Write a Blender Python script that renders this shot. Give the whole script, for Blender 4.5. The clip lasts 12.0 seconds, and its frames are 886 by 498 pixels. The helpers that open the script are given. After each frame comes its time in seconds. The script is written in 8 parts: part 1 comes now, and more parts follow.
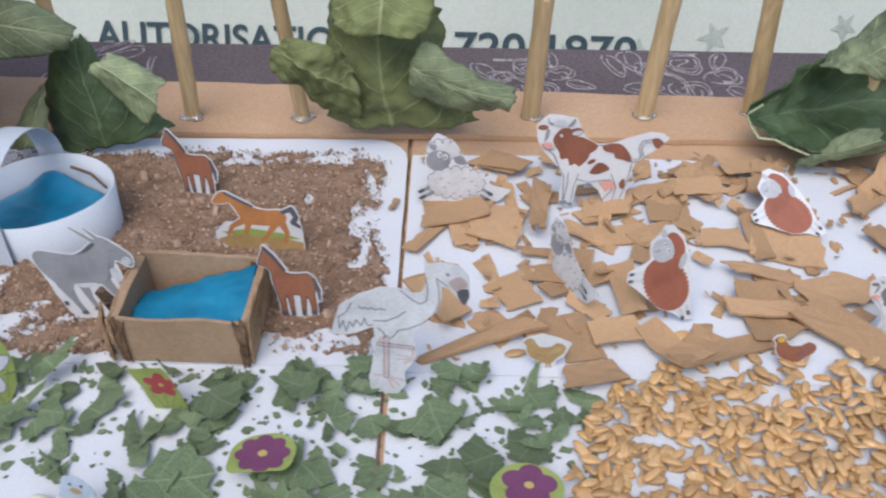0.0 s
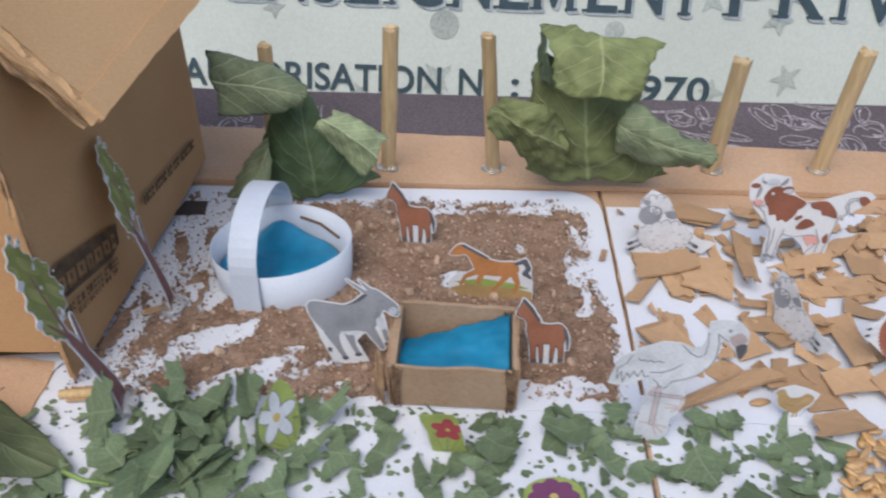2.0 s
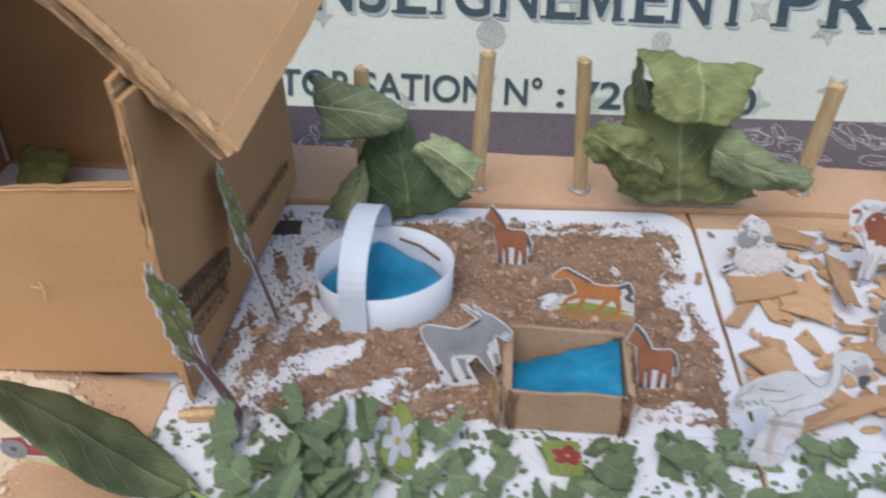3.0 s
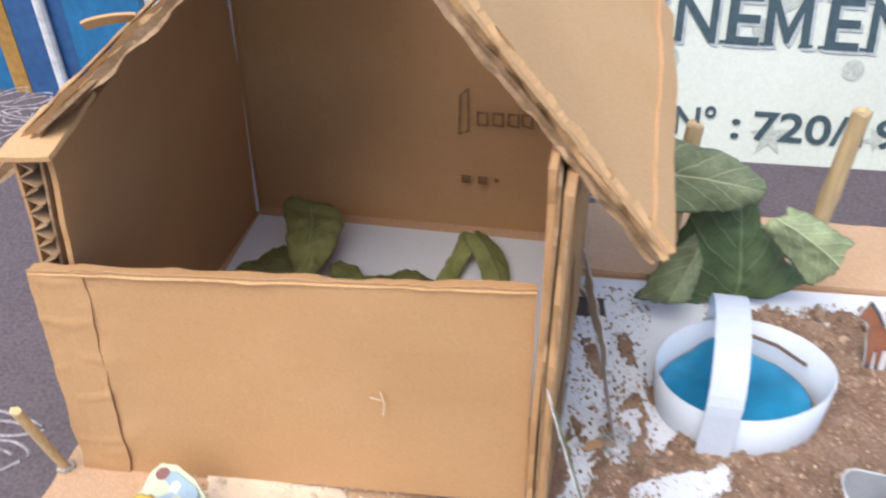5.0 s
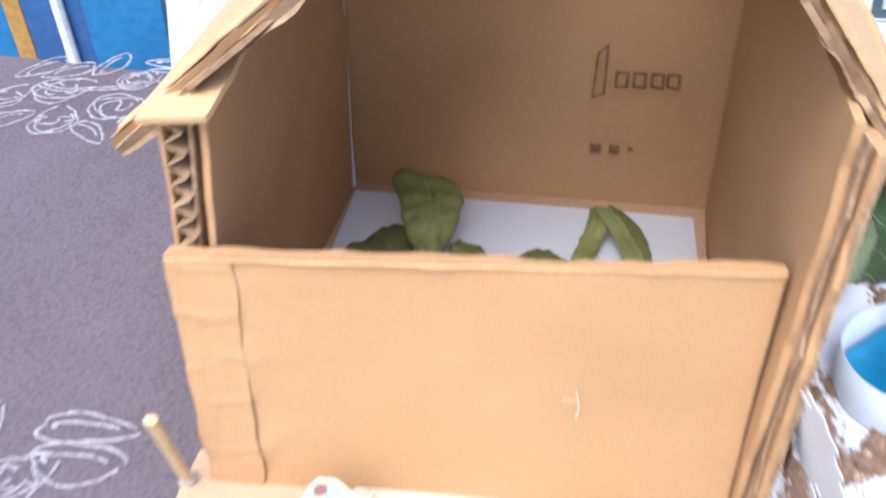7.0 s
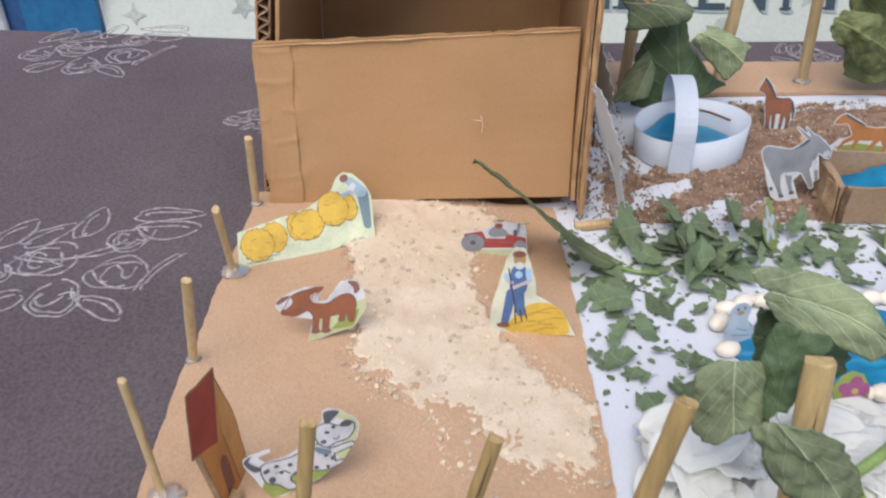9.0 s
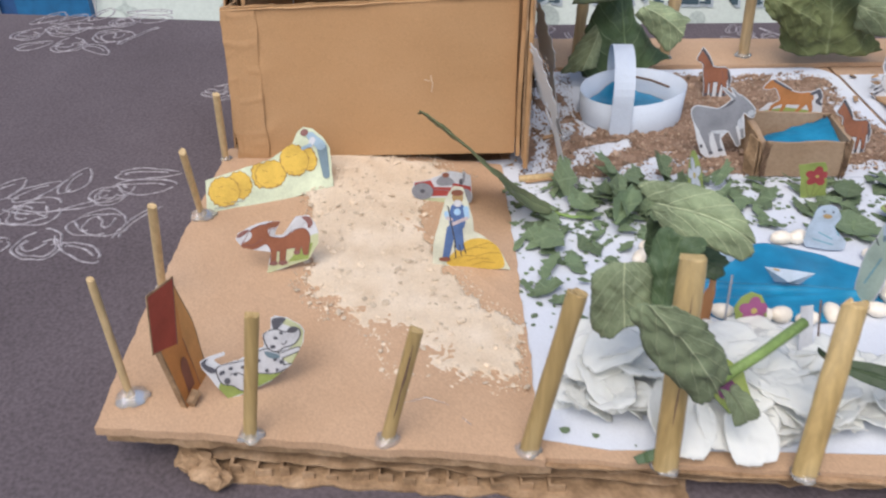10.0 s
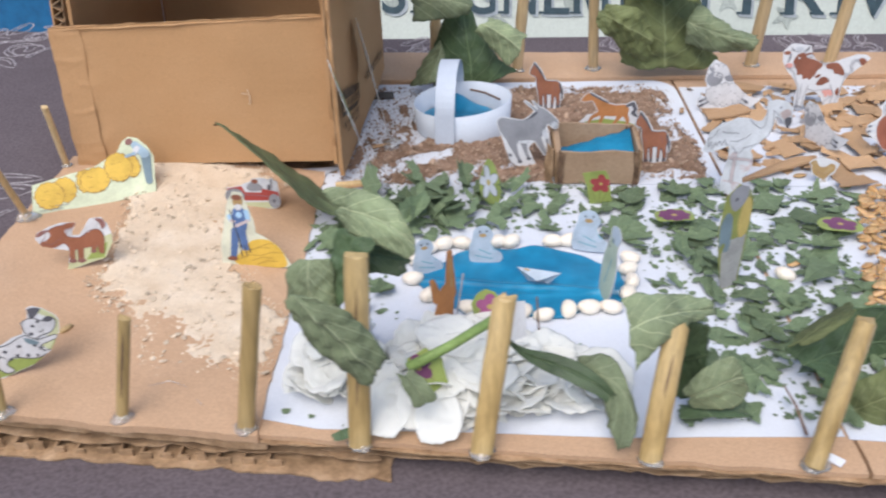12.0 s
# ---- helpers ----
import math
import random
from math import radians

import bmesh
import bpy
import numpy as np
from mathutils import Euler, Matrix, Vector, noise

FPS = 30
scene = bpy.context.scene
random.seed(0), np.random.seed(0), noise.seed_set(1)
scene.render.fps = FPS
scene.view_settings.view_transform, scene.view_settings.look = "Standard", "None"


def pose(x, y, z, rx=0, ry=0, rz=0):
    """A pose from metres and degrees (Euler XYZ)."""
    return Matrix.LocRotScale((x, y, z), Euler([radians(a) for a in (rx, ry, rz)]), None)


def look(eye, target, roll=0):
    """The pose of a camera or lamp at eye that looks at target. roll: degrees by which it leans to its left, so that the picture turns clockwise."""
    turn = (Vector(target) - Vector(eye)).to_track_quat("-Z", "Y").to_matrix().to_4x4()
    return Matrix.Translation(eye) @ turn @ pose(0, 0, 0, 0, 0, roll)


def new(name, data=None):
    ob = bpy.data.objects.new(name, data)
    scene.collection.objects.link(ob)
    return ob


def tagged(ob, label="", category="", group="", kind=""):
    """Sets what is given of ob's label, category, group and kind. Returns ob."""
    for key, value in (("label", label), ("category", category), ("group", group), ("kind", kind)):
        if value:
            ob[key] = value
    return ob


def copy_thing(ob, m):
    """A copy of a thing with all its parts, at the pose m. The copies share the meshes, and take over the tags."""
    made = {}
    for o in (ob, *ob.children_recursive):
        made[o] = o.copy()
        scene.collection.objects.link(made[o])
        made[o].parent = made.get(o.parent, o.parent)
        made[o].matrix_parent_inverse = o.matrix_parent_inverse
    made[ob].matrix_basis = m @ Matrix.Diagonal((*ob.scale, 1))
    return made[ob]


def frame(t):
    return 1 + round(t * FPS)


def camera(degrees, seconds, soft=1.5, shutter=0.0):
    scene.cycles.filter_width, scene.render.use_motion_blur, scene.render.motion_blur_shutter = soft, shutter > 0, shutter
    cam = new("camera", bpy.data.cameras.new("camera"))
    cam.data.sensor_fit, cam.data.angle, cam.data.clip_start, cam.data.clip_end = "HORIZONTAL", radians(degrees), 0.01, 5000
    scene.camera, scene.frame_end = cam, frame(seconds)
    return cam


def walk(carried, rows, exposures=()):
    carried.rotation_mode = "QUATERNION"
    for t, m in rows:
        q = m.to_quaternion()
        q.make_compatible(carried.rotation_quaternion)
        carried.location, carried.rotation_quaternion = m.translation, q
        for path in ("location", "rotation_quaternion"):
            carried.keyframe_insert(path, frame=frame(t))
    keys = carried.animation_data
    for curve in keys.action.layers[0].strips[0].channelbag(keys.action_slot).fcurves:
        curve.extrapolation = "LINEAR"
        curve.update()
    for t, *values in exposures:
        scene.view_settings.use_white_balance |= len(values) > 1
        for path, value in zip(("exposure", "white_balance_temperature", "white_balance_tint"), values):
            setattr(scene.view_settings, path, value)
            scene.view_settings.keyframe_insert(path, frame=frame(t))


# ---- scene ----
cam = camera(54.5, 12.0, soft=2.2, shutter=0.5)
PATH = [
    (0, (0.005, -0.016, 0.274), (-0.016, 1.53, -0.994), -0.1),
    (0.5, (-0.022, -0.023, 0.279), (-0.032, 1.538, -0.971), 0.1),
    (1, (-0.046, -0.033, 0.292), (-0.061, 1.542, -0.941), 0.0),
    (1.5, (-0.071, -0.032, 0.293), (-0.1, 1.551, -0.929), 0.0),
    (2, (-0.105, -0.03, 0.299), (-0.149, 1.555, -0.92), 0.0),
    (2.5, (-0.124, -0.035, 0.306), (-0.182, 1.548, -0.915), -0.2),
    (3, (-0.149, -0.03, 0.312), (-0.237, 1.556, -0.903), -0.6),
    (3.5, (-0.187, -0.013, 0.319), (-0.325, 1.572, -0.893), -1.0),
    (3.7, (-0.197, -0.013, 0.321), (-0.362, 1.572, -0.888), -1.2),
    (5.3, (-0.301, 0.064, 0.292), (-0.575, 1.643, -0.903), -1.8),
    (5.5, (-0.308, 0.078, 0.29), (-0.588, 1.648, -0.916), -1.8),
    (6, (-0.332, 0.124, 0.279), (-0.609, 1.68, -0.948), -1.9),
    (6.5, (-0.345, 0.135, 0.268), (-0.619, 1.681, -0.97), -2.5),
    (7, (-0.359, 0.071, 0.27), (-0.591, 1.628, -0.964), -1.9),
    (7.5, (-0.366, -0.03, 0.287), (-0.471, 1.569, -0.91), -0.6),
    (7.7, (-0.369, -0.066, 0.292), (-0.453, 1.545, -0.89), -0.7),
    (9.3, (-0.364, -0.206, 0.285), (-0.372, 1.439, -0.852), -1.2),
    (9.5, (-0.358, -0.216, 0.284), (-0.366, 1.431, -0.851), -1.2),
    (10, (-0.339, -0.248, 0.282), (-0.344, 1.403, -0.847), -1.1),
    (10.5, (-0.326, -0.268, 0.295), (-0.347, 1.384, -0.831), -1.2),
    (11, (-0.297, -0.276, 0.297), (-0.333, 1.378, -0.826), -1.4),
    (11.5, (-0.246, -0.285, 0.299), (-0.296, 1.374, -0.817), -1.6),
    (12, (-0.196, -0.284, 0.3), (-0.26, 1.375, -0.816), -1.9),
]
EXPOSURES = [(0.0, 0.26, 6260, 10), (2.5, 0.24, 6360, 10), (3.1, 0.28, 6380, 10), (3.7, 0.55, 6360, 10), (5.5, 0.95, 6380, 10), (6.5, 1.25, 6200, 10), (7.0, 1.48, 5800, 10), (7.7, 0.68, 6200, 10), (9.5, 0.34, 6400, 10), (12.0, 0.49, 6320, 10)]
walk(cam, [(t, look(eye, target, roll)) for t, eye, target, roll in PATH], EXPOSURES)

# ---- light: an open yard under bright, hazy sky ----
world = bpy.data.worlds.new("sky")
scene.world = world
world.use_nodes = True
wn = world.node_tree.nodes
sky = wn.new("ShaderNodeTexSky")
sky.sky_type = "NISHITA"
sky.sun_disc = False
sky.sun_elevation = radians(60)
sky.sun_rotation = radians(198)
sky.air_density, sky.dust_density, sky.ozone_density = 1.0, 3.0, 1.0
world.node_tree.links.new(sky.outputs["Color"], wn["Background"].inputs["Color"])
wn["Background"].inputs["Strength"].default_value = 0.15
sun = new("sun", bpy.data.lights.new("sun", "SUN"))
sun.data.energy = 1.5
sun.data.angle = radians(50)
sun.data.color = (1.0, 0.965, 0.93)
sun.matrix_world = look((-0.27, -0.84, 1.52), (0, 0, 0))

# ---- helpers of this scene ----


def node_mat(name, rough=0.8, metallic=0.0, spec=0.3):
    m = bpy.data.materials.new(name)
    m.use_nodes = True
    b = m.node_tree.nodes["Principled BSDF"]
    b.inputs["Roughness"].default_value = rough
    b.inputs["Metallic"].default_value = metallic
    b.inputs["Specular IOR Level"].default_value = spec
    return m, m.node_tree.nodes, m.node_tree.links, b


def surface(name, col, dark=None, light=None, rough=0.8, grain=900.0, blot=40.0, bump=0.15, spec=0.25,
            stretch=(1, 1, 1), vary=0.0, metallic=0.0, height=0.0004, blotch=0.5, speck=0.22):
    """A material with stains at two scales, fine relief, and a shift from piece to piece."""
    m, n, l, b = node_mat(name, rough, metallic, spec)
    dark = dark or tuple(c * 0.72 for c in col)
    light = light or tuple(min(1, c * 1.18) for c in col)
    tc = n.new("ShaderNodeTexCoord")
    mp = n.new("ShaderNodeMapping")
    mp.inputs["Scale"].default_value = stretch
    l.new(tc.outputs["Object"], mp.inputs["Vector"])
    big = n.new("ShaderNodeTexNoise")
    big.inputs["Scale"].default_value = blot
    big.inputs["Detail"].default_value = 5
    l.new(mp.outputs["Vector"], big.inputs["Vector"])
    fine = n.new("ShaderNodeTexNoise")
    fine.inputs["Scale"].default_value = grain
    fine.inputs["Detail"].default_value = 4
    l.new(mp.outputs["Vector"], fine.inputs["Vector"])
    r1 = n.new("ShaderNodeValToRGB")
    r1.color_ramp.elements[0].position, r1.color_ramp.elements[0].color = 0.5 - blotch * 0.5, (*dark, 1)
    r1.color_ramp.elements[1].position, r1.color_ramp.elements[1].color = 0.5 + blotch * 0.5, (*light, 1)
    e = r1.color_ramp.elements.new(0.5)
    e.color = (*col, 1)
    l.new(big.outputs["Fac"], r1.inputs["Fac"])
    mix = n.new("ShaderNodeMix")
    mix.data_type, mix.blend_type = "RGBA", "MULTIPLY"
    mix.inputs["Factor"].default_value = 1.0
    r2 = n.new("ShaderNodeValToRGB")
    r2.color_ramp.elements[0].position, r2.color_ramp.elements[0].color = 0.3, (1 - speck, 1 - speck, 1 - speck, 1)
    r2.color_ramp.elements[1].position, r2.color_ramp.elements[1].color = 0.65, (1.05, 1.05, 1.05, 1)
    l.new(fine.outputs["Fac"], r2.inputs["Fac"])
    l.new(r1.outputs["Color"], mix.inputs["A"])
    l.new(r2.outputs["Color"], mix.inputs["B"])
    out = mix.outputs["Result"]
    if vary:
        info = n.new("ShaderNodeObjectInfo")
        geo = n.new("ShaderNodeNewGeometry")
        add = n.new("ShaderNodeMath")
        add.operation = "ADD"
        l.new(info.outputs["Random"], add.inputs[0])
        l.new(geo.outputs["Random Per Island"], add.inputs[1])
        fr = n.new("ShaderNodeMath")
        fr.operation = "FRACT"
        l.new(add.outputs[0], fr.inputs[0])
        mr = n.new("ShaderNodeMapRange")
        mr.inputs["To Min"].default_value, mr.inputs["To Max"].default_value = 1 - vary, 1 + vary
        l.new(fr.outputs[0], mr.inputs["Value"])
        hs = n.new("ShaderNodeHueSaturation")
        l.new(mr.outputs["Result"], hs.inputs["Value"])
        l.new(out, hs.inputs["Color"])
        out = hs.outputs["Color"]
    l.new(out, b.inputs["Base Color"])
    if bump:
        bp = n.new("ShaderNodeBump")
        bp.inputs["Strength"].default_value = bump
        bp.inputs["Distance"].default_value = height
        l.new(fine.outputs["Fac"], bp.inputs["Height"])
        l.new(bp.outputs["Normal"], b.inputs["Normal"])
    return m


def leaf_mat(name, col, vein, ribs=7.0, rough=0.55, slope=0.55, wide=0.06):
    """Leaf skin: a pale midrib and side veins along the blade's own coordinates, mottled between them."""
    m, n, l, b = node_mat(name, rough, 0.0, 0.35)
    uv = n.new("ShaderNodeUVMap")
    sep = n.new("ShaderNodeSeparateXYZ")
    tc = n.new("ShaderNodeTexCoord")
    wob = n.new("ShaderNodeTexNoise")
    wob.inputs["Scale"].default_value = 60
    l.new(tc.outputs["Object"], wob.inputs["Vector"])

    def op(kind, a, c=None, d=None):
        q = n.new("ShaderNodeMath")
        q.operation = kind
        for k, v in enumerate((a, c, d)):
            if v is None:
                continue
            if isinstance(v, (int, float)):
                q.inputs[k].default_value = v
            else:
                l.new(v, q.inputs[k])
        return q.outputs[0]
    l.new(uv.outputs["UV"], sep.inputs["Vector"])
    u = op("ABSOLUTE", op("SUBTRACT", op("ADD", sep.outputs["X"], op("MULTIPLY", op("SUBTRACT", wob.outputs["Fac"], 0.5), 0.06)), 0.5))
    mid = op("SUBTRACT", 1.0, op("MINIMUM", op("DIVIDE", u, 0.022), 1.0))
    ph = op("FRACT", op("MULTIPLY", op("SUBTRACT", op("ADD", sep.outputs["Y"], op("MULTIPLY", wob.outputs["Fac"], 0.07)), op("MULTIPLY", u, slope)), ribs))
    side = op("SUBTRACT", 1.0, op("MINIMUM", op("DIVIDE", op("ABSOLUTE", op("SUBTRACT", ph, 0.5)), wide), 1.0))
    vo = n.new("ShaderNodeTexVoronoi")
    vo.feature = "DISTANCE_TO_EDGE"
    vo.inputs["Scale"].default_value = 260
    l.new(tc.outputs["Object"], vo.inputs["Vector"])
    net = op("SUBTRACT", 1.0, op("MINIMUM", op("DIVIDE", vo.outputs["Distance"], 0.06), 1.0))
    mask = op("MAXIMUM", op("MAXIMUM", mid, op("MULTIPLY", side, 0.8)), op("MULTIPLY", net, 0.22))
    big = n.new("ShaderNodeTexNoise")
    big.inputs["Scale"].default_value = 55
    big.inputs["Detail"].default_value = 6
    l.new(tc.outputs["Object"], big.inputs["Vector"])
    rp = n.new("ShaderNodeValToRGB")
    rp.color_ramp.elements[0].position, rp.color_ramp.elements[0].color = 0.3, (*[c * 0.6 for c in col], 1)
    rp.color_ramp.elements[1].position, rp.color_ramp.elements[1].color = 0.7, (*[c * 1.35 for c in col], 1)
    l.new(big.outputs["Fac"], rp.inputs["Fac"])
    mix = n.new("ShaderNodeMix")
    mix.data_type = "RGBA"
    l.new(mask, mix.inputs["Factor"])
    l.new(rp.outputs["Color"], mix.inputs["A"])
    mix.inputs["B"].default_value = (*vein, 1)
    info = n.new("ShaderNodeObjectInfo")
    mr = n.new("ShaderNodeMapRange")
    mr.inputs["To Min"].default_value, mr.inputs["To Max"].default_value = 0.72, 1.28
    l.new(info.outputs["Random"], mr.inputs["Value"])
    hs = n.new("ShaderNodeHueSaturation")
    l.new(mr.outputs["Result"], hs.inputs["Value"])
    l.new(mix.outputs["Result"], hs.inputs["Color"])
    l.new(hs.outputs["Color"], b.inputs["Base Color"])
    bp = n.new("ShaderNodeBump")
    bp.inputs["Strength"].default_value = 0.5
    bp.inputs["Distance"].default_value = 0.0012
    l.new(op("ADD", mask, op("MULTIPLY", big.outputs["Fac"], 0.6)), bp.inputs["Height"])
    l.new(bp.outputs["Normal"], b.inputs["Normal"])
    return m


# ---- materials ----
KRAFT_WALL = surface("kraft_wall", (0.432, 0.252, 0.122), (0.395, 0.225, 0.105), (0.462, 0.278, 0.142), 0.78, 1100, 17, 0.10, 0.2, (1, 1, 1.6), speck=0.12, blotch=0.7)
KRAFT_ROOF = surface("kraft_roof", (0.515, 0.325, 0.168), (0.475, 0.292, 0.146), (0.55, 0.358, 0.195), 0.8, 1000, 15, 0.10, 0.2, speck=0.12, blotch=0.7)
KRAFT_BASE = surface("kraft_base", (0.488, 0.318, 0.196), (0.43, 0.268, 0.156), (0.545, 0.372, 0.245), 0.72, 900, 22, 0.14, 0.2, speck=0.16, blotch=1.0)
# Torn-edge brown; its darkness also stands for shade below the platform's top board.
KRAFT_EDGE = surface("kraft_torn_shaded_edge", (0.36, 0.235, 0.135), (0.20, 0.125, 0.07), (0.50, 0.345, 0.215), 0.9, 500, 90, 0.4, 0.1)
KRAFT_BIT = surface("kraft_scrap", (0.435, 0.278, 0.155), (0.36, 0.22, 0.118), (0.50, 0.335, 0.20), 0.85, 800, 60, 0.3, 0.15, vary=0.2)
PAPER = surface("white_paper", (0.59, 0.612, 0.655), (0.535, 0.557, 0.605), (0.62, 0.642, 0.68), 0.7, 1200, 9, 0.04, 0.25, speck=0.05)
# White basket paper with its bluish shade put into the colour.
BASKETPAPER = surface("shaded_basket_paper", (0.52, 0.57, 0.645), (0.47, 0.52, 0.60), (0.55, 0.60, 0.67), 0.7, 1200, 25, 0.05, 0.25, speck=0.05)
REED_TAN = surface("varnished_reed", (0.47, 0.345, 0.185), (0.37, 0.26, 0.125), (0.55, 0.42, 0.25), 0.3, 420, 60, 0.4, 0.5, (1, 1, 0.1), vary=0.1)
CARD = surface("paper_card", (0.60, 0.61, 0.625), (0.54, 0.55, 0.57), (0.64, 0.65, 0.66), 0.6, 1200, 30, 0.04, 0.3, speck=0.05)
GREYCARD = surface("grey_card", (0.36, 0.36, 0.345), rough=0.7, blot=60)
SOIL = surface("dry_soil", (0.335, 0.218, 0.150), (0.235, 0.147, 0.098), (0.425, 0.295, 0.215), 0.95, 1100, 90, 1.0, 0.1, height=0.002, blotch=0.5, speck=0.35)
CLOD = surface("soil_clod", (0.39, 0.275, 0.198), (0.27, 0.18, 0.125), (0.51, 0.39, 0.295), 0.95, 1500, 200, 0.8, 0.1, vary=0.4, height=0.001)
DUST = surface("sawdust", (0.69, 0.562, 0.415), (0.61, 0.475, 0.335), (0.75, 0.63, 0.49), 0.95, 1500, 55, 0.7, 0.1, height=0.0009, speck=0.14)
FLAKE = surface("sawdust_flake", (0.62, 0.50, 0.365), rough=0.95, vary=0.22, bump=0.5)
BLUE = surface("blue_film", (0.008, 0.185, 0.335), (0.004, 0.14, 0.27), (0.02, 0.24, 0.41), 0.32, 60, 30, 0.12, 0.5, height=0.003)
CLOTH = surface("blue_cloth", (0.010, 0.19, 0.33), (0.005, 0.14, 0.26), (0.02, 0.24, 0.40), 0.6, 60, 40, 0.3, 0.3, height=0.002)
REED = surface("dry_reed", (0.43, 0.30, 0.125), (0.31, 0.205, 0.075), (0.53, 0.39, 0.19), 0.42, 420, 60, 0.4, 0.4, (1, 1, 0.1), vary=0.14)
PALEWOOD = surface("pale_wood", (0.56, 0.40, 0.20), (0.44, 0.29, 0.13), (0.64, 0.48, 0.27), 0.6, 500, 70, 0.4, 0.3, (1, 1, 0.15))
GRAIN = surface("wheat_grain", (0.525, 0.322, 0.140), (0.40, 0.22, 0.08), (0.65, 0.45, 0.25), 0.32, 700, 200, 0.2, 0.5, vary=0.2)
gq = GRAIN.node_tree.nodes["Principled BSDF"]
gq.inputs["Subsurface Weight"].default_value = 0.3
gq.inputs["Subsurface Radius"].default_value = (0.002, 0.0012, 0.0006)
gq.inputs["Subsurface Scale"].default_value = 1.0
BEAN = surface("white_bean", (0.78, 0.70, 0.58), (0.70, 0.60, 0.47), (0.83, 0.77, 0.67), 0.3, 900, 90, 0.05, 0.45, vary=0.06, speck=0.05)
PETAL = surface("white_petal", (0.84, 0.84, 0.80), (0.81, 0.805, 0.765), (0.86, 0.86, 0.83), 0.75, 300, 60, 0.12, 0.12, height=0.0005, speck=0.03)
pn = PETAL.node_tree.nodes
through_light = pn.new("ShaderNodeBsdfTranslucent")
through_light.inputs["Color"].default_value = (0.86, 0.87, 0.82, 1)
blend = pn.new("ShaderNodeMixShader")
blend.inputs["Fac"].default_value = 0.38
PETAL.node_tree.links.new(pn["Principled BSDF"].outputs["BSDF"], blend.inputs[1])
PETAL.node_tree.links.new(through_light.outputs["BSDF"], blend.inputs[2])
PETAL.node_tree.links.new(blend.outputs["Shader"], pn["Material Output"].inputs["Surface"])
TABLE = surface("grey_tablecloth", (0.126, 0.102, 0.109), (0.108, 0.087, 0.093), (0.144, 0.118, 0.126), 0.9, 480, 9, 0.5, 0.15, height=0.0006, speck=0.36)
THREAD = surface("white_thread", (0.29, 0.262, 0.272), (0.16, 0.138, 0.146), (0.46, 0.43, 0.44), 0.9, 900, 260, 0.4, 0.1)
BANNER = surface("printed_banner", (0.50, 0.54, 0.485), (0.455, 0.497, 0.445), (0.54, 0.58, 0.525), 0.55, 200, 3, 0.03, 0.3, speck=0.05)
BANNERMARK = surface("banner_mark", (0.385, 0.425, 0.385), rough=0.55, grain=200, blot=8, bump=0)
BANNERINK = surface("banner_ink", (0.045, 0.075, 0.09), rough=0.5, grain=200, blot=8, bump=0)
BANNERSHADE = surface("banner_ink_pale", (0.36, 0.40, 0.42), rough=0.5, grain=200, blot=8, bump=0)
GATEBLUE = surface("blue_paint", (0.009, 0.115, 0.27), (0.006, 0.085, 0.21), (0.018, 0.155, 0.33), 0.4, 60, 5, 0.1, 0.5)
GATENAVY = surface("navy_paint", (0.02, 0.075, 0.20), rough=0.4, grain=60, blot=5, bump=0.1, spec=0.5)
GATEGOLD = surface("ochre_paint", (0.34, 0.185, 0.05), rough=0.5, grain=90, blot=8)
CONCRETE = surface("yard_concrete", (0.30, 0.29, 0.275), rough=0.9, grain=60, blot=2, bump=0.3, height=0.003)
INK = surface("print_ink", (0.07, 0.065, 0.07), rough=0.6, bump=0)
STAMP = surface("stamp_ink", (0.19, 0.105, 0.052), (0.12, 0.066, 0.036), (0.33, 0.19, 0.095), 0.75, 700, 200, 0, 0.2)
WALLINK = surface("wall_print_ink", (0.085, 0.058, 0.038), (0.06, 0.04, 0.028), (0.19, 0.115, 0.06), 0.75, 700, 160, 0, 0.2)
TAPE = surface("dark_tape", (0.05, 0.04, 0.035), rough=0.5, bump=0.1)
P_BROWN = surface("print_brown", (0.285, 0.118, 0.068), rough=0.55, bump=0, blot=60, speck=0.08)
P_RED = surface("print_rust", (0.285, 0.105, 0.068), rough=0.55, bump=0, blot=60, speck=0.08)
P_COW = surface("print_cow_brown", (0.235, 0.092, 0.058), rough=0.55, bump=0, blot=60, speck=0.08)
P_ORANGE = surface("print_orange", (0.42, 0.185, 0.07), rough=0.55, bump=0, blot=60, speck=0.08)
P_GREY = surface("print_grey", (0.25, 0.255, 0.275), rough=0.55, bump=0, blot=60, speck=0.08)
P_PALE = surface("print_pale_grey", (0.53, 0.55, 0.575), rough=0.55, bump=0, blot=60, speck=0.08)
P_LIGHT = surface("print_white_grey", (0.55, 0.55, 0.56), rough=0.55, bump=0, blot=60, speck=0.08)
P_DARK = surface("print_charcoal", (0.10, 0.10, 0.115), rough=0.55, bump=0, blot=60, speck=0.08)
P_OLIVE = surface("print_olive", (0.225, 0.245, 0.075), rough=0.55, bump=0, blot=90, speck=0.08)
P_MINT = surface("print_pale_green", (0.56, 0.60, 0.42), rough=0.55, bump=0, blot=60, speck=0.08)
P_SAGE = surface("print_sage", (0.40, 0.47, 0.38), rough=0.55, bump=0, blot=60, speck=0.08)
P_YELLOW = surface("print_yellow", (0.62, 0.405, 0.07), rough=0.55, bump=0, blot=60, speck=0.08)
P_PURPLE = surface("print_purple", (0.165, 0.055, 0.12), rough=0.55, bump=0, blot=60, speck=0.08)
P_CRIMSON = surface("print_crimson", (0.33, 0.06, 0.065), rough=0.55, bump=0, blot=60, speck=0.06)
P_CARRED = surface("print_red", (0.36, 0.065, 0.055), rough=0.55, bump=0, blot=60, speck=0.08)
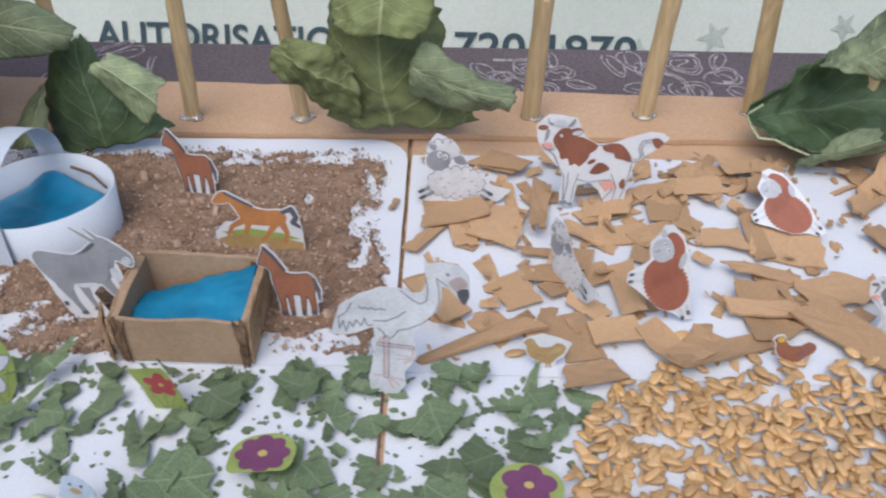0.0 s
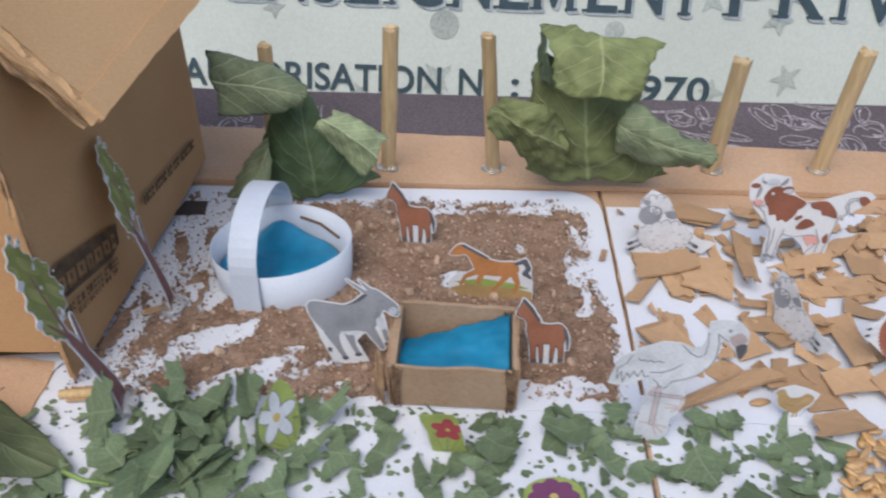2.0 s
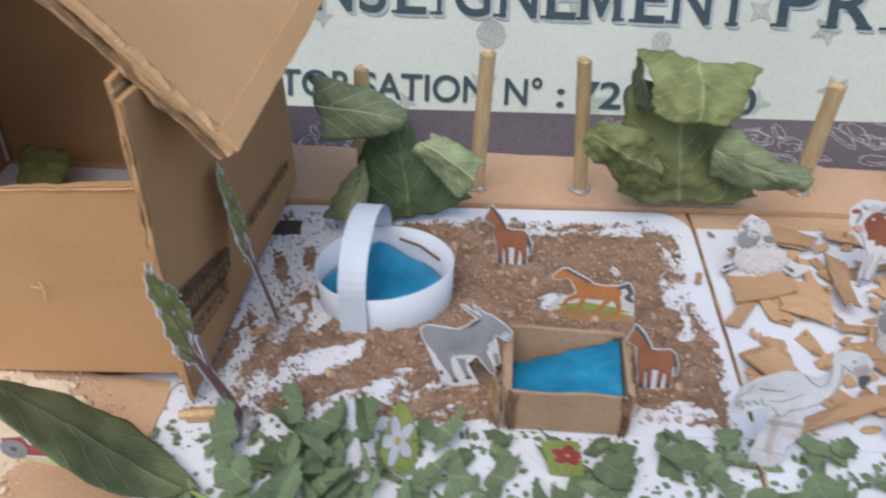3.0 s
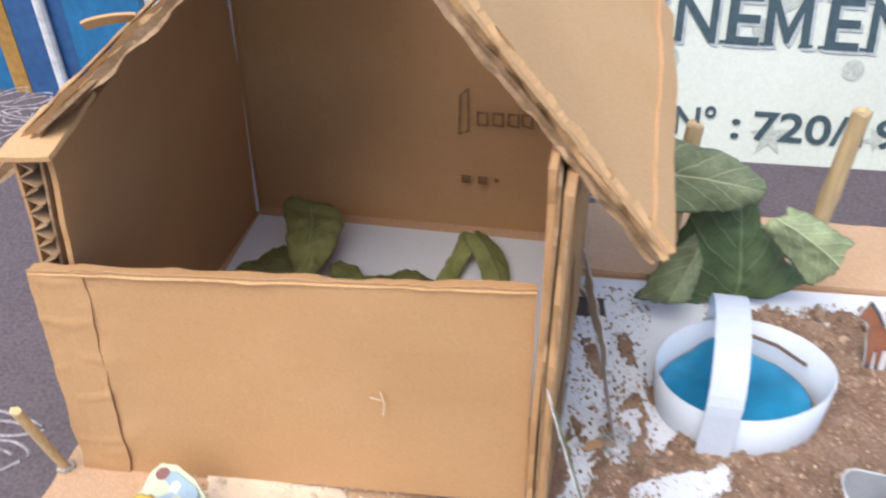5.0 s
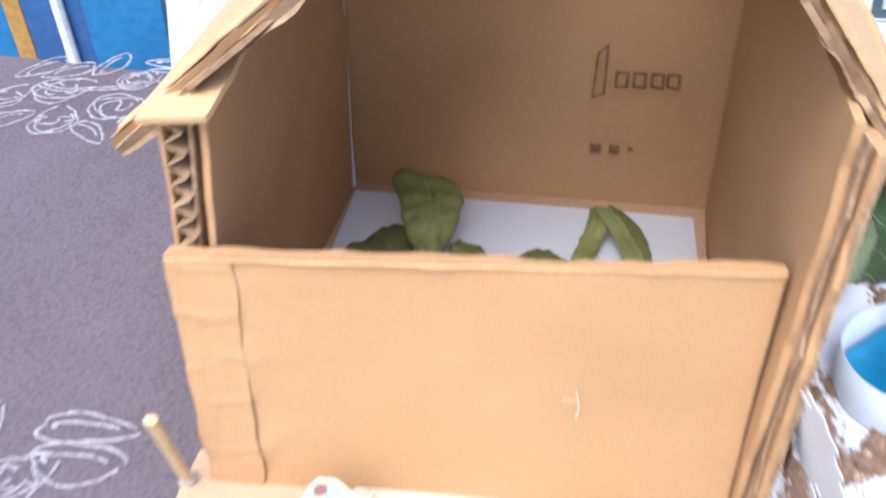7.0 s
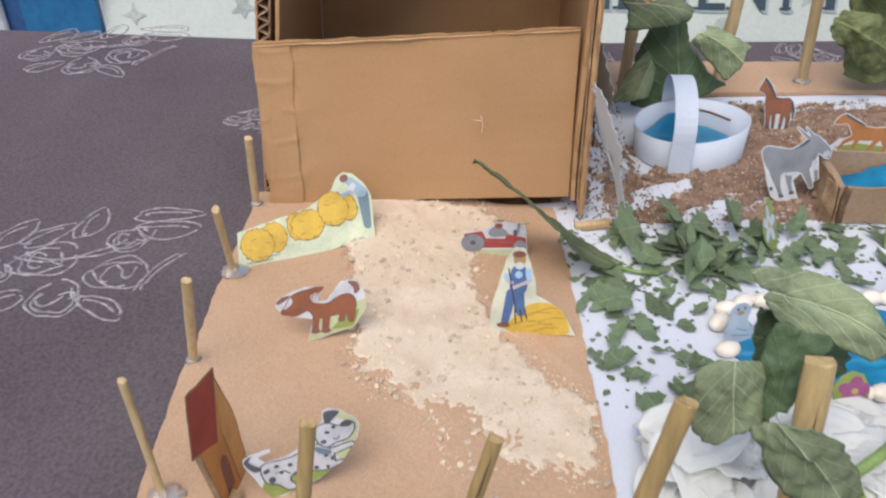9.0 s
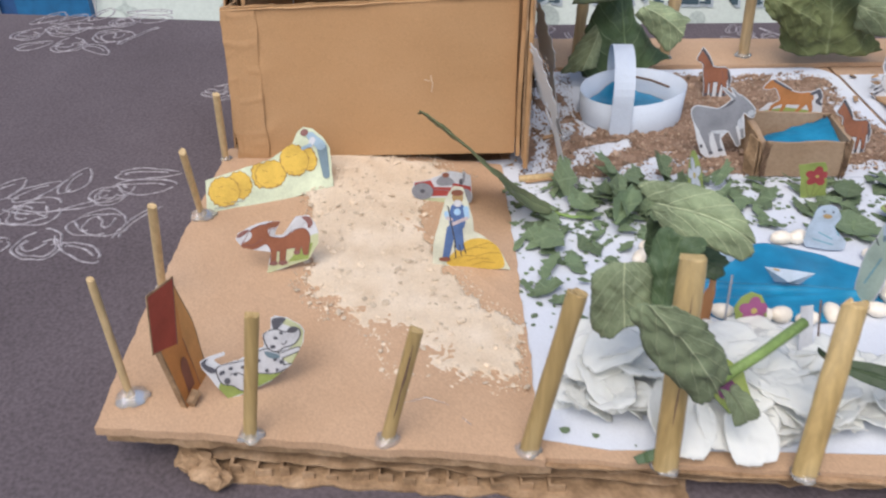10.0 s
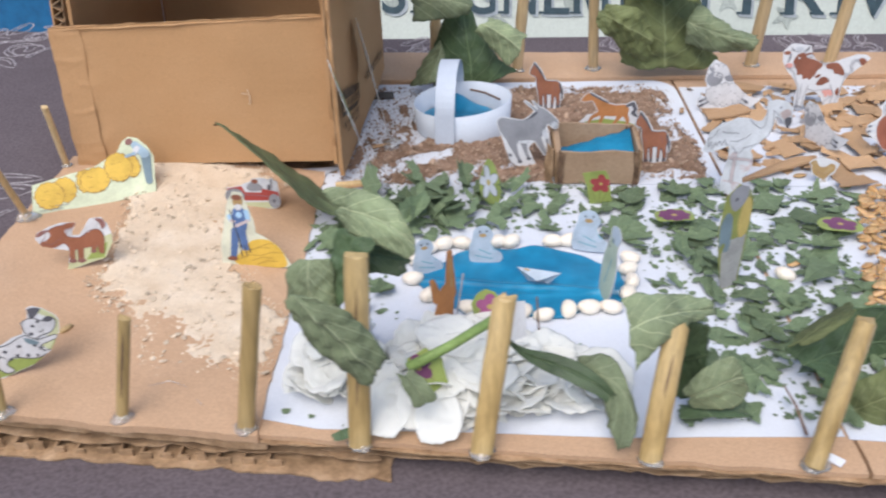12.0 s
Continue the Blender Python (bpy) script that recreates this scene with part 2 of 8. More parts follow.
P_DENIM = surface("print_denim", (0.085, 0.145, 0.30), rough=0.55, bump=0, blot=60, speck=0.08)
P_SKYBLUE = surface("print_sky_blue", (0.33, 0.50, 0.66), rough=0.55, bump=0, blot=60, speck=0.06)
P_BLUEGREY = surface("blue_grey_paper", (0.40, 0.47, 0.545), rough=0.6, blot=80, speck=0.08)
P_PINK = surface("print_pink", (0.62, 0.32, 0.28), rough=0.55, bump=0, blot=60, speck=0.06)
P_PINKGREY = surface("print_pink_grey", (0.40, 0.33, 0.32), rough=0.55, bump=0, blot=60, speck=0.08)
P_SLATE = surface("print_slate", (0.16, 0.22, 0.25), rough=0.55, bump=0, blot=60, speck=0.08)
P_BUFF = surface("print_buff", (0.38, 0.255, 0.115), rough=0.55, bump=0, blot=60, speck=0.08)
P_BARK = surface("print_bark", (0.235, 0.112, 0.098), rough=0.6, bump=0, blot=90, speck=0.08)
P_TEAL = surface("print_teal", (0.16, 0.34, 0.40), rough=0.55, bump=0, blot=60, speck=0.06)
P_ROOFRED = surface("roof_red", (0.33, 0.055, 0.035), rough=0.55, bump=0.05, blot=60, speck=0.06)
P_KENNEL = surface("kennel_orange", (0.52, 0.21, 0.06), rough=0.55, bump=0.05, blot=60, speck=0.06)
P_MOSS = surface("print_moss", (0.33, 0.335, 0.12), rough=0.55, bump=0, blot=90, speck=0.08)
P_CHAR = surface("print_dark_grey", (0.17, 0.17, 0.175), rough=0.55, bump=0, blot=60, speck=0.08)
P_TAN = surface("print_tan", (0.42, 0.30, 0.15), rough=0.55, bump=0, blot=60, speck=0.08)
P_RUST = surface("print_red_brown", (0.27, 0.105, 0.058), rough=0.55, bump=0, blot=60, speck=0.08)
P_INK = surface("print_black_line", (0.07, 0.065, 0.07), rough=0.6, bump=0)
P_PINKPALE = surface("print_pale_pink", (0.50, 0.42, 0.42), rough=0.55, bump=0, blot=60, speck=0.06)
P_BUFFDARK = surface("print_dark_buff", (0.34, 0.20, 0.05), rough=0.55, bump=0, blot=60, speck=0.06)
P_BLUEPRINT = surface("print_dusty_blue", (0.30, 0.40, 0.47), rough=0.55, bump=0, blot=60, speck=0.06)
P_CORE = surface("print_dull_yellow", (0.46, 0.36, 0.12), rough=0.55, bump=0, blot=60, speck=0.06)
P_STRAWPALE = surface("print_cream", (0.60, 0.60, 0.47), rough=0.55, bump=0, blot=60, speck=0.06)
P_MAGENTA = surface("print_magenta", (0.33, 0.10, 0.22), rough=0.55, bump=0, blot=60, speck=0.06)
P_KENNELSIDE = surface("kennel_pale_orange", (0.56, 0.27, 0.09), rough=0.55, bump=0.05, blot=60, speck=0.06)
LEAF_DARK = leaf_mat("leaf_upper_side", (0.058, 0.092, 0.042), (0.13, 0.18, 0.09), 4.6, 0.5, 0.9, 0.05)
LEAF_DULL = leaf_mat("leaf_dull_green", (0.092, 0.112, 0.052), (0.13, 0.155, 0.075), 7, 0.6)
LEAF_PALE = leaf_mat("leaf_under_side", (0.168, 0.205, 0.112), (0.40, 0.44, 0.27), 4.2, 0.7, 0.95, 0.055)
LEAF_OLIVE = leaf_mat("leaf_withered", (0.135, 0.142, 0.048), (0.20, 0.21, 0.09), 6, 0.6)
LEAF_BIT = leaf_mat("leaf_scrap_green", (0.125, 0.172, 0.09), (0.21, 0.265, 0.15), 4, 0.6)
LEAF_BIT_PALE = leaf_mat("leaf_scrap_pale", (0.18, 0.235, 0.125), (0.25, 0.31, 0.18), 4, 0.7)
STALKPALE = surface("pale_leaf_rim", (0.40, 0.44, 0.26), rough=0.6, blot=60)
STEM = surface("green_stem", (0.22, 0.32, 0.10), rough=0.5, blot=60)
TWIG = surface("dry_twig", (0.16, 0.10, 0.07), rough=0.8, blot=90)

glue, _, _, gb = node_mat("hot_glue", 0.10, 0.0, 0.5)
gb.inputs["Base Color"].default_value = (0.97, 0.965, 0.95, 1)
gb.inputs["Transmission Weight"].default_value = 0.86
gb.inputs["IOR"].default_value = 1.48
GLUE = glue


# ---- building blocks ----
def root_of(ob):
    while ob.parent:
        ob = ob.parent
    return ob


def part(name, shape, material, parent=None, label="", world=False, smooth=False):
    """Links one mesh object. shape: (verts, faces) or (verts, faces, face materials, uv by vertex); material: one or a list."""
    verts, faces = shape[0], shape[1]
    me = bpy.data.meshes.new(name)
    verts = [tuple(v) for v in verts]
    if world and parent:
        inv = root_of(parent).matrix_basis.inverted()
        verts = [tuple(inv @ Vector(v)) for v in verts]
    me.from_pydata(verts, [], faces)
    mats = material if isinstance(material, (list, tuple)) else [material]
    for m in mats:
        me.materials.append(m)
    if len(shape) > 2 and shape[2] is not None:
        me.polygons.foreach_set("material_index", list(shape[2]))
    if len(shape) > 3 and shape[3] is not None:
        layer = me.uv_layers.new(name="UVMap")
        uv = shape[3]
        for lp in me.loops:
            layer.data[lp.index].uv = uv[lp.vertex_index]
    if smooth:
        me.polygons.foreach_set("use_smooth", [True] * len(me.polygons))
    me.update()
    ob = new(name, me)
    if parent:
        ob.parent = parent
    if label:
        ob["label"] = label
    return ob


def thing(name, label, category, at=(0, 0, 0), rz=0.0, rx=0.0, group="", kind="", ry=0.0):
    ob = new(name)
    ob.empty_display_size = 0.01
    ob.matrix_basis = pose(*at, rx, ry, rz)
    return tagged(ob, label, category, group, kind)


def join(*shapes):
    """Several (verts, faces) as one."""
    v, f = [], []
    for s in shapes:
        o = len(v)
        v += list(s[0])
        f += [tuple(i + o for i in q) for q in s[1]]
    return v, f


def islands(shape):
    """The separate pieces of a (verts, faces) shape."""
    verts, faces = shape[0], shape[1]
    top = list(range(len(verts)))

    def find(a):
        while top[a] != a:
            top[a] = top[top[a]]
            a = top[a]
        return a
    for q in faces:
        r = find(q[0])
        for i in q[1:]:
            top[find(i)] = r
    groups = {}
    for q in faces:
        groups.setdefault(find(q[0]), []).append(q)
    out = []
    for qs in groups.values():
        ids = sorted({i for q in qs for i in q})
        at = {i: k for k, i in enumerate(ids)}
        out.append(([verts[i] for i in ids], [tuple(at[i] for i in q) for q in qs]))
    return out


def parts(name, shape, material, parent, label="", world=False):
    for k, s in enumerate(islands(shape)):
        part(name, s, material, parent, label if k == 0 else "", world)


def moved(shape, m):
    return [tuple(m @ Vector(v)) for v in shape[0]], shape[1]


def nz(x, y, z=0.0, s=1.0):
    return noise.noise(Vector((x * s, y * s, z * s)))


def prism(pts, off):
    """A closed slab from an outline of 3D points, thickened by the vector off."""
    n = len(pts)
    o = Vector(off)
    v = [tuple(p) for p in pts] + [tuple(Vector(p) + o) for p in pts]
    f = [tuple(range(n))[::-1], tuple(range(n, 2 * n))]
    f += [(i, (i + 1) % n, n + (i + 1) % n, n + i) for i in range(n)]
    return v, f


def ragged(pts, step, amp, seed=0.0):
    """An outline of 3D points with its sides cut into steps and frayed in the plane's x and y."""
    out = []
    for a, b in zip(pts, pts[1:] + pts[:1]):
        a, b = Vector(a), Vector(b)
        k = max(1, int((b - a).length / step))
        for i in range(k):
            p = a.lerp(b, i / k)
            if i:
                p.x += amp * (nz(p.x, p.y, p.z + seed, 55) + 0.6 * nz(p.x, p.y, p.z + seed, 210))
                p.y += amp * (nz(p.y, p.x, p.z + seed + 3, 55) + 0.6 * nz(p.y, p.x, p.z + seed + 7, 210))
                p.z += amp * 0.25 * nz(p.x, p.y, p.z + seed + 9, 80)
            out.append(p)
    return out


def plate(p00, p10, p11, p01, t, nu=24, nv=14, warp=0.0, jag=(0, 0, 0, 0), seed=0.0):
    """A board between four corners, t thick along its normal, warped, with frayed sides (start v, end u, end v, start u)."""
    p00, p10, p11, p01 = map(Vector, (p00, p10, p11, p01))
    nrm = (p10 - p00).cross(p01 - p00).normalized()
    eu, ev = (p10 - p00).normalized(), (p01 - p00).normalized()
    front, back = [], []
    for j in range(nv + 1):
        for i in range(nu + 1):
            u, v = i / nu, j / nv
            p = (p00 * (1 - u) + p10 * u) * (1 - v) + (p01 * (1 - u) + p11 * u) * v
            w = warp * nz(p.x, p.y, p.z + seed, 14)
            fr = lambda k: nz(p.x + k, p.y, p.z + seed, 55) + 0.55 * nz(p.x, p.y + k, p.z + seed, 140)
            if j == 0 and jag[0]:
                p = p + ev * jag[0] * fr(1)
            if j == nv and jag[2]:
                p = p + ev * jag[2] * fr(2)
            if i == nu and jag[1]:
                p = p + eu * jag[1] * fr(3)
            if i == 0 and jag[3]:
                p = p + eu * jag[3] * fr(4)
            front.append(p + nrm * (t / 2 + w))
            back.append(p + nrm * (w - t / 2))
    n = len(front)
    W = nu + 1
    f = []
    for j in range(nv):
        for i in range(nu):
            a = j * W + i
            f.append((a, a + 1, a + W + 1, a + W))
            f.append((n + a, n + a + W, n + a + W + 1, n + a + 1))
    for i in range(nu):
        f.append((i, n + i, n + i + 1, i + 1))
        a = nv * W + i
        f.append((a, a + 1, n + a + 1, n + a))
    for j in range(nv):
        a = j * W
        f.append((a, a + W, n + a + W, n + a))
        a = j * W + nu
        f.append((a, n + a, n + a + W, a + W))
    return front + back, f


def bez(c, t):
    n = len(c) - 1
    return sum((math.comb(n, i) * t ** i * (1 - t) ** (n - i) * Vector(p) for i, p in enumerate(c)), Vector((0, 0, 0)))


def patch(ctrl, nu=14, nv=22, crinkle=0.0015, thick=0.0006, seed=0.0, fold=0.0, freq=45.0, rag=0.0):
    """A leaf blade or sheet from rows of control points (rows run across, from stalk to tip): upper side, under side, rim."""
    P, UV = [], []
    for j in range(nv + 1):
        wide = 1 + rag * (nz(j / nv * 3.1, seed, 1.0) + 0.6 * nz(j / nv * 9.0, seed, 2.0))
        for i in range(nu + 1):
            tall = 1 + rag * (nz(i / nu * 3.1, seed, 5.0) + 0.6 * nz(i / nu * 9.0, seed, 6.0))
            row = [bez([r[k] for r in ctrl], 0.5 + (j / nv - 0.5) * tall) for k in range(len(ctrl[0]))]
            P.append(bez(row, 0.5 + (i / nu - 0.5) * wide))
            UV.append((i / nu, j / nv))
    W = nu + 1
    N = []
    for j in range(nv + 1):
        for i in range(nu + 1):
            a = P[j * W + min(i + 1, nu)] - P[j * W + max(i - 1, 0)]
            b = P[min(j + 1, nv) * W + i] - P[max(j - 1, 0) * W + i]
            q = a.cross(b)
            N.append(q.normalized() if q.length > 1e-12 else Vector((0, 0, 1)))
    for k in range(len(P)):
        u, v = UV[k]
        p = P[k]
        w = crinkle * (nz(p.x, p.y, p.z + seed, freq) + 0.55 * nz(p.x, p.z, p.y + seed, freq * 2.6) + 0.3 * nz(p.y, p.z, p.x + seed, freq * 6))
        w -= fold * math.exp(-((u - 0.5) / 0.05) ** 2)
        P[k] = p + N[k] * w
    n = len(P)
    top = [p + N[k] * thick / 2 for k, p in enumerate(P)]
    bot = [p - N[k] * thick / 2 for k, p in enumerate(P)]
    f, m = [], []
    for j in range(nv):
        for i in range(nu):
            a = j * W + i
            f.append((a, a + 1, a + W + 1, a + W))
            m.append(0)
            f.append((n + a, n + a + W, n + a + W + 1, n + a + 1))
            m.append(1)
    for i in range(nu):
        f.append((i, n + i, n + i + 1, i + 1))
        a = nv * W + i
        f.append((a, a + 1, n + a + 1, n + a))
        m += [1, 1]
    for j in range(nv):
        a = j * W
        f.append((a, a + W, n + a + W, n + a))
        a = j * W + nu
        f.append((a, n + a, n + a + W, a + W))
        m += [1, 1]
    return top + bot, f, m, UV + UV


def tube(pts, radii, seg=10, squash=1.0, caps=True):
    """A round rod along a line of points."""
    pts = [Vector(p) for p in pts]
    if isinstance(radii, (int, float)):
        radii = [radii] * len(pts)
    v, f = [], []
    for k, p in enumerate(pts):
        d = (pts[min(k + 1, len(pts) - 1)] - pts[max(k - 1, 0)]).normalized()
        ref = Vector((0, 0, 1)) if abs(d.z) < 0.9 else Vector((1, 0, 0))
        a = d.cross(ref).normalized()
        b = d.cross(a)
        for s in range(seg):
            an = 2 * math.pi * s / seg
            v.append(tuple(p + (a * math.cos(an) + b * math.sin(an) * squash) * radii[k]))
    for k in range(len(pts) - 1):
        for s in range(seg):
            f.append((k * seg + s, k * seg + (s + 1) % seg, (k + 1) * seg + (s + 1) % seg, (k + 1) * seg + s))
    if caps:
        f.append(tuple(range(seg))[::-1])
        f.append(tuple(range((len(pts) - 1) * seg, len(pts) * seg)))
    return v, f


def ball(rx, ry, rz, nu=10, nv=6, shape=None):
    v, f = [(0, 0, -rz)], []
    for j in range(1, nv):
        th = math.pi * j / nv - math.pi / 2
        for i in range(nu):
            ph = 2 * math.pi * i / nu
            v.append((rx * math.cos(th) * math.cos(ph), ry * math.cos(th) * math.sin(ph), rz * math.sin(th)))
    v.append((0, 0, rz))
    e = len(v) - 1
    for i in range(nu):
        f.append((0, 1 + (i + 1) % nu, 1 + i))
        f.append((e, e - nu + i, e - nu + (i + 1) % nu))
    for j in range(nv - 2):
        for i in range(nu):
            a, b = 1 + j * nu + i, 1 + j * nu + (i + 1) % nu
            f.append((a, b, b + nu, a + nu))
    if shape:
        v = [shape(*p) for p in v]
    return v, f


# flat shapes by signed distance, in millimetres: ellipse, capsule, polygon
def E(cx, cy, rx, ry, rot=0.0):
    c, s = math.cos(radians(rot)), math.sin(radians(rot))

    def d(X, Y):
        x, y = (X - cx) * c + (Y - cy) * s, -(X - cx) * s + (Y - cy) * c
        k = np.sqrt((x / rx) ** 2 + (y / ry) ** 2) + 1e-9
        g = np.sqrt((x / rx ** 2) ** 2 + (y / ry ** 2) ** 2) + 1e-9
        return k * (k - 1) / g
    return d


def C(x1, y1, x2, y2, r1, r2=None):
    r2 = r1 if r2 is None else r2

    def d(X, Y):
        dx, dy = x2 - x1, y2 - y1
        h = np.clip(((X - x1) * dx + (Y - y1) * dy) / (dx * dx + dy * dy), 0, 1)
        return np.hypot(X - x1 - h * dx, Y - y1 - h * dy) - (r1 + (r2 - r1) * h)
    return d


def P(*pts):
    def d(X, Y):
        best = np.full(X.shape, 1e9)
        inside = np.zeros(X.shape, bool)
        for (ax, ay), (bx, by) in zip(pts, pts[1:] + pts[:1]):
            h = np.clip(((X - ax) * (bx - ax) + (Y - ay) * (by - ay)) / ((bx - ax) ** 2 + (by - ay) ** 2 + 1e-9), 0, 1)
            best = np.minimum(best, np.hypot(X - ax - h * (bx - ax), Y - ay - h * (by - ay)))
            cross = ((ay > Y) != (by > Y)) & (X < (bx - ax) * (Y - ay) / (by - ay + 1e-12) + ax)
            inside ^= cross
        return np.where(inside, -best, best)
    return d


def S(pts, w=1.0, h=1.0, n=4):
    """A closed smooth outline through points, scaled by w and h."""
    out = []
    m = len(pts)
    for k in range(m):
        a, b, c, e = pts[k - 1], pts[k], pts[(k + 1) % m], pts[(k + 2) % m]
        for i in range(n):
            t = i / n
            q = [0.5 * (2 * b[j] + (c[j] - a[j]) * t + (2 * a[j] - 5 * b[j] + 4 * c[j] - e[j]) * t * t + (3 * b[j] - a[j] - 3 * c[j] + e[j]) * t ** 3) for j in (0, 1)]
            out.append((q[0] * w, q[1] * h))
    return P(*out)


def U(*ds):
    return lambda X, Y: np.minimum.reduce([d(X, Y) for d in ds])


def grow(d, r):
    return lambda X, Y: d(X, Y) - r


def line_of(d, w):
    return lambda X, Y: np.abs(d(X, Y)) - w


def both(a, b):
    return lambda X, Y: np.maximum(a(X, Y), b(X, Y))


def less(a, b):
    return lambda X, Y: np.maximum(a(X, Y), -b(X, Y))


def flat(d, box, step, thick=None, unit=0.001, lift=0.0):
    """The region d < 0 inside box (x0, y0, x1, y1), as a sheet in x and y, thick along z (None: one face only)."""
    xs = np.arange(box[0], box[2] + step, step)
    ys = np.arange(box[1], box[3] + step, step)
    S = d(*np.meshgrid(xs, ys))
    inn = S < 0
    cells = inn[:-1, :-1] | inn[1:, :-1] | inn[:-1, 1:] | inn[1:, 1:]
    verts, faces, idx = [], [], {}

    def vid(key, x, y):
        if key not in idx:
            idx[key] = len(verts)
            verts.append((x * unit, y * unit))
        return idx[key]
    for j, i in zip(*np.nonzero(cells)):
        cs = ((j, i), (j, i + 1), (j + 1, i + 1), (j + 1, i))
        poly = []
        for k in range(4):
            a, b = cs[k], cs[(k + 1) % 4]
            sa, sb = S[a], S[b]
            if sa < 0:
                poly.append(vid(a, xs[a[1]], ys[a[0]]))
            if (sa < 0) != (sb < 0):
                t = sa / (sa - sb)
                key = (a, b) if a < b else (b, a)
                poly.append(vid(key, xs[a[1]] + t * (xs[b[1]] - xs[a[1]]), ys[a[0]] + t * (ys[b[0]] - ys[a[0]])))
        if len(poly) > 2:
            faces.append(tuple(poly))
    n = len(verts)
    top = [(x, y, lift + (thick or 0)) for x, y in verts]
    if thick is None:
        return top, faces
    edges = {}
    for q in faces:
        for a, b in zip(q, q[1:] + q[:1]):
            edges[(a, b)] = 1
    sides = [(a, n + a, n + b, b) for a, b in edges if (b, a) not in edges]
    return top + [(x, y, lift) for x, y in verts], faces + [tuple(n + i for i in q[::-1]) for q in faces] + sides


def stand(shape, bend=0.0, twist=0.0):
    """Turns a flat sheet upright: x stays, y becomes height, its face looks to -y; bent round its height."""
    out = []
    for x, y, z in shape[0]:
        out.append((x, -z + bend * x * x + twist * x * y, y))
    return out, shape[1]


def board_z(x, y=0.02):
    """The left board's top, which rises towards its outer and rear sides."""
    u = max(0.0, -0.30 - x)
    return 0.0015 + 0.035 * u + 0.038 * max(0.0, y - 0.02) * min(1.0, u / 0.10)


def cutout(name, label, at, layers, rz=0.0, rx=-6.0, margin=0.75, bend=0.0, paper=None, ink=True, step=0.5, group="paper cut-outs", extra=None, card=None):
    """A paper figure on its feet: a card round the printed patches. layers: (distance, material[, step]) in order; card: the card's own outline."""
    ob = thing(name, label, "paper cut-out", at, rz, rx, group)
    body = card
    if card is None:
        body = grow(U(*[q[0] for q in layers]), margin)
        if extra is not None:
            body = U(body, extra)
    body0 = both(body, lambda X, Y: -Y - 1.0)
    ph = at[0] * 400
    body = lambda X, Y: body0(X, Y) + 0.16 * np.sin(X * 0.55 + ph) * np.cos(Y * 0.47 + ph * 0.7)
    X, Y = np.meshgrid(np.arange(-60, 60, 1.0), np.arange(-2, 110, 1.0))
    S = body(X, Y) < 0
    box = (X[S].min() - 2, Y[S].min() - 2, X[S].max() + 2, Y[S].max() + 2)
    part("card", stand(flat(body, box, step * 1.5, 0.0003), bend), paper or CARD, ob)
    lift = 0.00035
    for q in layers:
        near = q[0](X, Y) < 2.0
        if not near.any():
            continue
        fit_box = (X[near].min() - 1, Y[near].min() - 1, X[near].max() + 1, Y[near].max() + 1)
        parts("print", stand(flat(both(q[0], grow(body, 0.1)), fit_box, q[2] if len(q) > 2 else step, None, lift=lift), bend), q[1], ob)
        lift += 0.00005
    if ink:
        for q in layers[:ink if ink is not True else 1]:
            part("outline", stand(flat(both(line_of(q[0], 0.2), body), box, 0.34, None, lift=lift), bend), INK, ob)
            lift += 0.00004
    return ob

# ---- setting: yard floor, table, banner, gate ----
tagged(part("ground", ([(-60, -60, -0.76), (60, -60, -0.76), (60, 60, -0.76), (-60, 60, -0.76)], [(0, 1, 2, 3)]), CONCRETE),
       "grey concrete yard under the table", "ground", kind="structure")


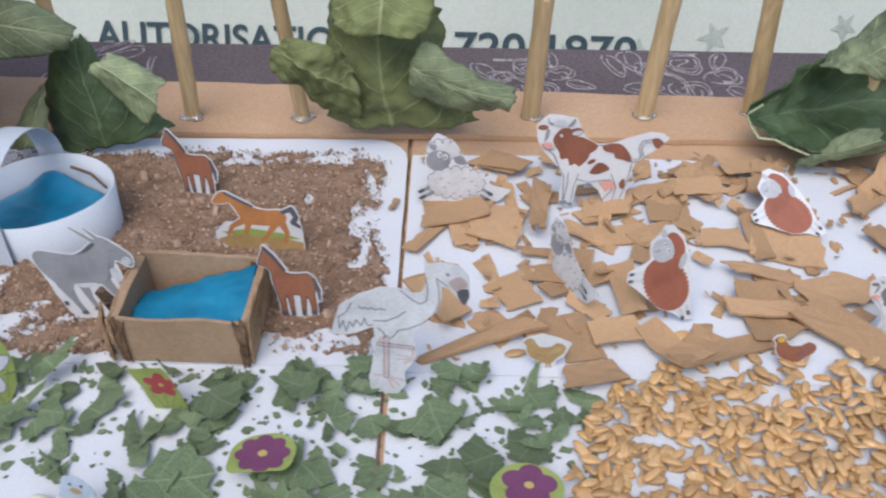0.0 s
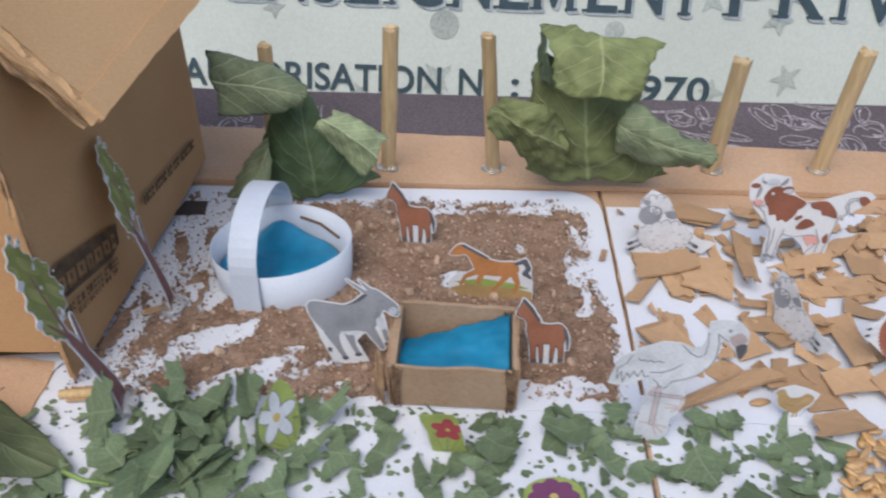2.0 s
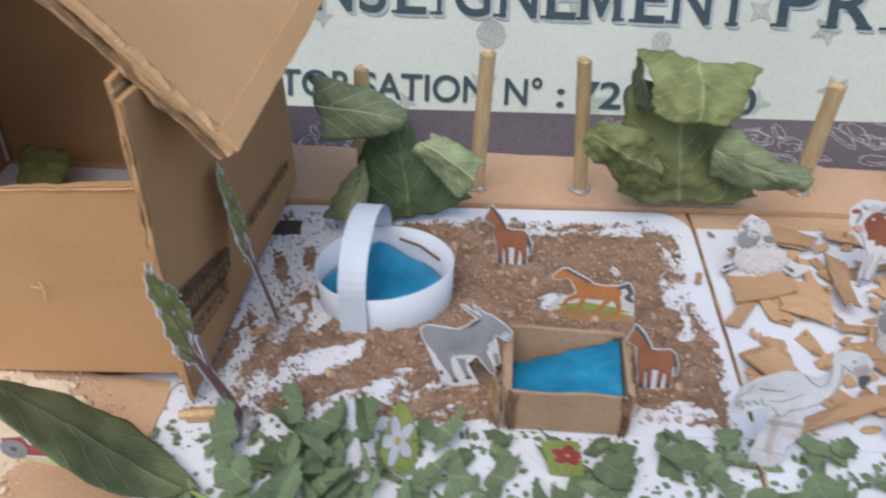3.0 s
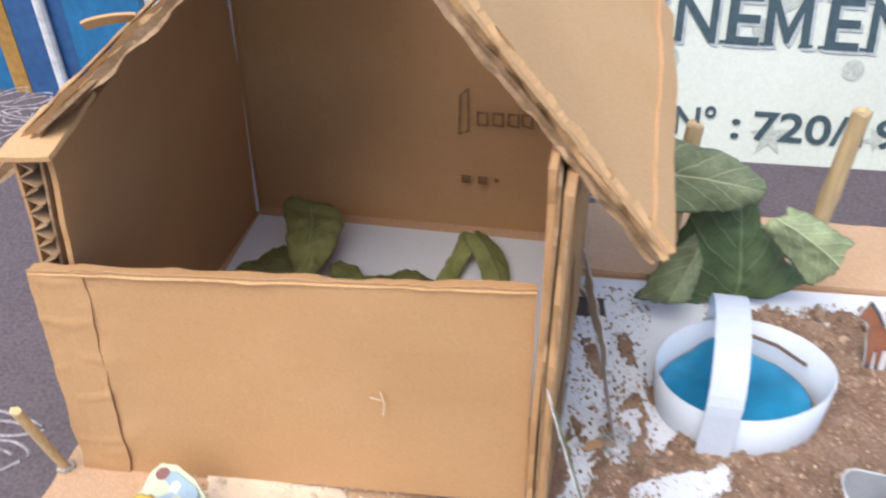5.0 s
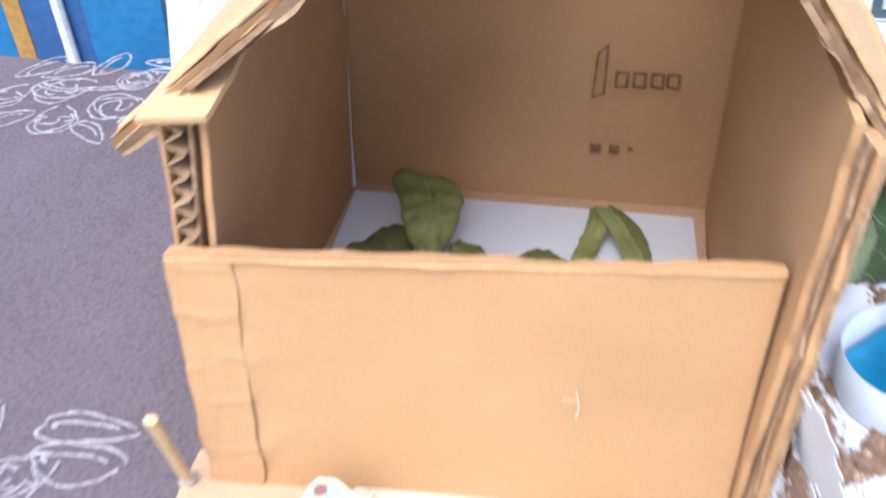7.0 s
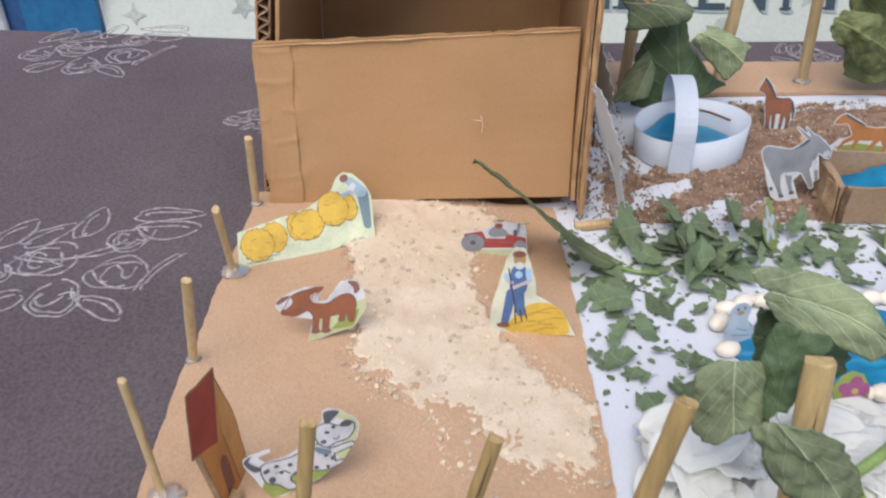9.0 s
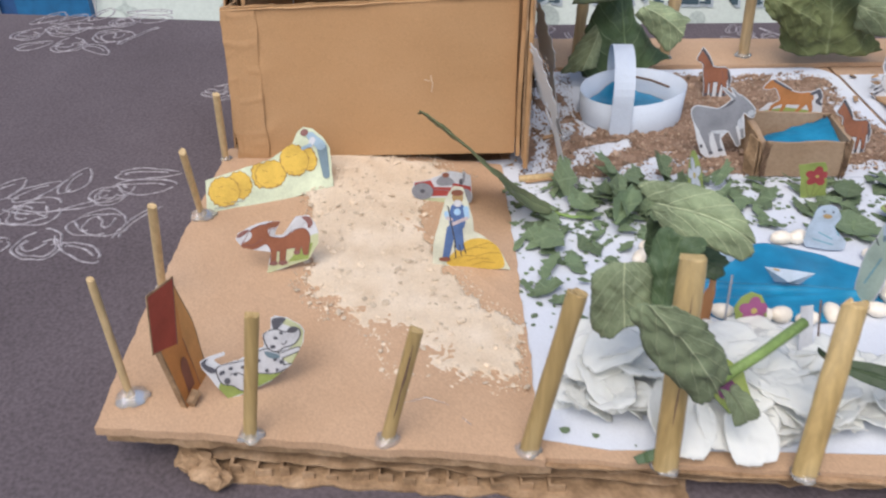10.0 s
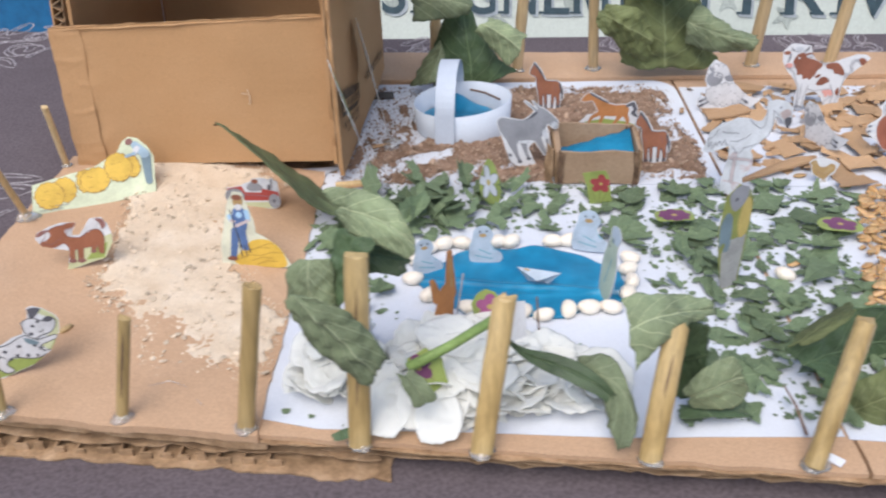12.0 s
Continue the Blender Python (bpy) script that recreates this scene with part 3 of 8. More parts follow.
def table():
    ob = thing("table", "long table covered with a dark grey embroidered tablecloth", "table", (0.05, 0.05, -0.76))
    pts = [(-0.845, 0.640), (-0.820, 0.658), (-0.46, 0.606), (-0.30, 0.5945), (0.12, 0.5840), (1.05, 0.560), (1.08, 0.52), (1.0, -0.62), (0.97, -0.65), (-0.90, -0.55), (-0.93, -0.52)]
    n = len(pts)
    cx, cy = 0.05, 0.03

    def ring(out, z):
        return [(x + out * (1 if x > cx else -1), y + out * (1 if y > cy else -1), z) for x, y in pts]
    rings = [ring(-0.006, -0.020), ring(-0.002, -0.0212), ring(0.0, -0.025), ring(0.004, -0.12), ring(0.012, -0.45)]
    v = [p for r in rings for p in r]
    f = [tuple(range(n))[::-1]]
    for k in range(len(rings) - 1):
        f += [(k * n + i, k * n + (i + 1) % n, (k + 1) * n + (i + 1) % n, (k + 1) * n + i) for i in range(n)]
    part("tablecloth", (v, f), TABLE, ob, world=True)
    for x, y in ((-0.8, -0.45), (0.9, -0.5), (0.9, 0.45), (-0.75, 0.55)):
        part("leg", tube([(x, y, -0.76), (x, y, -0.03)], 0.025, 12), PALEWOOD, ob, world=True)

    def ribbon(line, w):
        v, f = [], []
        for k, p in enumerate(line):
            d = Vector(line[min(k + 1, len(line) - 1)]) - Vector(line[max(k - 1, 0)])
            d = Vector((d.x, d.y, 0)).normalized() if d.length else Vector((1, 0, 0))
            s = Vector((-d.y, d.x, 0)) * w * (0.8 + 0.4 * nz(p[0], p[1], 0, 300))
            v += [tuple(Vector(p) + s), tuple(Vector(p) + Vector((0, 0, 0.0005))), tuple(Vector(p) - s)]
        for k in range(len(line) - 1):
            a = 3 * k
            f += [(a, a + 1, a + 4, a + 3), (a + 1, a + 2, a + 5, a + 4)]
        return v, f

    def spray(cx, cy, size, turn, seed):
        """One stitched spray: curled roses in double outline, long lobed leaves and double stems."""
        rnd = random.Random(seed)
        ct, st = math.cos(turn), math.sin(turn)

        def loop(x, y, rx, ry, rot, t0=0.0, t1=6.1, n=44):
            rot = radians(rot)
            ph, w = rnd.uniform(0, 6), rnd.uniform(0.07, 0.15)
            ln = []
            for i in range(n):
                t = t0 + (t1 - t0) * i / (n - 1)
                q = 1 + w * math.sin(3 * t + ph) + 0.03 * math.sin(7 * t + ph)
                a, b = rx * q * math.cos(t), ry * q * math.sin(t)
                u, v = x + a * math.cos(rot) - b * math.sin(rot), y + a * math.sin(rot) + b * math.cos(rot)
                ln.append((cx + size * (u * ct - v * st), cy + size * (u * st + v * ct), -0.0196))
            return ln
        lines = []
        for x, y, r, a in ((-0.55, 0.22, 0.46, 20), (0.55, -0.24, 0.44, -15), (-1.30, -0.05, 0.36, 60), (-0.20, -0.72, 0.40, 100), (0.55, 0.62, 0.34, 40)):
            lines += [loop(x, y, r, r * 0.84, a, 0.2, 6.1), loop(x, y, r * 0.80, r * 0.64, a, 0.9, 5.3), loop(x - 0.22 * r, y, r * 0.30, r * 0.42, a, 0.3, 4.8), loop(x + 0.30 * r, y + 0.1 * r, r * 0.17, r * 0.40, a, 3.4, 6.9)]
        for x, y, l, w, a in ((1.05, 0.80, 0.46, 0.24, -8), (0.98, 1.22, 0.50, 0.18, -4), (-0.70, 0.86, 0.40, 0.20, 35), (-1.20, 0.95, 0.42, 0.22, 52), (-0.10, 1.12, 0.40, 0.20, 74), (-0.95, -0.72, 0.36, 0.20, 30), (0.45, -0.98, 0.40, 0.16, -40)):
            lines += [loop(x, y, l, w, a, 0.15, 6.2), loop(x, y, l * 0.7, w * 0.4, a, 0.3, 3.6)]
        for x, y, l, w, a, t0, t1 in ((-0.20, 0.62, 0.8, 0.45, 8, 3.4, 5.9), (-0.20, 0.71, 0.8, 0.45, 8, 3.5, 5.8), (1.10, -0.25, 0.52, 0.10, 58, 0.2, 3.0), (1.18, -0.28, 0.52, 0.10, 58, 0.2, 3.0)):
            lines.append(loop(x, y, l, w, a, t0, t1))
        return join(*[ribbon(ln, 0.0005 + 0.015 * size) for ln in lines])
    for k, (x, y, q, t) in enumerate(((-0.591, 0.238, 0.044, 0.1), (-0.690, 0.588, 0.047, 0.0), (0.172, 0.536, 0.034, 1.9), (0.062, 0.534, 0.028, 2.2), (-0.035, 0.530, 0.026, 1.2),
                                      (-0.245, 0.525, 0.034, 0.8), (0.46, 0.505, 0.045, 1.0), (-0.79, 0.36, 0.045, 2.2), (-0.66, -0.12, 0.05, 0.4), (-0.515, 0.440, 0.016, 2.6))):
        parts("embroidery", spray(x, y, q, t, k), THREAD, ob, "white outline flowers stitched on the cloth", world=True)
    return ob


table()


def text_on(body, x0, x1, z, y, height, material, parent, name, label, bold=0.0):
    cu = bpy.data.curves.new(name, "FONT")
    cu.body = body
    cu.size = 1.0
    cu.extrude = 0.0003
    cu.offset = bold
    ob = new(name, cu)
    cu.materials.append(material)
    bpy.context.view_layer.update()
    w = ob.dimensions.x
    ob.scale = ((x1 - x0) / w, height / 0.71, 1)
    ob.rotation_euler = (radians(90), radians(1.5), 0)
    ob.parent = parent
    loc = Vector((x0, y, z)) - parent.matrix_basis.translation
    ob.location = loc
    if label:
        ob["label"] = label
    return ob


# where the feet of each capital stand along its width, at the base and at the top, for the slab serifs
FEET = {"E": ((0.18,), (0.18,)), "N": ((0.10,), (0.10, 0.90)), "S": ((), ()), "I": ((0.5,), (0.5,)), "G": ((), (0.88,)), "M": ((0.08, 0.92), (0.08, 0.92)), "T": ((0.5,), ()), "P": ((0.18,), (0.18,)), "R": ((0.18, 0.92), (0.18,)), "V": ((), (0.06, 0.94))}


def serif_word(word, x0, x1, z, y, height, parent):
    """Tall serif capitals: each letter in the built-in font with slab feet, and a pale drop shade behind it."""
    wide = {"I": 0.36, "M": 1.12, "N": 1.0, "G": 0.98, "S": 0.74, "E": 0.80, "T": 0.92, "P": 0.80, "R": 0.96, "V": 1.0}
    gap = 0.22
    unit = (x1 - x0) / (sum(wide[c] for c in word) + gap * (len(word) - 1))
    x = x0
    for c in word:
        w = wide[c] * unit
        zz = z - 0.0262 * (x - x0)
        for dx, dz, dy, m, name, label in ((0, 0, 0, BANNERINK, "lettering", "dark printed serif capital"), (0.005, -0.005, 0.001, BANNERSHADE, "lettering_shade", "pale drop shade of the capital")):
            if c == "M":
                outline = [(0.02, 0), (0.02, 1), (0.20, 1), (0.50, 0.36), (0.80, 1), (0.98, 1), (0.98, 0), (0.80, 0), (0.80, 0.66), (0.54, 0.06), (0.46, 0.06), (0.20, 0.66), (0.20, 0)]
                part(name, prism([(x + dx + w * u, y + dy, zz + dz + height * v - 0.026 * w * u) for u, v in outline], (0, -0.0003, 0)), m, parent, label, world=True)
            else:
                text_on(c, x + dx + (0.12 * unit if c == "I" else 0), x + w + dx - (0.12 * unit if c == "I" else 0), zz + dz, y + dy, height, m, parent, name, label, 0.012)
            low, high = FEET[c]
            foot, tall = 0.17 * unit, height * 0.055
            slabs = [prism([(x + dx + w * q - foot, y + dy - 0.0004, zz + dz + b - 0.026 * w * q), (x + dx + w * q + foot, y + dy - 0.0004, zz + dz + b - 0.026 * w * q), (x + dx + w * q + foot, y + dy - 0.0004, zz + dz + b + tall - 0.026 * w * q), (x + dx + w * q - foot, y + dy - 0.0004, zz + dz + b + tall - 0.026 * w * q)], (0, 0.0004, 0)) for qs, b in ((low, 0.0), (high, height - tall)) for q in qs]
            if slabs:
                parts("serif", join(*slabs), m, parent, "", world=True)
        x += w + gap * unit


def banner():
    ob = thing("banner", "pale green printed school banner hung behind the table", "banner", (0.3, 1.30, -0.76))
    sheet = plate((-0.985, 1.30, -0.76), (1.9, 1.30, -0.76), (1.9, 1.30, 0.5), (-0.985, 1.30, 0.5), 0.004, 40, 20, 0.001)
    part("sheet", sheet, BANNER, ob, world=True)
    rnd = random.Random(5)

    def blob(kind, s):
        if kind == 0:
            return flat(E(0, 0, s, s * 0.95), (-s - 1, -s - 1, s + 1, s + 1), s / 9)
        pts = []
        n = 5 if kind == 1 else 4
        for k in range(2 * n):
            r = s * (1.25 if k % 2 == 0 else 0.5) * rnd.uniform(0.85, 1.1)
            a = math.pi * k / n + rnd.uniform(-0.1, 0.1)
            pts.append((r * math.cos(a), r * math.sin(a)))
        return flat(P(*pts), (-2 * s, -2 * s, 2 * s, 2 * s), s / 8)
    for k in range(70):
        x, z = -0.9 + (k % 14) * 0.15 + rnd.uniform(-0.05, 0.05), -0.47 + (k // 14) * 0.11 + rnd.uniform(-0.03, 0.03)
        sh = blob(rnd.choice((0, 1, 1, 2)), rnd.uniform(16, 27))
        a = rnd.uniform(0, 6.28)
        vs = [(x + p[0] * math.cos(a) - p[1] * math.sin(a), 1.2966, z + p[0] * math.sin(a) + p[1] * math.cos(a)) for p in sh[0]]
        part("faded_mark", (vs, sh[1]), BANNERMARK, ob, "grey star and dot prints" if k == 0 else "", world=True)
    for body, x0, x1 in (("AUTORISATION", -0.586, -0.144), ("N°", -0.119, -0.056), (":", -0.030, -0.017), ("720/1970", 0.003, 0.304)):
        text_on(body, x0, x1, -0.3880 - 0.027 * x0, 1.2950, 0.0445, BANNERINK, ob, "lettering", "dark printed capitals", 0.014)
    for word, x0, x1 in (("ENSEIGNEMENT", -0.5022, 0.2811), ("PRIVE", 0.3171, 0.6938)):
        serif_word(word, x0, x1, -0.2430 - 0.024 * x0, 1.2948, 0.078, ob)
    lean = Vector((0.0, 1.295, -0.37))
    ob.matrix_basis = Matrix.Translation(lean) @ Matrix.Rotation(radians(-20), 4, "X") @ Matrix.Translation(-lean) @ ob.matrix_basis
    return ob


banner()


def gate():
    ob = thing("gate", "blue painted metal gate with a dark panel and ochre bar", "gate", (-1.3, 1.36, -0.76))
    for x0, x1, y, m in ((-1.125, -0.990, 1.335, GATEBLUE), (-1.235, -1.127, 1.34, GATENAVY), (-2.0, -1.27, 1.345, GATEBLUE)):
        part("panel", plate((x0, y, -0.76), (x1, y, -0.76), (x1, y, 0.9), (x0, y, 0.9), 0.02, 6, 20, 0.003), m, ob, world=True)
    part("bar", prism([(-1.268, 1.33, -0.76), (-1.237, 1.33, -0.76), (-1.237, 1.33, 0.9), (-1.268, 1.33, 0.9)], (0, 0.02, 0)), GATEGOLD, ob, "ochre upright bar", world=True)
    # The whitish vertical streak is built as a pale rod.
    part("rail", tube([(-1.165, 1.322, -0.7), (-1.165, 1.322, 0.9)], 0.010, 10), P_LIGHT, ob, "pale upright streak built as a rod", world=True)
    return ob


gate()


# ---- the cardboard base ----
def front_y(x):
    return 0.020 - 0.0907 * (x + 0.493)


def back_y(x):
    return 0.478 - 0.05 * (x + 0.05)


def fluting(a, b, depth, z0, z1, pitch, t=0.0004):
    """A wavy corrugated core that shows at a cut edge from a to b, running inwards by depth."""
    a, b, depth = Vector(a), Vector(b), Vector(depth)
    n = max(2, int((b - a).length / pitch * 6))
    v, f = [], []
    for k in range(n + 1):
        p = a.lerp(b, k / n)
        w = (math.sin(2 * math.pi * k / 6) * 0.5 + 0.5) * 0.9 + 0.05 + 0.05 * nz(p.x, p.y, 0, 200)
        z = z0 + (z1 - z0) * w
        fr = 0.0012 * nz(p.x, p.y, 2, 150)
        q = p + depth.normalized() * fr
        v += [(q.x, q.y, z), (q.x + depth.x, q.y + depth.y, z), (q.x + depth.x, q.y + depth.y, z - t), (q.x, q.y, z - t)]
    for k in range(n):
        o = 4 * k
        f += [(o, o + 4, o + 5, o + 1), (o + 3, o + 2, o + 6, o + 7), (o, o + 3, o + 7, o + 4)]
    return v, f


def cardboard_base():
    ob = thing("cardboard_platform", "layered brown corrugated cardboard platform with torn edges", "platform", (-0.1, 0.2, -0.02))
    fy = front_y

    def layer(name, x0, x1, inset, z, t, amp, seed, yb=None):
        pts = [(x0, fy(x0) + inset, z), (x1, fy(x1) + inset, z), (x1, yb or back_y(x1), z), (x0, yb or back_y(x0), z)]
        # Layers below the top take a darker brown, which stands in for their shade.
        return part(name, prism(ragged(pts, 0.005, amp, seed), (0, 0, t)), KRAFT_BASE if name == "top_board" else KRAFT_EDGE, ob, world=True)
    layer("bottom_liner", -0.455, -0.235, -0.0040, -0.0196, 0.0011, 0.0040, 1)
    layer("bottom_liner", -0.236, 0.52, 0.0125, -0.0194, 0.0011, 0.0030, 1)
    layer("bottom_cover", -0.462, -0.240, 0.004, -0.0137, 0.0008, 0.003, 2)
    layer("bottom_cover", -0.241, 0.52, 0.0105, -0.0137, 0.0008, 0.003, 2)
    rnd = random.Random(71)
    x = -0.437
    while x < -0.285:
        w, y0, q = rnd.uniform(0.004, 0.0075), fy(x) + rnd.uniform(-0.0012, 0.001), rnd.uniform(0.0008, 0.0022)
        tab = ragged([(x, y0, -0.0188), (x + w, y0, -0.0188), (x + w, y0 + 0.0012, -0.0188), (x + 0.0012, y0 + 0.0012, -0.0188), (x + 0.0012, y0 + 0.011, -0.0188), (x, y0 + 0.011, -0.0188)], 0.0025, 0.0005, x * 90)
        part("flute", prism(tab, (0, 0, 0.0056 - (q if rnd.random() < 0.5 else 0))), KRAFT_EDGE, ob, world=True)
        x += w + rnd.uniform(0.003, 0.007)
    part("fluting", fluting((-0.25, fy(-0.25) + 0.014, 0), (0.5, fy(0.5) + 0.014, 0), (0, 0.02, 0), -0.0186, -0.0138, 0.05), KRAFT_EDGE, ob, world=True)
    layer("middle_liner", -0.27, 0.52, 0.0065, -0.0118, 0.0007, 0.0035, 3)
    layer("middle_liner", -0.262, 0.52, 0.0055, -0.0085, 0.0007, 0.003, 4)
    layer("core_fill", -0.44, 0.51, 0.014, -0.0128, 0.0085, 0.003, 5)
    layer("top_liner", -0.306, 0.52, 0.001, -0.0040, 0.0007, 0.0022, 6)
    layer("top_board", -0.300, -0.0208, 0.0025, -0.0030, 0.0028, 0.0010, 7)
    layer("top_board", -0.0188, 0.52, 0.0025, -0.0030, 0.0028, 0.0010, 8)
    # the left board, raised a little on its outer side
    pts = [(-0.4935, fy(-0.4935) - 0.001), (-0.40, fy(-0.40)), (-0.298, fy(-0.298)), (-0.300, 0.262), (-0.40, 0.262), (-0.481, 0.262), (-0.486, 0.19), (-0.4925, 0.10)]
    rag = ragged([(x, y, board_z(x, y) - 0.0045) for x, y in pts], 0.005, 0.0016, 9)
    part("left_board", prism(rag, (0, 0, 0.0045)), KRAFT_BASE, ob, "broad bare brown board", world=True)
    rag = ragged([(x + 0.003, y + 0.002, board_z(x, y) - 0.0105) for x, y in pts], 0.005, 0.0028, 11)
    part("left_liner", prism(rag, (0, 0, 0.0055)), KRAFT_EDGE, ob, world=True)
    for k, (x, y, z, s) in enumerate(((-0.4540, 0.0180, -0.0125, 0.0065), (-0.4470, 0.0130, -0.0140, 0.0062), (-0.4400, 0.0090, -0.0148, 0.0050))):
        lump = ball(s * 1.25, s, s * 0.62, 16, 10, lambda a, b, c, k=k: (a + 0.0028 * nz(a, b, c + k, 260), b + 0.0028 * nz(b, c, a + k, 260), c + 0.0020 * nz(c, a, b + k, 300)))
        part("torn_lump", moved(lump, Matrix.Translation((x, y, z))), KRAFT_EDGE, ob, "crumpled torn corner of cardboard" if k == 0 else "", world=True)
    # the raised strip along the back, with a dark gap at its front side
    pts = [(-0.31, 0.4225, 0.0003), (0.0, 0.4200, 0.0003), (0.2, 0.415, 0.0003), (0.52, 0.40, 0.0003), (0.52, back_y(0.52), 0.0003), (-0.31, back_y(-0.31) - 0.001, 0.0003)]
    part("back_strip", prism(ragged(pts, 0.008, 0.0012, 12), (0, 0, 0.0035)), KRAFT_BASE, ob, "brown strip along the rear edge", world=True)
    return ob


cardboard_base()


def paper_sheet(name, label, pts, z, amp=0.0004, curl=0.0):
    ob = part(name, prism(ragged([(x, y, z) for x, y in pts], 0.02, amp, z * 900), (0, 0, 0.0003)), PAPER)
    return tagged(ob, label, "paper", "paper sheets")


def rounded(x0, y0, x1, y1, r, corners=(1, 1, 1, 1)):
    out = []
    for k, (cx, cy) in enumerate(((x0, y0), (x1, y0), (x1, y1), (x0, y1))):
        if not corners[k]:
            out.append((cx, cy))
            continue
        sx, sy = (1 if cx == x0 else -1), (1 if cy == y0 else -1)
        for i in range(6):
            a = math.pi / 2 * i / 5
            p = (cx + sx * r * (1 - math.cos(a)), cy + sy * r * (1 - math.sin(a)))
            q = (cx + sx * r * (1 - math.sin(a)), cy + sy * r * (1 - math.cos(a)))
            out.append(q if k in (1, 3) else p)
    return out


paper_sheet("paper_sheet", "white paper sheet under the torn green leaves", [(-0.301, 0.016), (-0.270, 0.0085), (-0.20, 0.006), (-0.129, 0.002), (-0.0235, 0.002), (-0.0235, 0.252), (-0.303, 0.262), (-0.304, 0.15)], 0.0000)
paper_sheet("paper_sheet", "white paper sheet with rounded corners under the soil", rounded(-0.292, 0.238, -0.0208, 0.4190, 0.022, (0, 0, 1, 1)), 0.0006)
paper_sheet("paper_sheet", "white paper sheet under the wheat and leaves", [(-0.022, 0.0), (0.10, -0.012), (0.27, -0.025), (0.274, 0.235), (-0.0205, 0.249)], 0.0002)
paper_sheet("paper_sheet", "white paper sheet under the cardboard scraps", [(-0.0187, 0.234), (0.272, 0.225), (0.277, 0.388), (0.08, 0.402), (-0.0182, 0.402)], 0.0008)
paper_sheet("paper_sheet", "white paper strip beside the cardboard house", [(-0.36, 0.245), (-0.305, 0.240), (-0.285, 0.30), (-0.26, 0.33), (-0.255, 0.412), (-0.276, 0.412), (-0.284, 0.27), (-0.36, 0.262)], 0.0075 - 0.0062)


# ---- the cardboard house ----
def house():
    ob = thing("cardboard_house", "open-fronted house of brown corrugated cardboard on the base", "toy house", (-0.38, 0.35, 0.006))
    B = 0.0125
    FL, FR, BR, BL = (-0.4725, 0.2520), (-0.2925, 0.2600), (-0.2735, 0.437), (-0.4690, 0.4455)
    RX, RZ = -0.349, 0.2525

    def at(p, z, dx=0.0, dy=0.0):
        return (p[0] + dx, p[1] + dy, z)
    # front panel, leaning back a little
    v, f = plate(at(FL, 0.0155), at(FR, B), (-0.2916, 0.2670, 0.1155), (-0.4715, 0.2625, 0.1115), 0.0042, 60, 72, 0.0018, (0.0006, 0.0004, 0.0016, 0.001), 3.0)
    v = [(x, y + 0.00003 * math.sin(z * 840 + 3 * nz(x, z, 0, 12)) * (0.6 + nz(x, z, 5, 20)) + 0.0009 * math.exp(-((x + 0.452) / 0.010) ** 2) * nz(x, z, 9, 90), z) for x, y, z in v]
    part("front_wall", (v, f), KRAFT_WALL, ob, "low front wall with a scuff", world=True)
    v, f = plate((-0.4728, 0.2494, 0.016), (-0.4530, 0.2502, 0.0158), (-0.4512, 0.2606, 0.1116), (-0.4718, 0.2598, 0.1112), 0.0004, 16, 90, 0.0012, (0.0004, 0.0012, 0.0012, 0.0012), 3.0)
    v = [(x, y - 0.0007 * max(0.0, nz(x * 0.35, z, 2, 170)) - 0.0005 * abs(nz(x * 2.2, z * 0.3, 6, 120)), z) for x, y, z in v]
    part("wall_turnover", (v, f), KRAFT_WALL, ob, "creased turned-over strip", world=True)
    part("scuff", join(tube([(-0.3462, 0.2575, 0.0680), (-0.3450, 0.2568, 0.0625), (-0.3458, 0.2562, 0.0575)], 0.00028, 6), tube([(-0.3505, 0.2570, 0.0655), (-0.3462, 0.2570, 0.0645)], 0.0002, 6)), FLAKE, ob, "small torn paper scuff", world=True)
    # left wall: two boards with a corrugated core between, its cut end to the front
    lf0, lf1 = 0.2665, 0.445
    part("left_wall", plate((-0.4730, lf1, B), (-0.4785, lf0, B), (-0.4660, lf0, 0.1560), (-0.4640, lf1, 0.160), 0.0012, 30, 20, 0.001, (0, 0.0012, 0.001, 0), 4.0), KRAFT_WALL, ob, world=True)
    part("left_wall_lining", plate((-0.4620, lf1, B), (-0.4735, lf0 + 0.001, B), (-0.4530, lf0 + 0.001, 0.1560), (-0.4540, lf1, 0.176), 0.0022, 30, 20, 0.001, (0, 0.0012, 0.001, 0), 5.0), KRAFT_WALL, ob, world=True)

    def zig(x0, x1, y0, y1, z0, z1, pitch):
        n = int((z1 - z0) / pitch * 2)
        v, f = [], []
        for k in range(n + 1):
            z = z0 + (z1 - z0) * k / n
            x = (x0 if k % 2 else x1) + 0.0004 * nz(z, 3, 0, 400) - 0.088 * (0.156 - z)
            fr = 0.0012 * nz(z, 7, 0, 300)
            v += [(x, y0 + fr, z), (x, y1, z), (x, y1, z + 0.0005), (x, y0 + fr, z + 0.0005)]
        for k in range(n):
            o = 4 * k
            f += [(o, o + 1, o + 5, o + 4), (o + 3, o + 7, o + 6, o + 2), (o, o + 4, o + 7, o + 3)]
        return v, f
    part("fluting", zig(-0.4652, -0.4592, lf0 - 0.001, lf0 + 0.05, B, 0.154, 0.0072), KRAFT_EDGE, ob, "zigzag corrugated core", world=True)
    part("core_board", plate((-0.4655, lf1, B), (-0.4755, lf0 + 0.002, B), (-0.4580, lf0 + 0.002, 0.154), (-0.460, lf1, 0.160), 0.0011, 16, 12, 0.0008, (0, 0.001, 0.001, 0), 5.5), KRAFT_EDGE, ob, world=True)
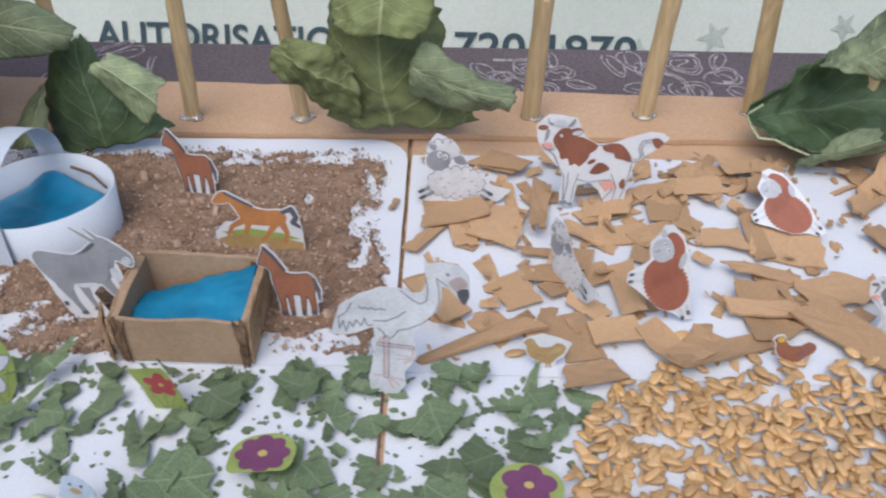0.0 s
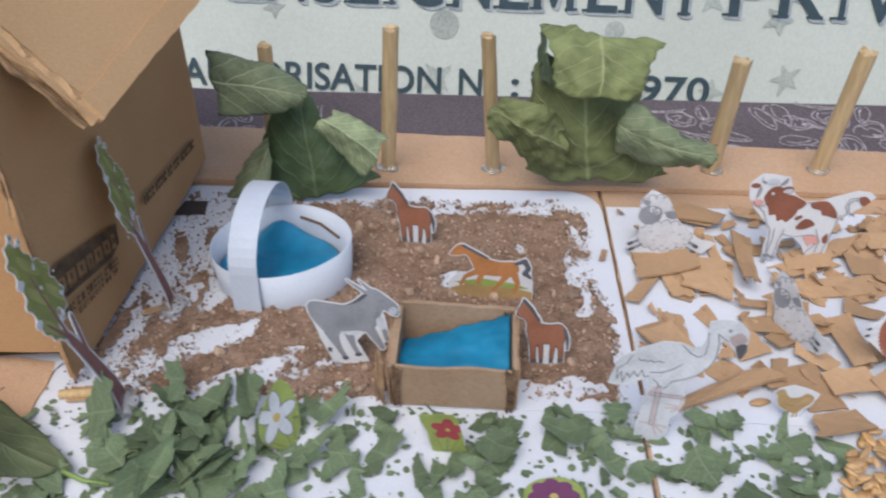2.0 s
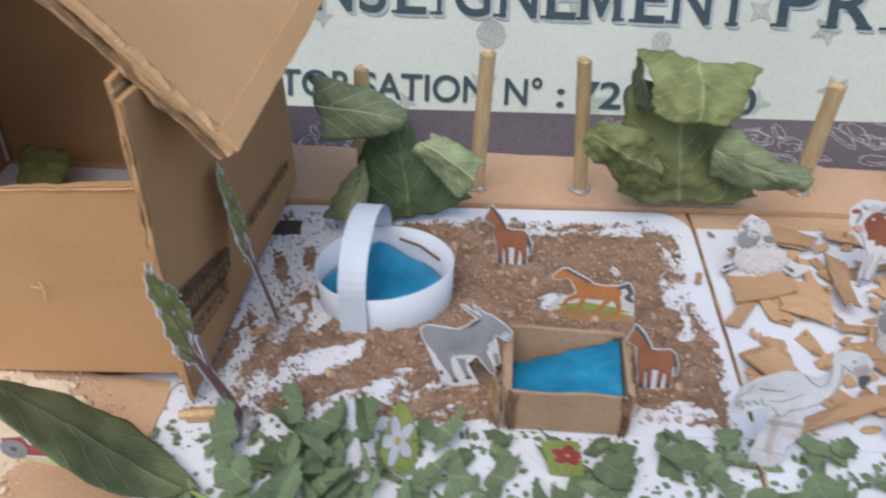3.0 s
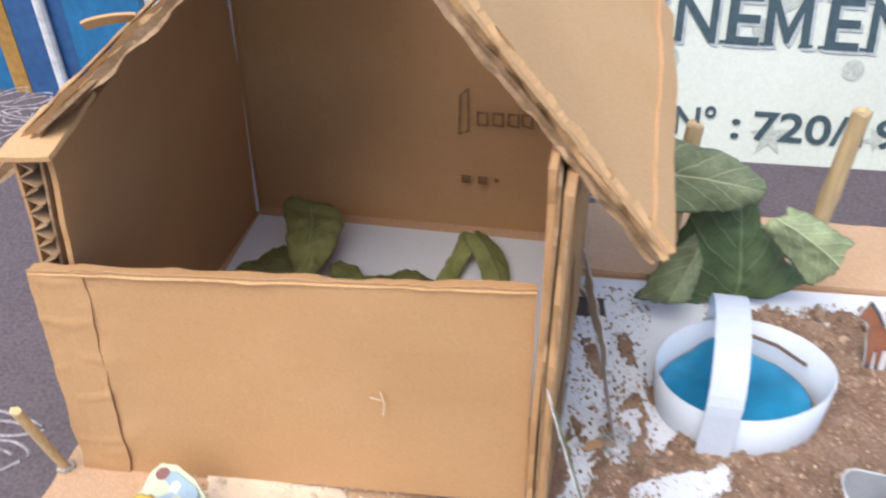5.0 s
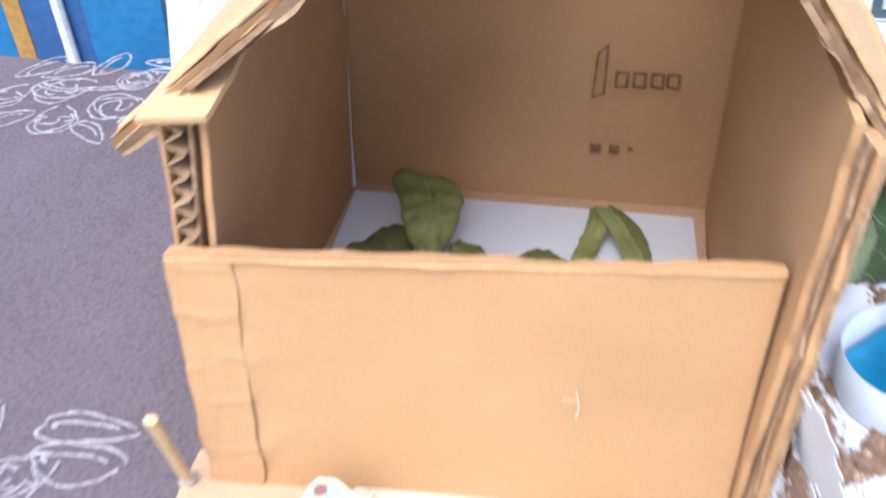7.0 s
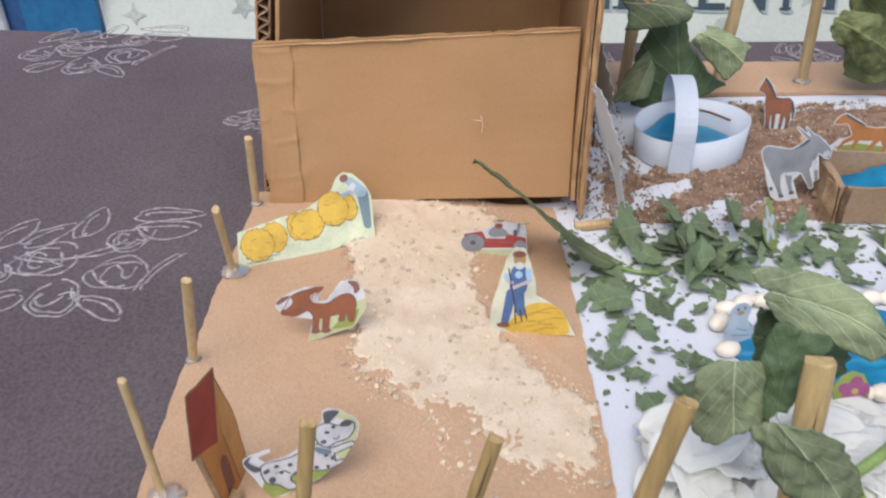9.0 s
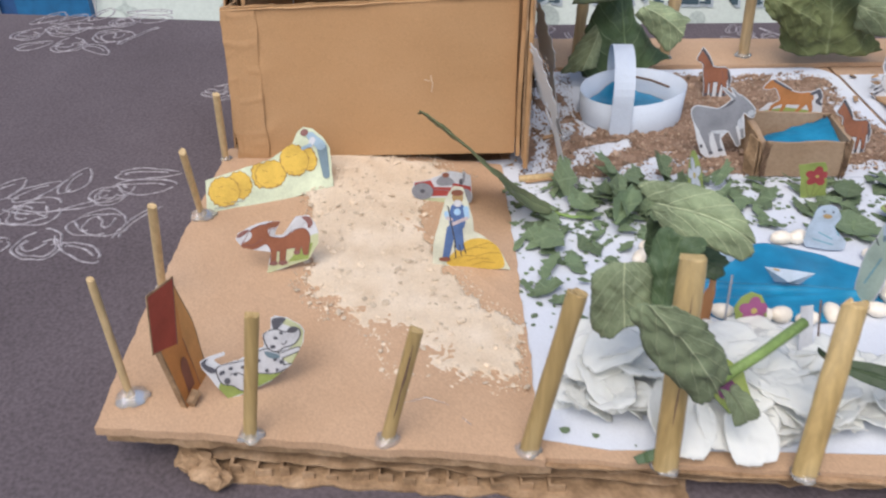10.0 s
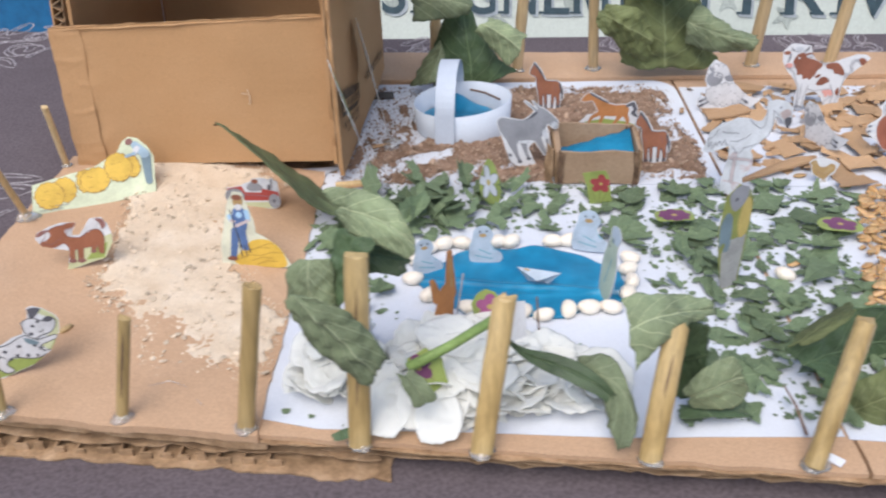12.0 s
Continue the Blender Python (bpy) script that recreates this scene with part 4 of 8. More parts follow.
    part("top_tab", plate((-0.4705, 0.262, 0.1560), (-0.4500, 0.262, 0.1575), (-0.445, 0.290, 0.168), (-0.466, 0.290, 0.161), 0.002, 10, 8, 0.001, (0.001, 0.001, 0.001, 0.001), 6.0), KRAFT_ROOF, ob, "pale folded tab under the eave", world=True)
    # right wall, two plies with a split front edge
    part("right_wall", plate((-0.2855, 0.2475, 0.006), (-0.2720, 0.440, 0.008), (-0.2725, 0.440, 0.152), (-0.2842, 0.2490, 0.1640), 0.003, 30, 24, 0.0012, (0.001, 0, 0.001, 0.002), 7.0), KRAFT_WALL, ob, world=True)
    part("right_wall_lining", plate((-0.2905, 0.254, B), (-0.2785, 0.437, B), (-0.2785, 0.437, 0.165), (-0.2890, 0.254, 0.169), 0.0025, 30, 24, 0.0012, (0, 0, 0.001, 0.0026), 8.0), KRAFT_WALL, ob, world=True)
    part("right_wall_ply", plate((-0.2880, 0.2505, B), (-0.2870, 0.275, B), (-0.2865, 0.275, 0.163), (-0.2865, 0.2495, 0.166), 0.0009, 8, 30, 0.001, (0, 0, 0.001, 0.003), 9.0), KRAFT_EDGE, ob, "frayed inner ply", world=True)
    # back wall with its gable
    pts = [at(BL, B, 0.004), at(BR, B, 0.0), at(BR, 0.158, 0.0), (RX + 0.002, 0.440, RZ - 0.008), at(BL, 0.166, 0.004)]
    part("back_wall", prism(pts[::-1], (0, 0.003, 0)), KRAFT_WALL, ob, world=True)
    part("floor_board", prism([at(FL, B - 0.002, 0.004, 0.004), at(FR, B - 0.002, -0.004, 0.004), at(BR, B - 0.002, -0.006), at(BL, B - 0.002, 0.006)], (0, 0, 0.005)), KRAFT_BASE, ob, world=True)
    # roof slopes; an unseen gap is left at the ridge to light the inside
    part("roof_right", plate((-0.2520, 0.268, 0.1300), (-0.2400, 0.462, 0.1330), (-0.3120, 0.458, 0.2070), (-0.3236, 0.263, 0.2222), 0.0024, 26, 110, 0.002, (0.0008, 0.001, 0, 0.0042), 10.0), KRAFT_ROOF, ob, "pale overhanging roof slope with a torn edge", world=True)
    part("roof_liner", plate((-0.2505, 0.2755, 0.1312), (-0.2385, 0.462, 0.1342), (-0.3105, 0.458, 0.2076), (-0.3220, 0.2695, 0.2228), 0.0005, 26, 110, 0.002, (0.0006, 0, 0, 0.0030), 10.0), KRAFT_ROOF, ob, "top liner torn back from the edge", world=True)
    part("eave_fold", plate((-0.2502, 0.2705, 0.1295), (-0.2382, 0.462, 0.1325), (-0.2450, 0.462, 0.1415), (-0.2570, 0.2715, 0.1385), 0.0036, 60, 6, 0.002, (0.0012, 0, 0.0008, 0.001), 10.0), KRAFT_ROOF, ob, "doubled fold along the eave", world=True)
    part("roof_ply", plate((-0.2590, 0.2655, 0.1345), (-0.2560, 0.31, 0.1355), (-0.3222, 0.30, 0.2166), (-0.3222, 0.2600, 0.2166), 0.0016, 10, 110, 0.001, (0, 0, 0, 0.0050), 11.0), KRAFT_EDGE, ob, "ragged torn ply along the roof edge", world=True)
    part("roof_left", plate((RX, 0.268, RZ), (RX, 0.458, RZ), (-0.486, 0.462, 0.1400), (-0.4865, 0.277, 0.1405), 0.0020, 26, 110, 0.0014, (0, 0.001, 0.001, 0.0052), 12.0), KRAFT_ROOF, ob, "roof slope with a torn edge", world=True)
    part("roof_ply", plate((RX, 0.266, RZ - 0.006), (RX, 0.30, RZ - 0.006), (-0.470, 0.305, 0.1510), (-0.473, 0.271, 0.1500), 0.0014, 10, 110, 0.001, (0, 0, 0, 0.0060), 13.0), KRAFT_EDGE, ob, world=True)
    part("roof_ply", plate((RX, 0.270, RZ - 0.0033), (RX, 0.30, RZ - 0.0033), (-0.478, 0.305, 0.1446), (-0.481, 0.2755, 0.1438), 0.0007, 10, 110, 0.002, (0, 0, 0, 0.0042), 14.0), KRAFT_EDGE, ob, world=True)
    part("loose_strip", patch([[(-0.412, 0.270, 0.204), (-0.412, 0.274, 0.201)], [(-0.420, 0.267, 0.206), (-0.421, 0.271, 0.201)], [(-0.429, 0.268, 0.2015), (-0.430, 0.272, 0.198)]], 3, 10, 0.0006, 0.0008), [KRAFT_ROOF, KRAFT_ROOF], ob, "curl of torn paper ply", world=True)
    def torn_ply(p0, p1, inn, up, w, seed, n=90):
        """A ragged strip of torn liner along an edge, of uneven width, curled off the board."""
        p0, p1, inn, up = Vector(p0), Vector(p1), Vector(inn).normalized(), Vector(up).normalized()
        rows = []
        for k in range(n + 1):
            t = k / n
            q = p0.lerp(p1, t)
            a = nz(t * 6, seed) + 0.5 * nz(t * 15, seed + 3) + 0.2 * nz(t * 60, seed + 5)
            b = nz(t * 14, seed + 9) + 0.5 * nz(t * 50, seed + 11)
            wide = w * max(0.12, 0.75 + 0.9 * a)
            lift = 0.0010 + 0.0016 * max(0.0, nz(t * 12, seed + 20))
            rows.append([q - inn * (0.0012 * b + 0.0012) + up * (0.0006 + lift * 0.6), q + inn * wide * 0.5 + up * (0.0004 + lift * 0.2), q + inn * wide + up * (0.0006 + lift)])
        v = [p for r in rows for p in r] + [p - up * 0.0005 for r in rows for p in r]
        m = 3 * (n + 1)
        f = []
        for k in range(n):
            for c in (0, 1):
                a = 3 * k + c
                f += [(a, a + 1, a + 4, a + 3), (m + a, m + a + 3, m + a + 4, m + a + 1)]
            a = 3 * k
            f += [(a, a + 3, m + a + 3, m + a), (a + 2, m + a + 2, m + a + 5, a + 5)]
        return v, f
    part("torn_liner", torn_ply((RX, 0.268, RZ + 0.001), (-0.4865, 0.277, 0.1415), (0, 1, 0), (-0.64, 0, 0.77), 0.007, 1.0), KRAFT_ROOF, ob, "torn curled liner", world=True)
    part("torn_liner", torn_ply((RX - 0.001, 0.2655, RZ - 0.004), (-0.484, 0.2735, 0.1395), (0.5, 0.35, -0.8), (-0.1, -1, 0.1), 0.0030, 4.0), KRAFT_EDGE, ob, world=True)
    part("torn_liner", torn_ply((RX - 0.001, 0.2665, RZ - 0.0015), (-0.486, 0.2750, 0.1405), (0.6, 0.3, -0.7), (-0.1, -1, 0.1), 0.0020, 8.0), KRAFT_ROOF, ob, world=True)
    part("torn_liner", torn_ply((-0.3230, 0.2625, 0.2222), (-0.2525, 0.2680, 0.1310), (0.2, 1, 0), (0.77, 0, 0.64), 0.006, 12.0), KRAFT_ROOF, ob, world=True)
    part("torn_liner", torn_ply((-0.3230, 0.2605, 0.2190), (-0.2545, 0.2665, 0.1300), (-0.6, 0.35, -0.75), (0.1, -1, 0.1), 0.0030, 16.0), KRAFT_EDGE, ob, world=True)
    part("torn_liner", torn_ply((-0.4715, 0.2603, 0.1116), (-0.2916, 0.2648, 0.1156), (0, 0.06, -1), (0, -1, 0), 0.0009, 20.0, 120), KRAFT_ROOF, ob, "frayed top edge", world=True)
    part("torn_liner", torn_ply((-0.2855, 0.2470, 0.0100), (-0.2842, 0.2485, 0.1630), (0, 1, 0), (1, -0.1, 0), 0.0026, 24.0), KRAFT_EDGE, ob, world=True)
    # dried glue down the rear corner
    part("glue_bead", tube([(-0.4600, 0.4385, 0.018), (-0.4590, 0.4390, 0.05), (-0.4580, 0.4390, 0.08), (-0.4565, 0.4390, 0.11), (-0.4535, 0.4380, 0.16)], [0.0014, 0.0007, 0.0011, 0.0006, 0.0008], 8), PAPER, ob, "line of dried white glue", world=True)
    part("glue_spot", moved(ball(0.0025, 0.0016, 0.0012), Matrix.Translation((-0.2865, 0.2885, 0.1218))), GLUE, ob, world=True)
    # printed marks: bars where the writing cannot be read
    gl = [flat(line_of(P((-9, 0), (-4, 2), (-4, 26), (-8, 22)), 0.55), (-14, -8, 2, 34), 0.4)]
    gl.append(flat(U(*[line_of(P((x, 6 + 0.4 * k), (x + 5, 6), (x + 5, 13), (x, 13)), 0.7) for k, x in enumerate((1, 9, 17, 24))]), (-2, 2, 34, 18), 0.4))
    gl.append(flat(U(*[P((x, -30), (x + 5, -30), (x + 5, -25), (x, -25)) for x in (-8, 1)], E(11, -27, 1.4, 1.4)), (-14, -34, 16, -20), 0.5))
    vs, fs = join(*gl)
    parts("stamp", ([(-0.3315 + x, 0.4380 - 0.043 * (x + 0.06), 0.0765 + y) for x, y, z in vs], fs), STAMP, ob, "faded brown stamped marks", world=True)
    sl = lambda u, v: (-0.2853 + 0.0700 * (u - 0.25), u, v)
    def on_side(shape, k=0.0):
        return [(sl(p[0] * 0.001, 0)[0] + 0.0036 + 0.004 * p[1] * 0.001 + k, p[0] * 0.001, p[1] * 0.001) for p in ((v[0] * 1000, v[1] * 1000) for v in shape[0])], shape[1]
    badge = P((247, 60), (258, 66), (312, 49), (310, 38), (300, 36), (248, 50))
    glyphs = U(*[less(P((y, z), (y + w, z - 0.25 * w), (y + w + 1, z + 7.5 - 0.25 * w), (y + 1, z + 8)), E(y + w / 2 + 0.5, z + 3.6, w * 0.16, 2.2)) for y, z, w in ((253, 51.5, 6), (261, 49.6, 7), (270, 47.2, 7), (279, 44.8, 5), (286, 42.8, 7), (295, 40.6, 6), (303, 39, 4))])
    parts("stamp", on_side(flat(less(badge, U(glyphs, line_of(grow(badge, 1.6), 0.35))), (243, 32, 316, 70), 0.5)), WALLINK, ob, "dark printed badge with pale bars", world=True)
    rnd = random.Random(17)
    for y0, y1, z0, drop, tall in ((252, 306, 39.5, 0.20, 4.2), (262, 306, 33.0, 0.18, 2.6), (345, 421, 36.5, 0.12, 6.0)):
        bars, y = [], y0
        while y < y1 - 2:
            k = rnd.uniform(1.5, 3.4)
            q = z0 - drop * (y - y0)
            bars.append(P((y, q), (y + k, q), (y + k + 0.5, q + tall), (y + 0.5, q + tall)))
            if rnd.random() < 0.6:
                bars[-1] = less(bars[-1], P((y + k * 0.35, q + tall * 0.28), (y + k * 1.2, q + tall * 0.28), (y + k * 1.2, q + tall * 0.62), (y + k * 0.35, q + tall * 0.62)))
            y += k + rnd.choice((0.8, 0.8, 1.0, 2.6))
        parts("stamp", on_side(flat(U(*bars), (y0 - 2, 18, y1 + 4, 48), 0.5)), WALLINK, ob, "dark printed line of small bars", world=True)
    return ob


house()
tagged(part("paper_sheet", prism([(-0.462, 0.30, 0.0158), (-0.291, 0.30, 0.0158), (-0.2865, 0.428, 0.0158), (-0.4590, 0.4370, 0.0158)], (0, 0, 0.0003)), PAPER), "white paper sheet lining the house floor", "paper", "paper sheets")


# ---- posts, glue, tall leaves ----
def post(base, top, r, label, material=REED, glue_r=0.007, flatness=0.7, node=False, split=False):
    ob = thing("reed_post", label, "post", base, group="fence posts")
    t = Vector(top) - Vector(base)
    end = t.normalized()
    sd = base[0] * 90
    rad = [r * 0.52 * (1 + 0.07 * nz(sd, k * 0.7, base[1] * 90)) for k in range(11)]
    if node:
        rad[5] *= 1.14
    v, f = tube([t * k / 10 for k in range(11)], rad, 18, flatness / 0.52)
    for k in range(18):
        v[180 + k] = tuple(Vector(v[180 + k]) + end * r * 0.55 * nz(sd, k * 0.45, 3))
    part("reed", (v, f), material, ob)
    hollow = [tuple(t + (Vector(v[180 + k]) - t) * 0.62 + end * r * 0.03) for k in range(18)]
    part("cut_end", (hollow + [tuple(t - end * r * 0.25)], [(k, (k + 1) % 18, 18) for k in range(18)]), PALEWOOD, ob, "pale frayed cut end")
    if split:
        part("split", tube([t * u + Vector((r * 0.16 * nz(u * 5, sd), -r * 0.52, 0)) for u in (0.25, 0.35, 0.5, 0.62, 0.78, 0.9)], [0.0001, 0.0004, 0.0003, 0.0006, 0.0004, 0.0001], 6), TWIG, ob, "dark split along the reed")
    if glue_r:
        g = ball(glue_r, glue_r * 0.9, glue_r, 22, 14)
        v = []
        for x, y, z in g[0]:
            a, up = math.atan2(y, x), max(z, -0.0003) / glue_r
            q = (1 + 0.34 * nz(math.cos(a) * 1.3, math.sin(a) * 1.3, sd) + 0.16 * nz(math.cos(a) * 3.4, math.sin(a) * 3.4, sd + 4)) * (1 - 0.42 * up)
            v.append((x * q + t.x / t.length * max(z, 0), y * q + t.y / t.length * max(z, 0), max(z, -0.0003) * (0.62 + 0.3 * nz(math.cos(a), math.sin(a), sd + 8)) + 0.0003))
        part("glue_blob", (v, g[1]), GLUE, ob, "clear hot glue at the foot", smooth=True)
    return ob


BACK = "upright golden reed fence post glued to the rear edge"
FRONT = "golden reed fence post glued to the front edge"
SIDE = "thin wooden fence stick glued to the side edge"
for bx, by, tx, ty, tz, r in ((-0.153, 0.438, -0.1475, 0.432, 0.101, 0.0052), (-0.086, 0.438, -0.0920, 0.431, 0.098, 0.0049), (0.052, 0.440, 0.0545, 0.432, 0.084, 0.0062),
                              (0.121, 0.442, 0.124, 0.432, 0.090, 0.0062), (0.187, 0.446, 0.178, 0.432, 0.088, 0.0062), (0.252, 0.446, 0.250, 0.434, 0.09, 0.006), (-0.226, 0.440, -0.222, 0.436, 0.088, 0.005)):
    post((bx, by, 0.0042), (tx, ty, tz), r * 1.28, BACK, REED_TAN, node=bx < -0.1)
for bx, by, tx, ty, tz, r in ((-0.425, 0.0145, -0.4145, 0.014, 0.0735, 0.0046), (-0.3656, 0.0128, -0.3509, 0.0145, 0.0640, 0.0047), (-0.3045, 0.0080, -0.2893, 0.0100, 0.0848, 0.0066),
                              (-0.2485, -0.0030, -0.2450, 0.018, 0.0935, 0.0086), (-0.1920, -0.0078, -0.1815, 0.012, 0.0745, 0.0084), (-0.1160, -0.0130, -0.1065, 0.010, 0.0600, 0.0086), (-0.0440, -0.0165, -0.0245, 0.012, 0.0605, 0.0096)):
    post((bx, by, board_z(bx, by)), (tx, ty, tz), r * 0.9, FRONT, glue_r=0.0060, split=bx in (-0.3656, -0.2485, -0.1160))
for bx, by, tx, ty, tz, r in ((-0.4810, 0.249, -0.4750, 0.2320, 0.0690, 0.0032), (-0.4825, 0.184, -0.4765, 0.156, 0.0705, 0.0037), (-0.4885, 0.116, -0.4740, 0.092, 0.0765, 0.0032), (-0.4830, 0.0375, -0.4790, 0.0260, 0.0830, 0.0025)):
    post((bx, by, board_z(bx, by)), (tx, ty, tz), r, SIDE, PALEWOOD, glue_r=0.008 if by < 0.1 or by > 0.17 and by < 0.2 else 0.004)


def blades(name, label, at, sheets, category="leaf", stem=None, group=""):
    ob = thing(name, label, category, at, group=group)
    for k, (ctrl, mats, crinkle) in enumerate(sheets):
        part("leaf_blade", patch(ctrl, 24, 34, crinkle * 1.15 + 0.0004, 0.0007, k * 3.7 + at[0] * 50, 0.0008, 55.0, 0.13), mats, ob, world=True, smooth=True)
    if stem:
        part("stalk", tube(*stem), STEM, ob, world=True, smooth=True)
    return ob


OO = [LEAF_OLIVE, LEAF_OLIVE]
MID_GREEN = leaf_mat("leaf_mid_green", (0.128, 0.150, 0.058), (0.25, 0.275, 0.13), 4.6, 0.7, 0.9, 0.055)
# big leaf at the middle of the rear edge: broad body, folded top flap, two side wings
blades("tall_leaf", "large curled green leaf standing as a tree at the rear edge", (-0.02, 0.425, 0.004), [
    ([[(-0.067, 0.415, 0.020), (-0.045, 0.405, 0.012), (-0.018, 0.405, 0.015), (0.021, 0.420, 0.014)],
      [(-0.067, 0.420, 0.038), (-0.046, 0.395, 0.045), (-0.024, 0.395, 0.045), (0.006, 0.420, 0.029)],
      [(-0.064, 0.430, 0.055), (-0.047, 0.400, 0.067), (-0.028, 0.400, 0.067), (-0.009, 0.430, 0.054)],
      [(-0.062, 0.440, 0.085), (-0.046, 0.425, 0.081), (-0.027, 0.425, 0.079), (-0.001, 0.440, 0.074)]], [MID_GREEN, MID_GREEN], 0.0035),
    ([[(-0.062, 0.428, 0.105), (-0.041, 0.425, 0.105), (-0.018, 0.420, 0.100), (0.004, 0.418, 0.101)],
      [(-0.059, 0.400, 0.099), (-0.042, 0.385, 0.103), (-0.021, 0.385, 0.101), (-0.002, 0.402, 0.096)],
      [(-0.058, 0.395, 0.086), (-0.041, 0.385, 0.080), (-0.023, 0.385, 0.078), (-0.008, 0.398, 0.081)]], [MID_GREEN, MID_GREEN], 0.003),
    ([[(-0.062, 0.430, 0.104), (-0.059, 0.418, 0.096), (-0.057, 0.396, 0.085)],
      [(-0.063, 0.436, 0.086), (-0.062, 0.432, 0.079), (-0.062, 0.424, 0.074)]], [LEAF_DARK, LEAF_DARK], 0.001),
    ([[(-0.093, 0.395, 0.059), (-0.093, 0.400, 0.069), (-0.084, 0.402, 0.075)],
      [(-0.079, 0.398, 0.045), (-0.077, 0.385, 0.068), (-0.071, 0.398, 0.075)],
      [(-0.062, 0.402, 0.030), (-0.059, 0.386, 0.059), (-0.058, 0.400, 0.069)],
      [(-0.045, 0.404, 0.021), (-0.046, 0.394, 0.047), (-0.049, 0.402, 0.062)]], [MID_GREEN, MID_GREEN], 0.0045),
    ([[(-0.013, 0.405, 0.071), (-0.021, 0.395, 0.061), (-0.018, 0.402, 0.041)],
      [(0.002, 0.402, 0.061), (-0.007, 0.378, 0.062), (-0.004, 0.398, 0.033)],
      [(0.022, 0.402, 0.050), (0.014, 0.376, 0.055), (0.018, 0.396, 0.031)],
      [(0.040, 0.402, 0.045), (0.037, 0.384, 0.048), (0.036, 0.394, 0.035)]], [LEAF_PALE, MID_GREEN], 0.0025),
    ([[(0.024, 0.400, 0.046), (0.030, 0.402, 0.046), (0.039, 0.401, 0.045)],
      [(0.026, 0.396, 0.045), (0.031, 0.394, 0.045), (0.037, 0.394, 0.044)]], [LEAF_DARK, LEAF_DARK], 0.002)])
# leaf beside the house: dark body, pale flap folded over its top, pale right flap, curl at the foot
blades("tall_leaf", "dark green leaf with pale folded flaps standing behind the paper basket", (-0.20, 0.415, 0.004), [
    ([[(-0.225, 0.408, 0.001), (-0.205, 0.395, 0.001), (-0.184, 0.398, 0.007), (-0.155, 0.410, 0.015)],
      [(-0.227, 0.412, 0.022), (-0.200, 0.392, 0.026), (-0.182, 0.394, 0.029), (-0.165, 0.412, 0.020)],
      [(-0.227, 0.416, 0.041), (-0.205, 0.400, 0.048), (-0.190, 0.400, 0.050), (-0.183, 0.414, 0.036)],
      [(-0.213, 0.414, 0.064), (-0.202, 0.410, 0.068), (-0.193, 0.408, 0.077), (-0.192, 0.412, 0.065)]], [LEAF_DARK, LEAF_DARK], 0.0014),
    ([[(-0.248, 0.408, 0.096), (-0.240, 0.388, 0.089), (-0.240, 0.388, 0.069)],
      [(-0.221, 0.406, 0.095), (-0.214, 0.380, 0.090), (-0.219, 0.386, 0.070)],
      [(-0.204, 0.404, 0.086), (-0.198, 0.380, 0.086), (-0.206, 0.388, 0.071)],
      [(-0.192, 0.402, 0.079), (-0.191, 0.392, 0.078), (-0.195, 0.394, 0.072)]], [LEAF_PALE, LEAF_PALE], 0.0014),
    ([[(-0.191, 0.398, 0.056), (-0.184, 0.394, 0.062), (-0.179, 0.402, 0.065)],
      [(-0.176, 0.394, 0.043), (-0.166, 0.380, 0.062), (-0.165, 0.398, 0.061)],
      [(-0.162, 0.390, 0.026), (-0.152, 0.382, 0.046), (-0.148, 0.394, 0.052)]], [LEAF_PALE, LEAF_PALE], 0.0012),
    ([[(-0.219, 0.402, 0.046), (-0.217, 0.394, 0.043), (-0.215, 0.390, 0.038)],
      [(-0.234, 0.400, 0.033), (-0.219, 0.380, 0.037), (-0.217, 0.386, 0.024)],
      [(-0.244, 0.392, 0.011), (-0.227, 0.376, 0.019), (-0.219, 0.384, 0.019)]], [LEAF_PALE, LEAF_PALE], 0.001)])
# hollow curled leaf at the right of the rear edge
cup = blades("tall_leaf", "large cupped green leaf with a pale rim on the rear edge", (0.24, 0.41, 0.004), [
    ([[(0.168, 0.405, 0.028), (0.172, 0.410, 0.023), (0.172, 0.395, 0.022)],
      [(0.196, 0.425, 0.041), (0.213, 0.450, 0.002), (0.185, 0.385, 0.021)],
      [(0.215, 0.430, 0.052), (0.250, 0.470, -0.005), (0.201, 0.378, 0.015)],
      [(0.253, 0.430, 0.058), (0.288, 0.470, -0.001), (0.245, 0.380, 0.022)]], [LEAF_DARK, LEAF_DARK], 0.0035),
    ([[(0.208, 0.420, 0.051), (0.205, 0.400, 0.060), (0.207, 0.396, 0.060)],
      [(0.221, 0.424, 0.068), (0.212, 0.385, 0.073), (0.215, 0.386, 0.061)],
      [(0.240, 0.420, 0.084), (0.229, 0.382, 0.081), (0.237, 0.386, 0.061)]], [LEAF_PALE, LEAF_PALE], 0.0035),
    ([[(0.192, 0.385, 0.008), (0.199, 0.380, 0.015), (0.205, 0.385, 0.015)],
      [(0.211, 0.376, 0.010), (0.211, 0.366, 0.027), (0.214, 0.384, 0.031)],
      [(0.240, 0.376, 0.024), (0.228, 0.368, 0.034), (0.234, 0.384, 0.032)]], [LEAF_PALE, LEAF_PALE], 0.0025)])
part("leaf_rim", tube([(0.1794, 0.4120, 0.0295), (0.1691, 0.4050, 0.0273), (0.1695, 0.3950, 0.0250), (0.1723, 0.3880, 0.0225), (0.1806, 0.3860, 0.0227), (0.1886, 0.3820, 0.0202), (0.1981, 0.3790, 0.0175)], 0.0007, 6), STALKPALE, cup, "pale stiff rim", world=True)
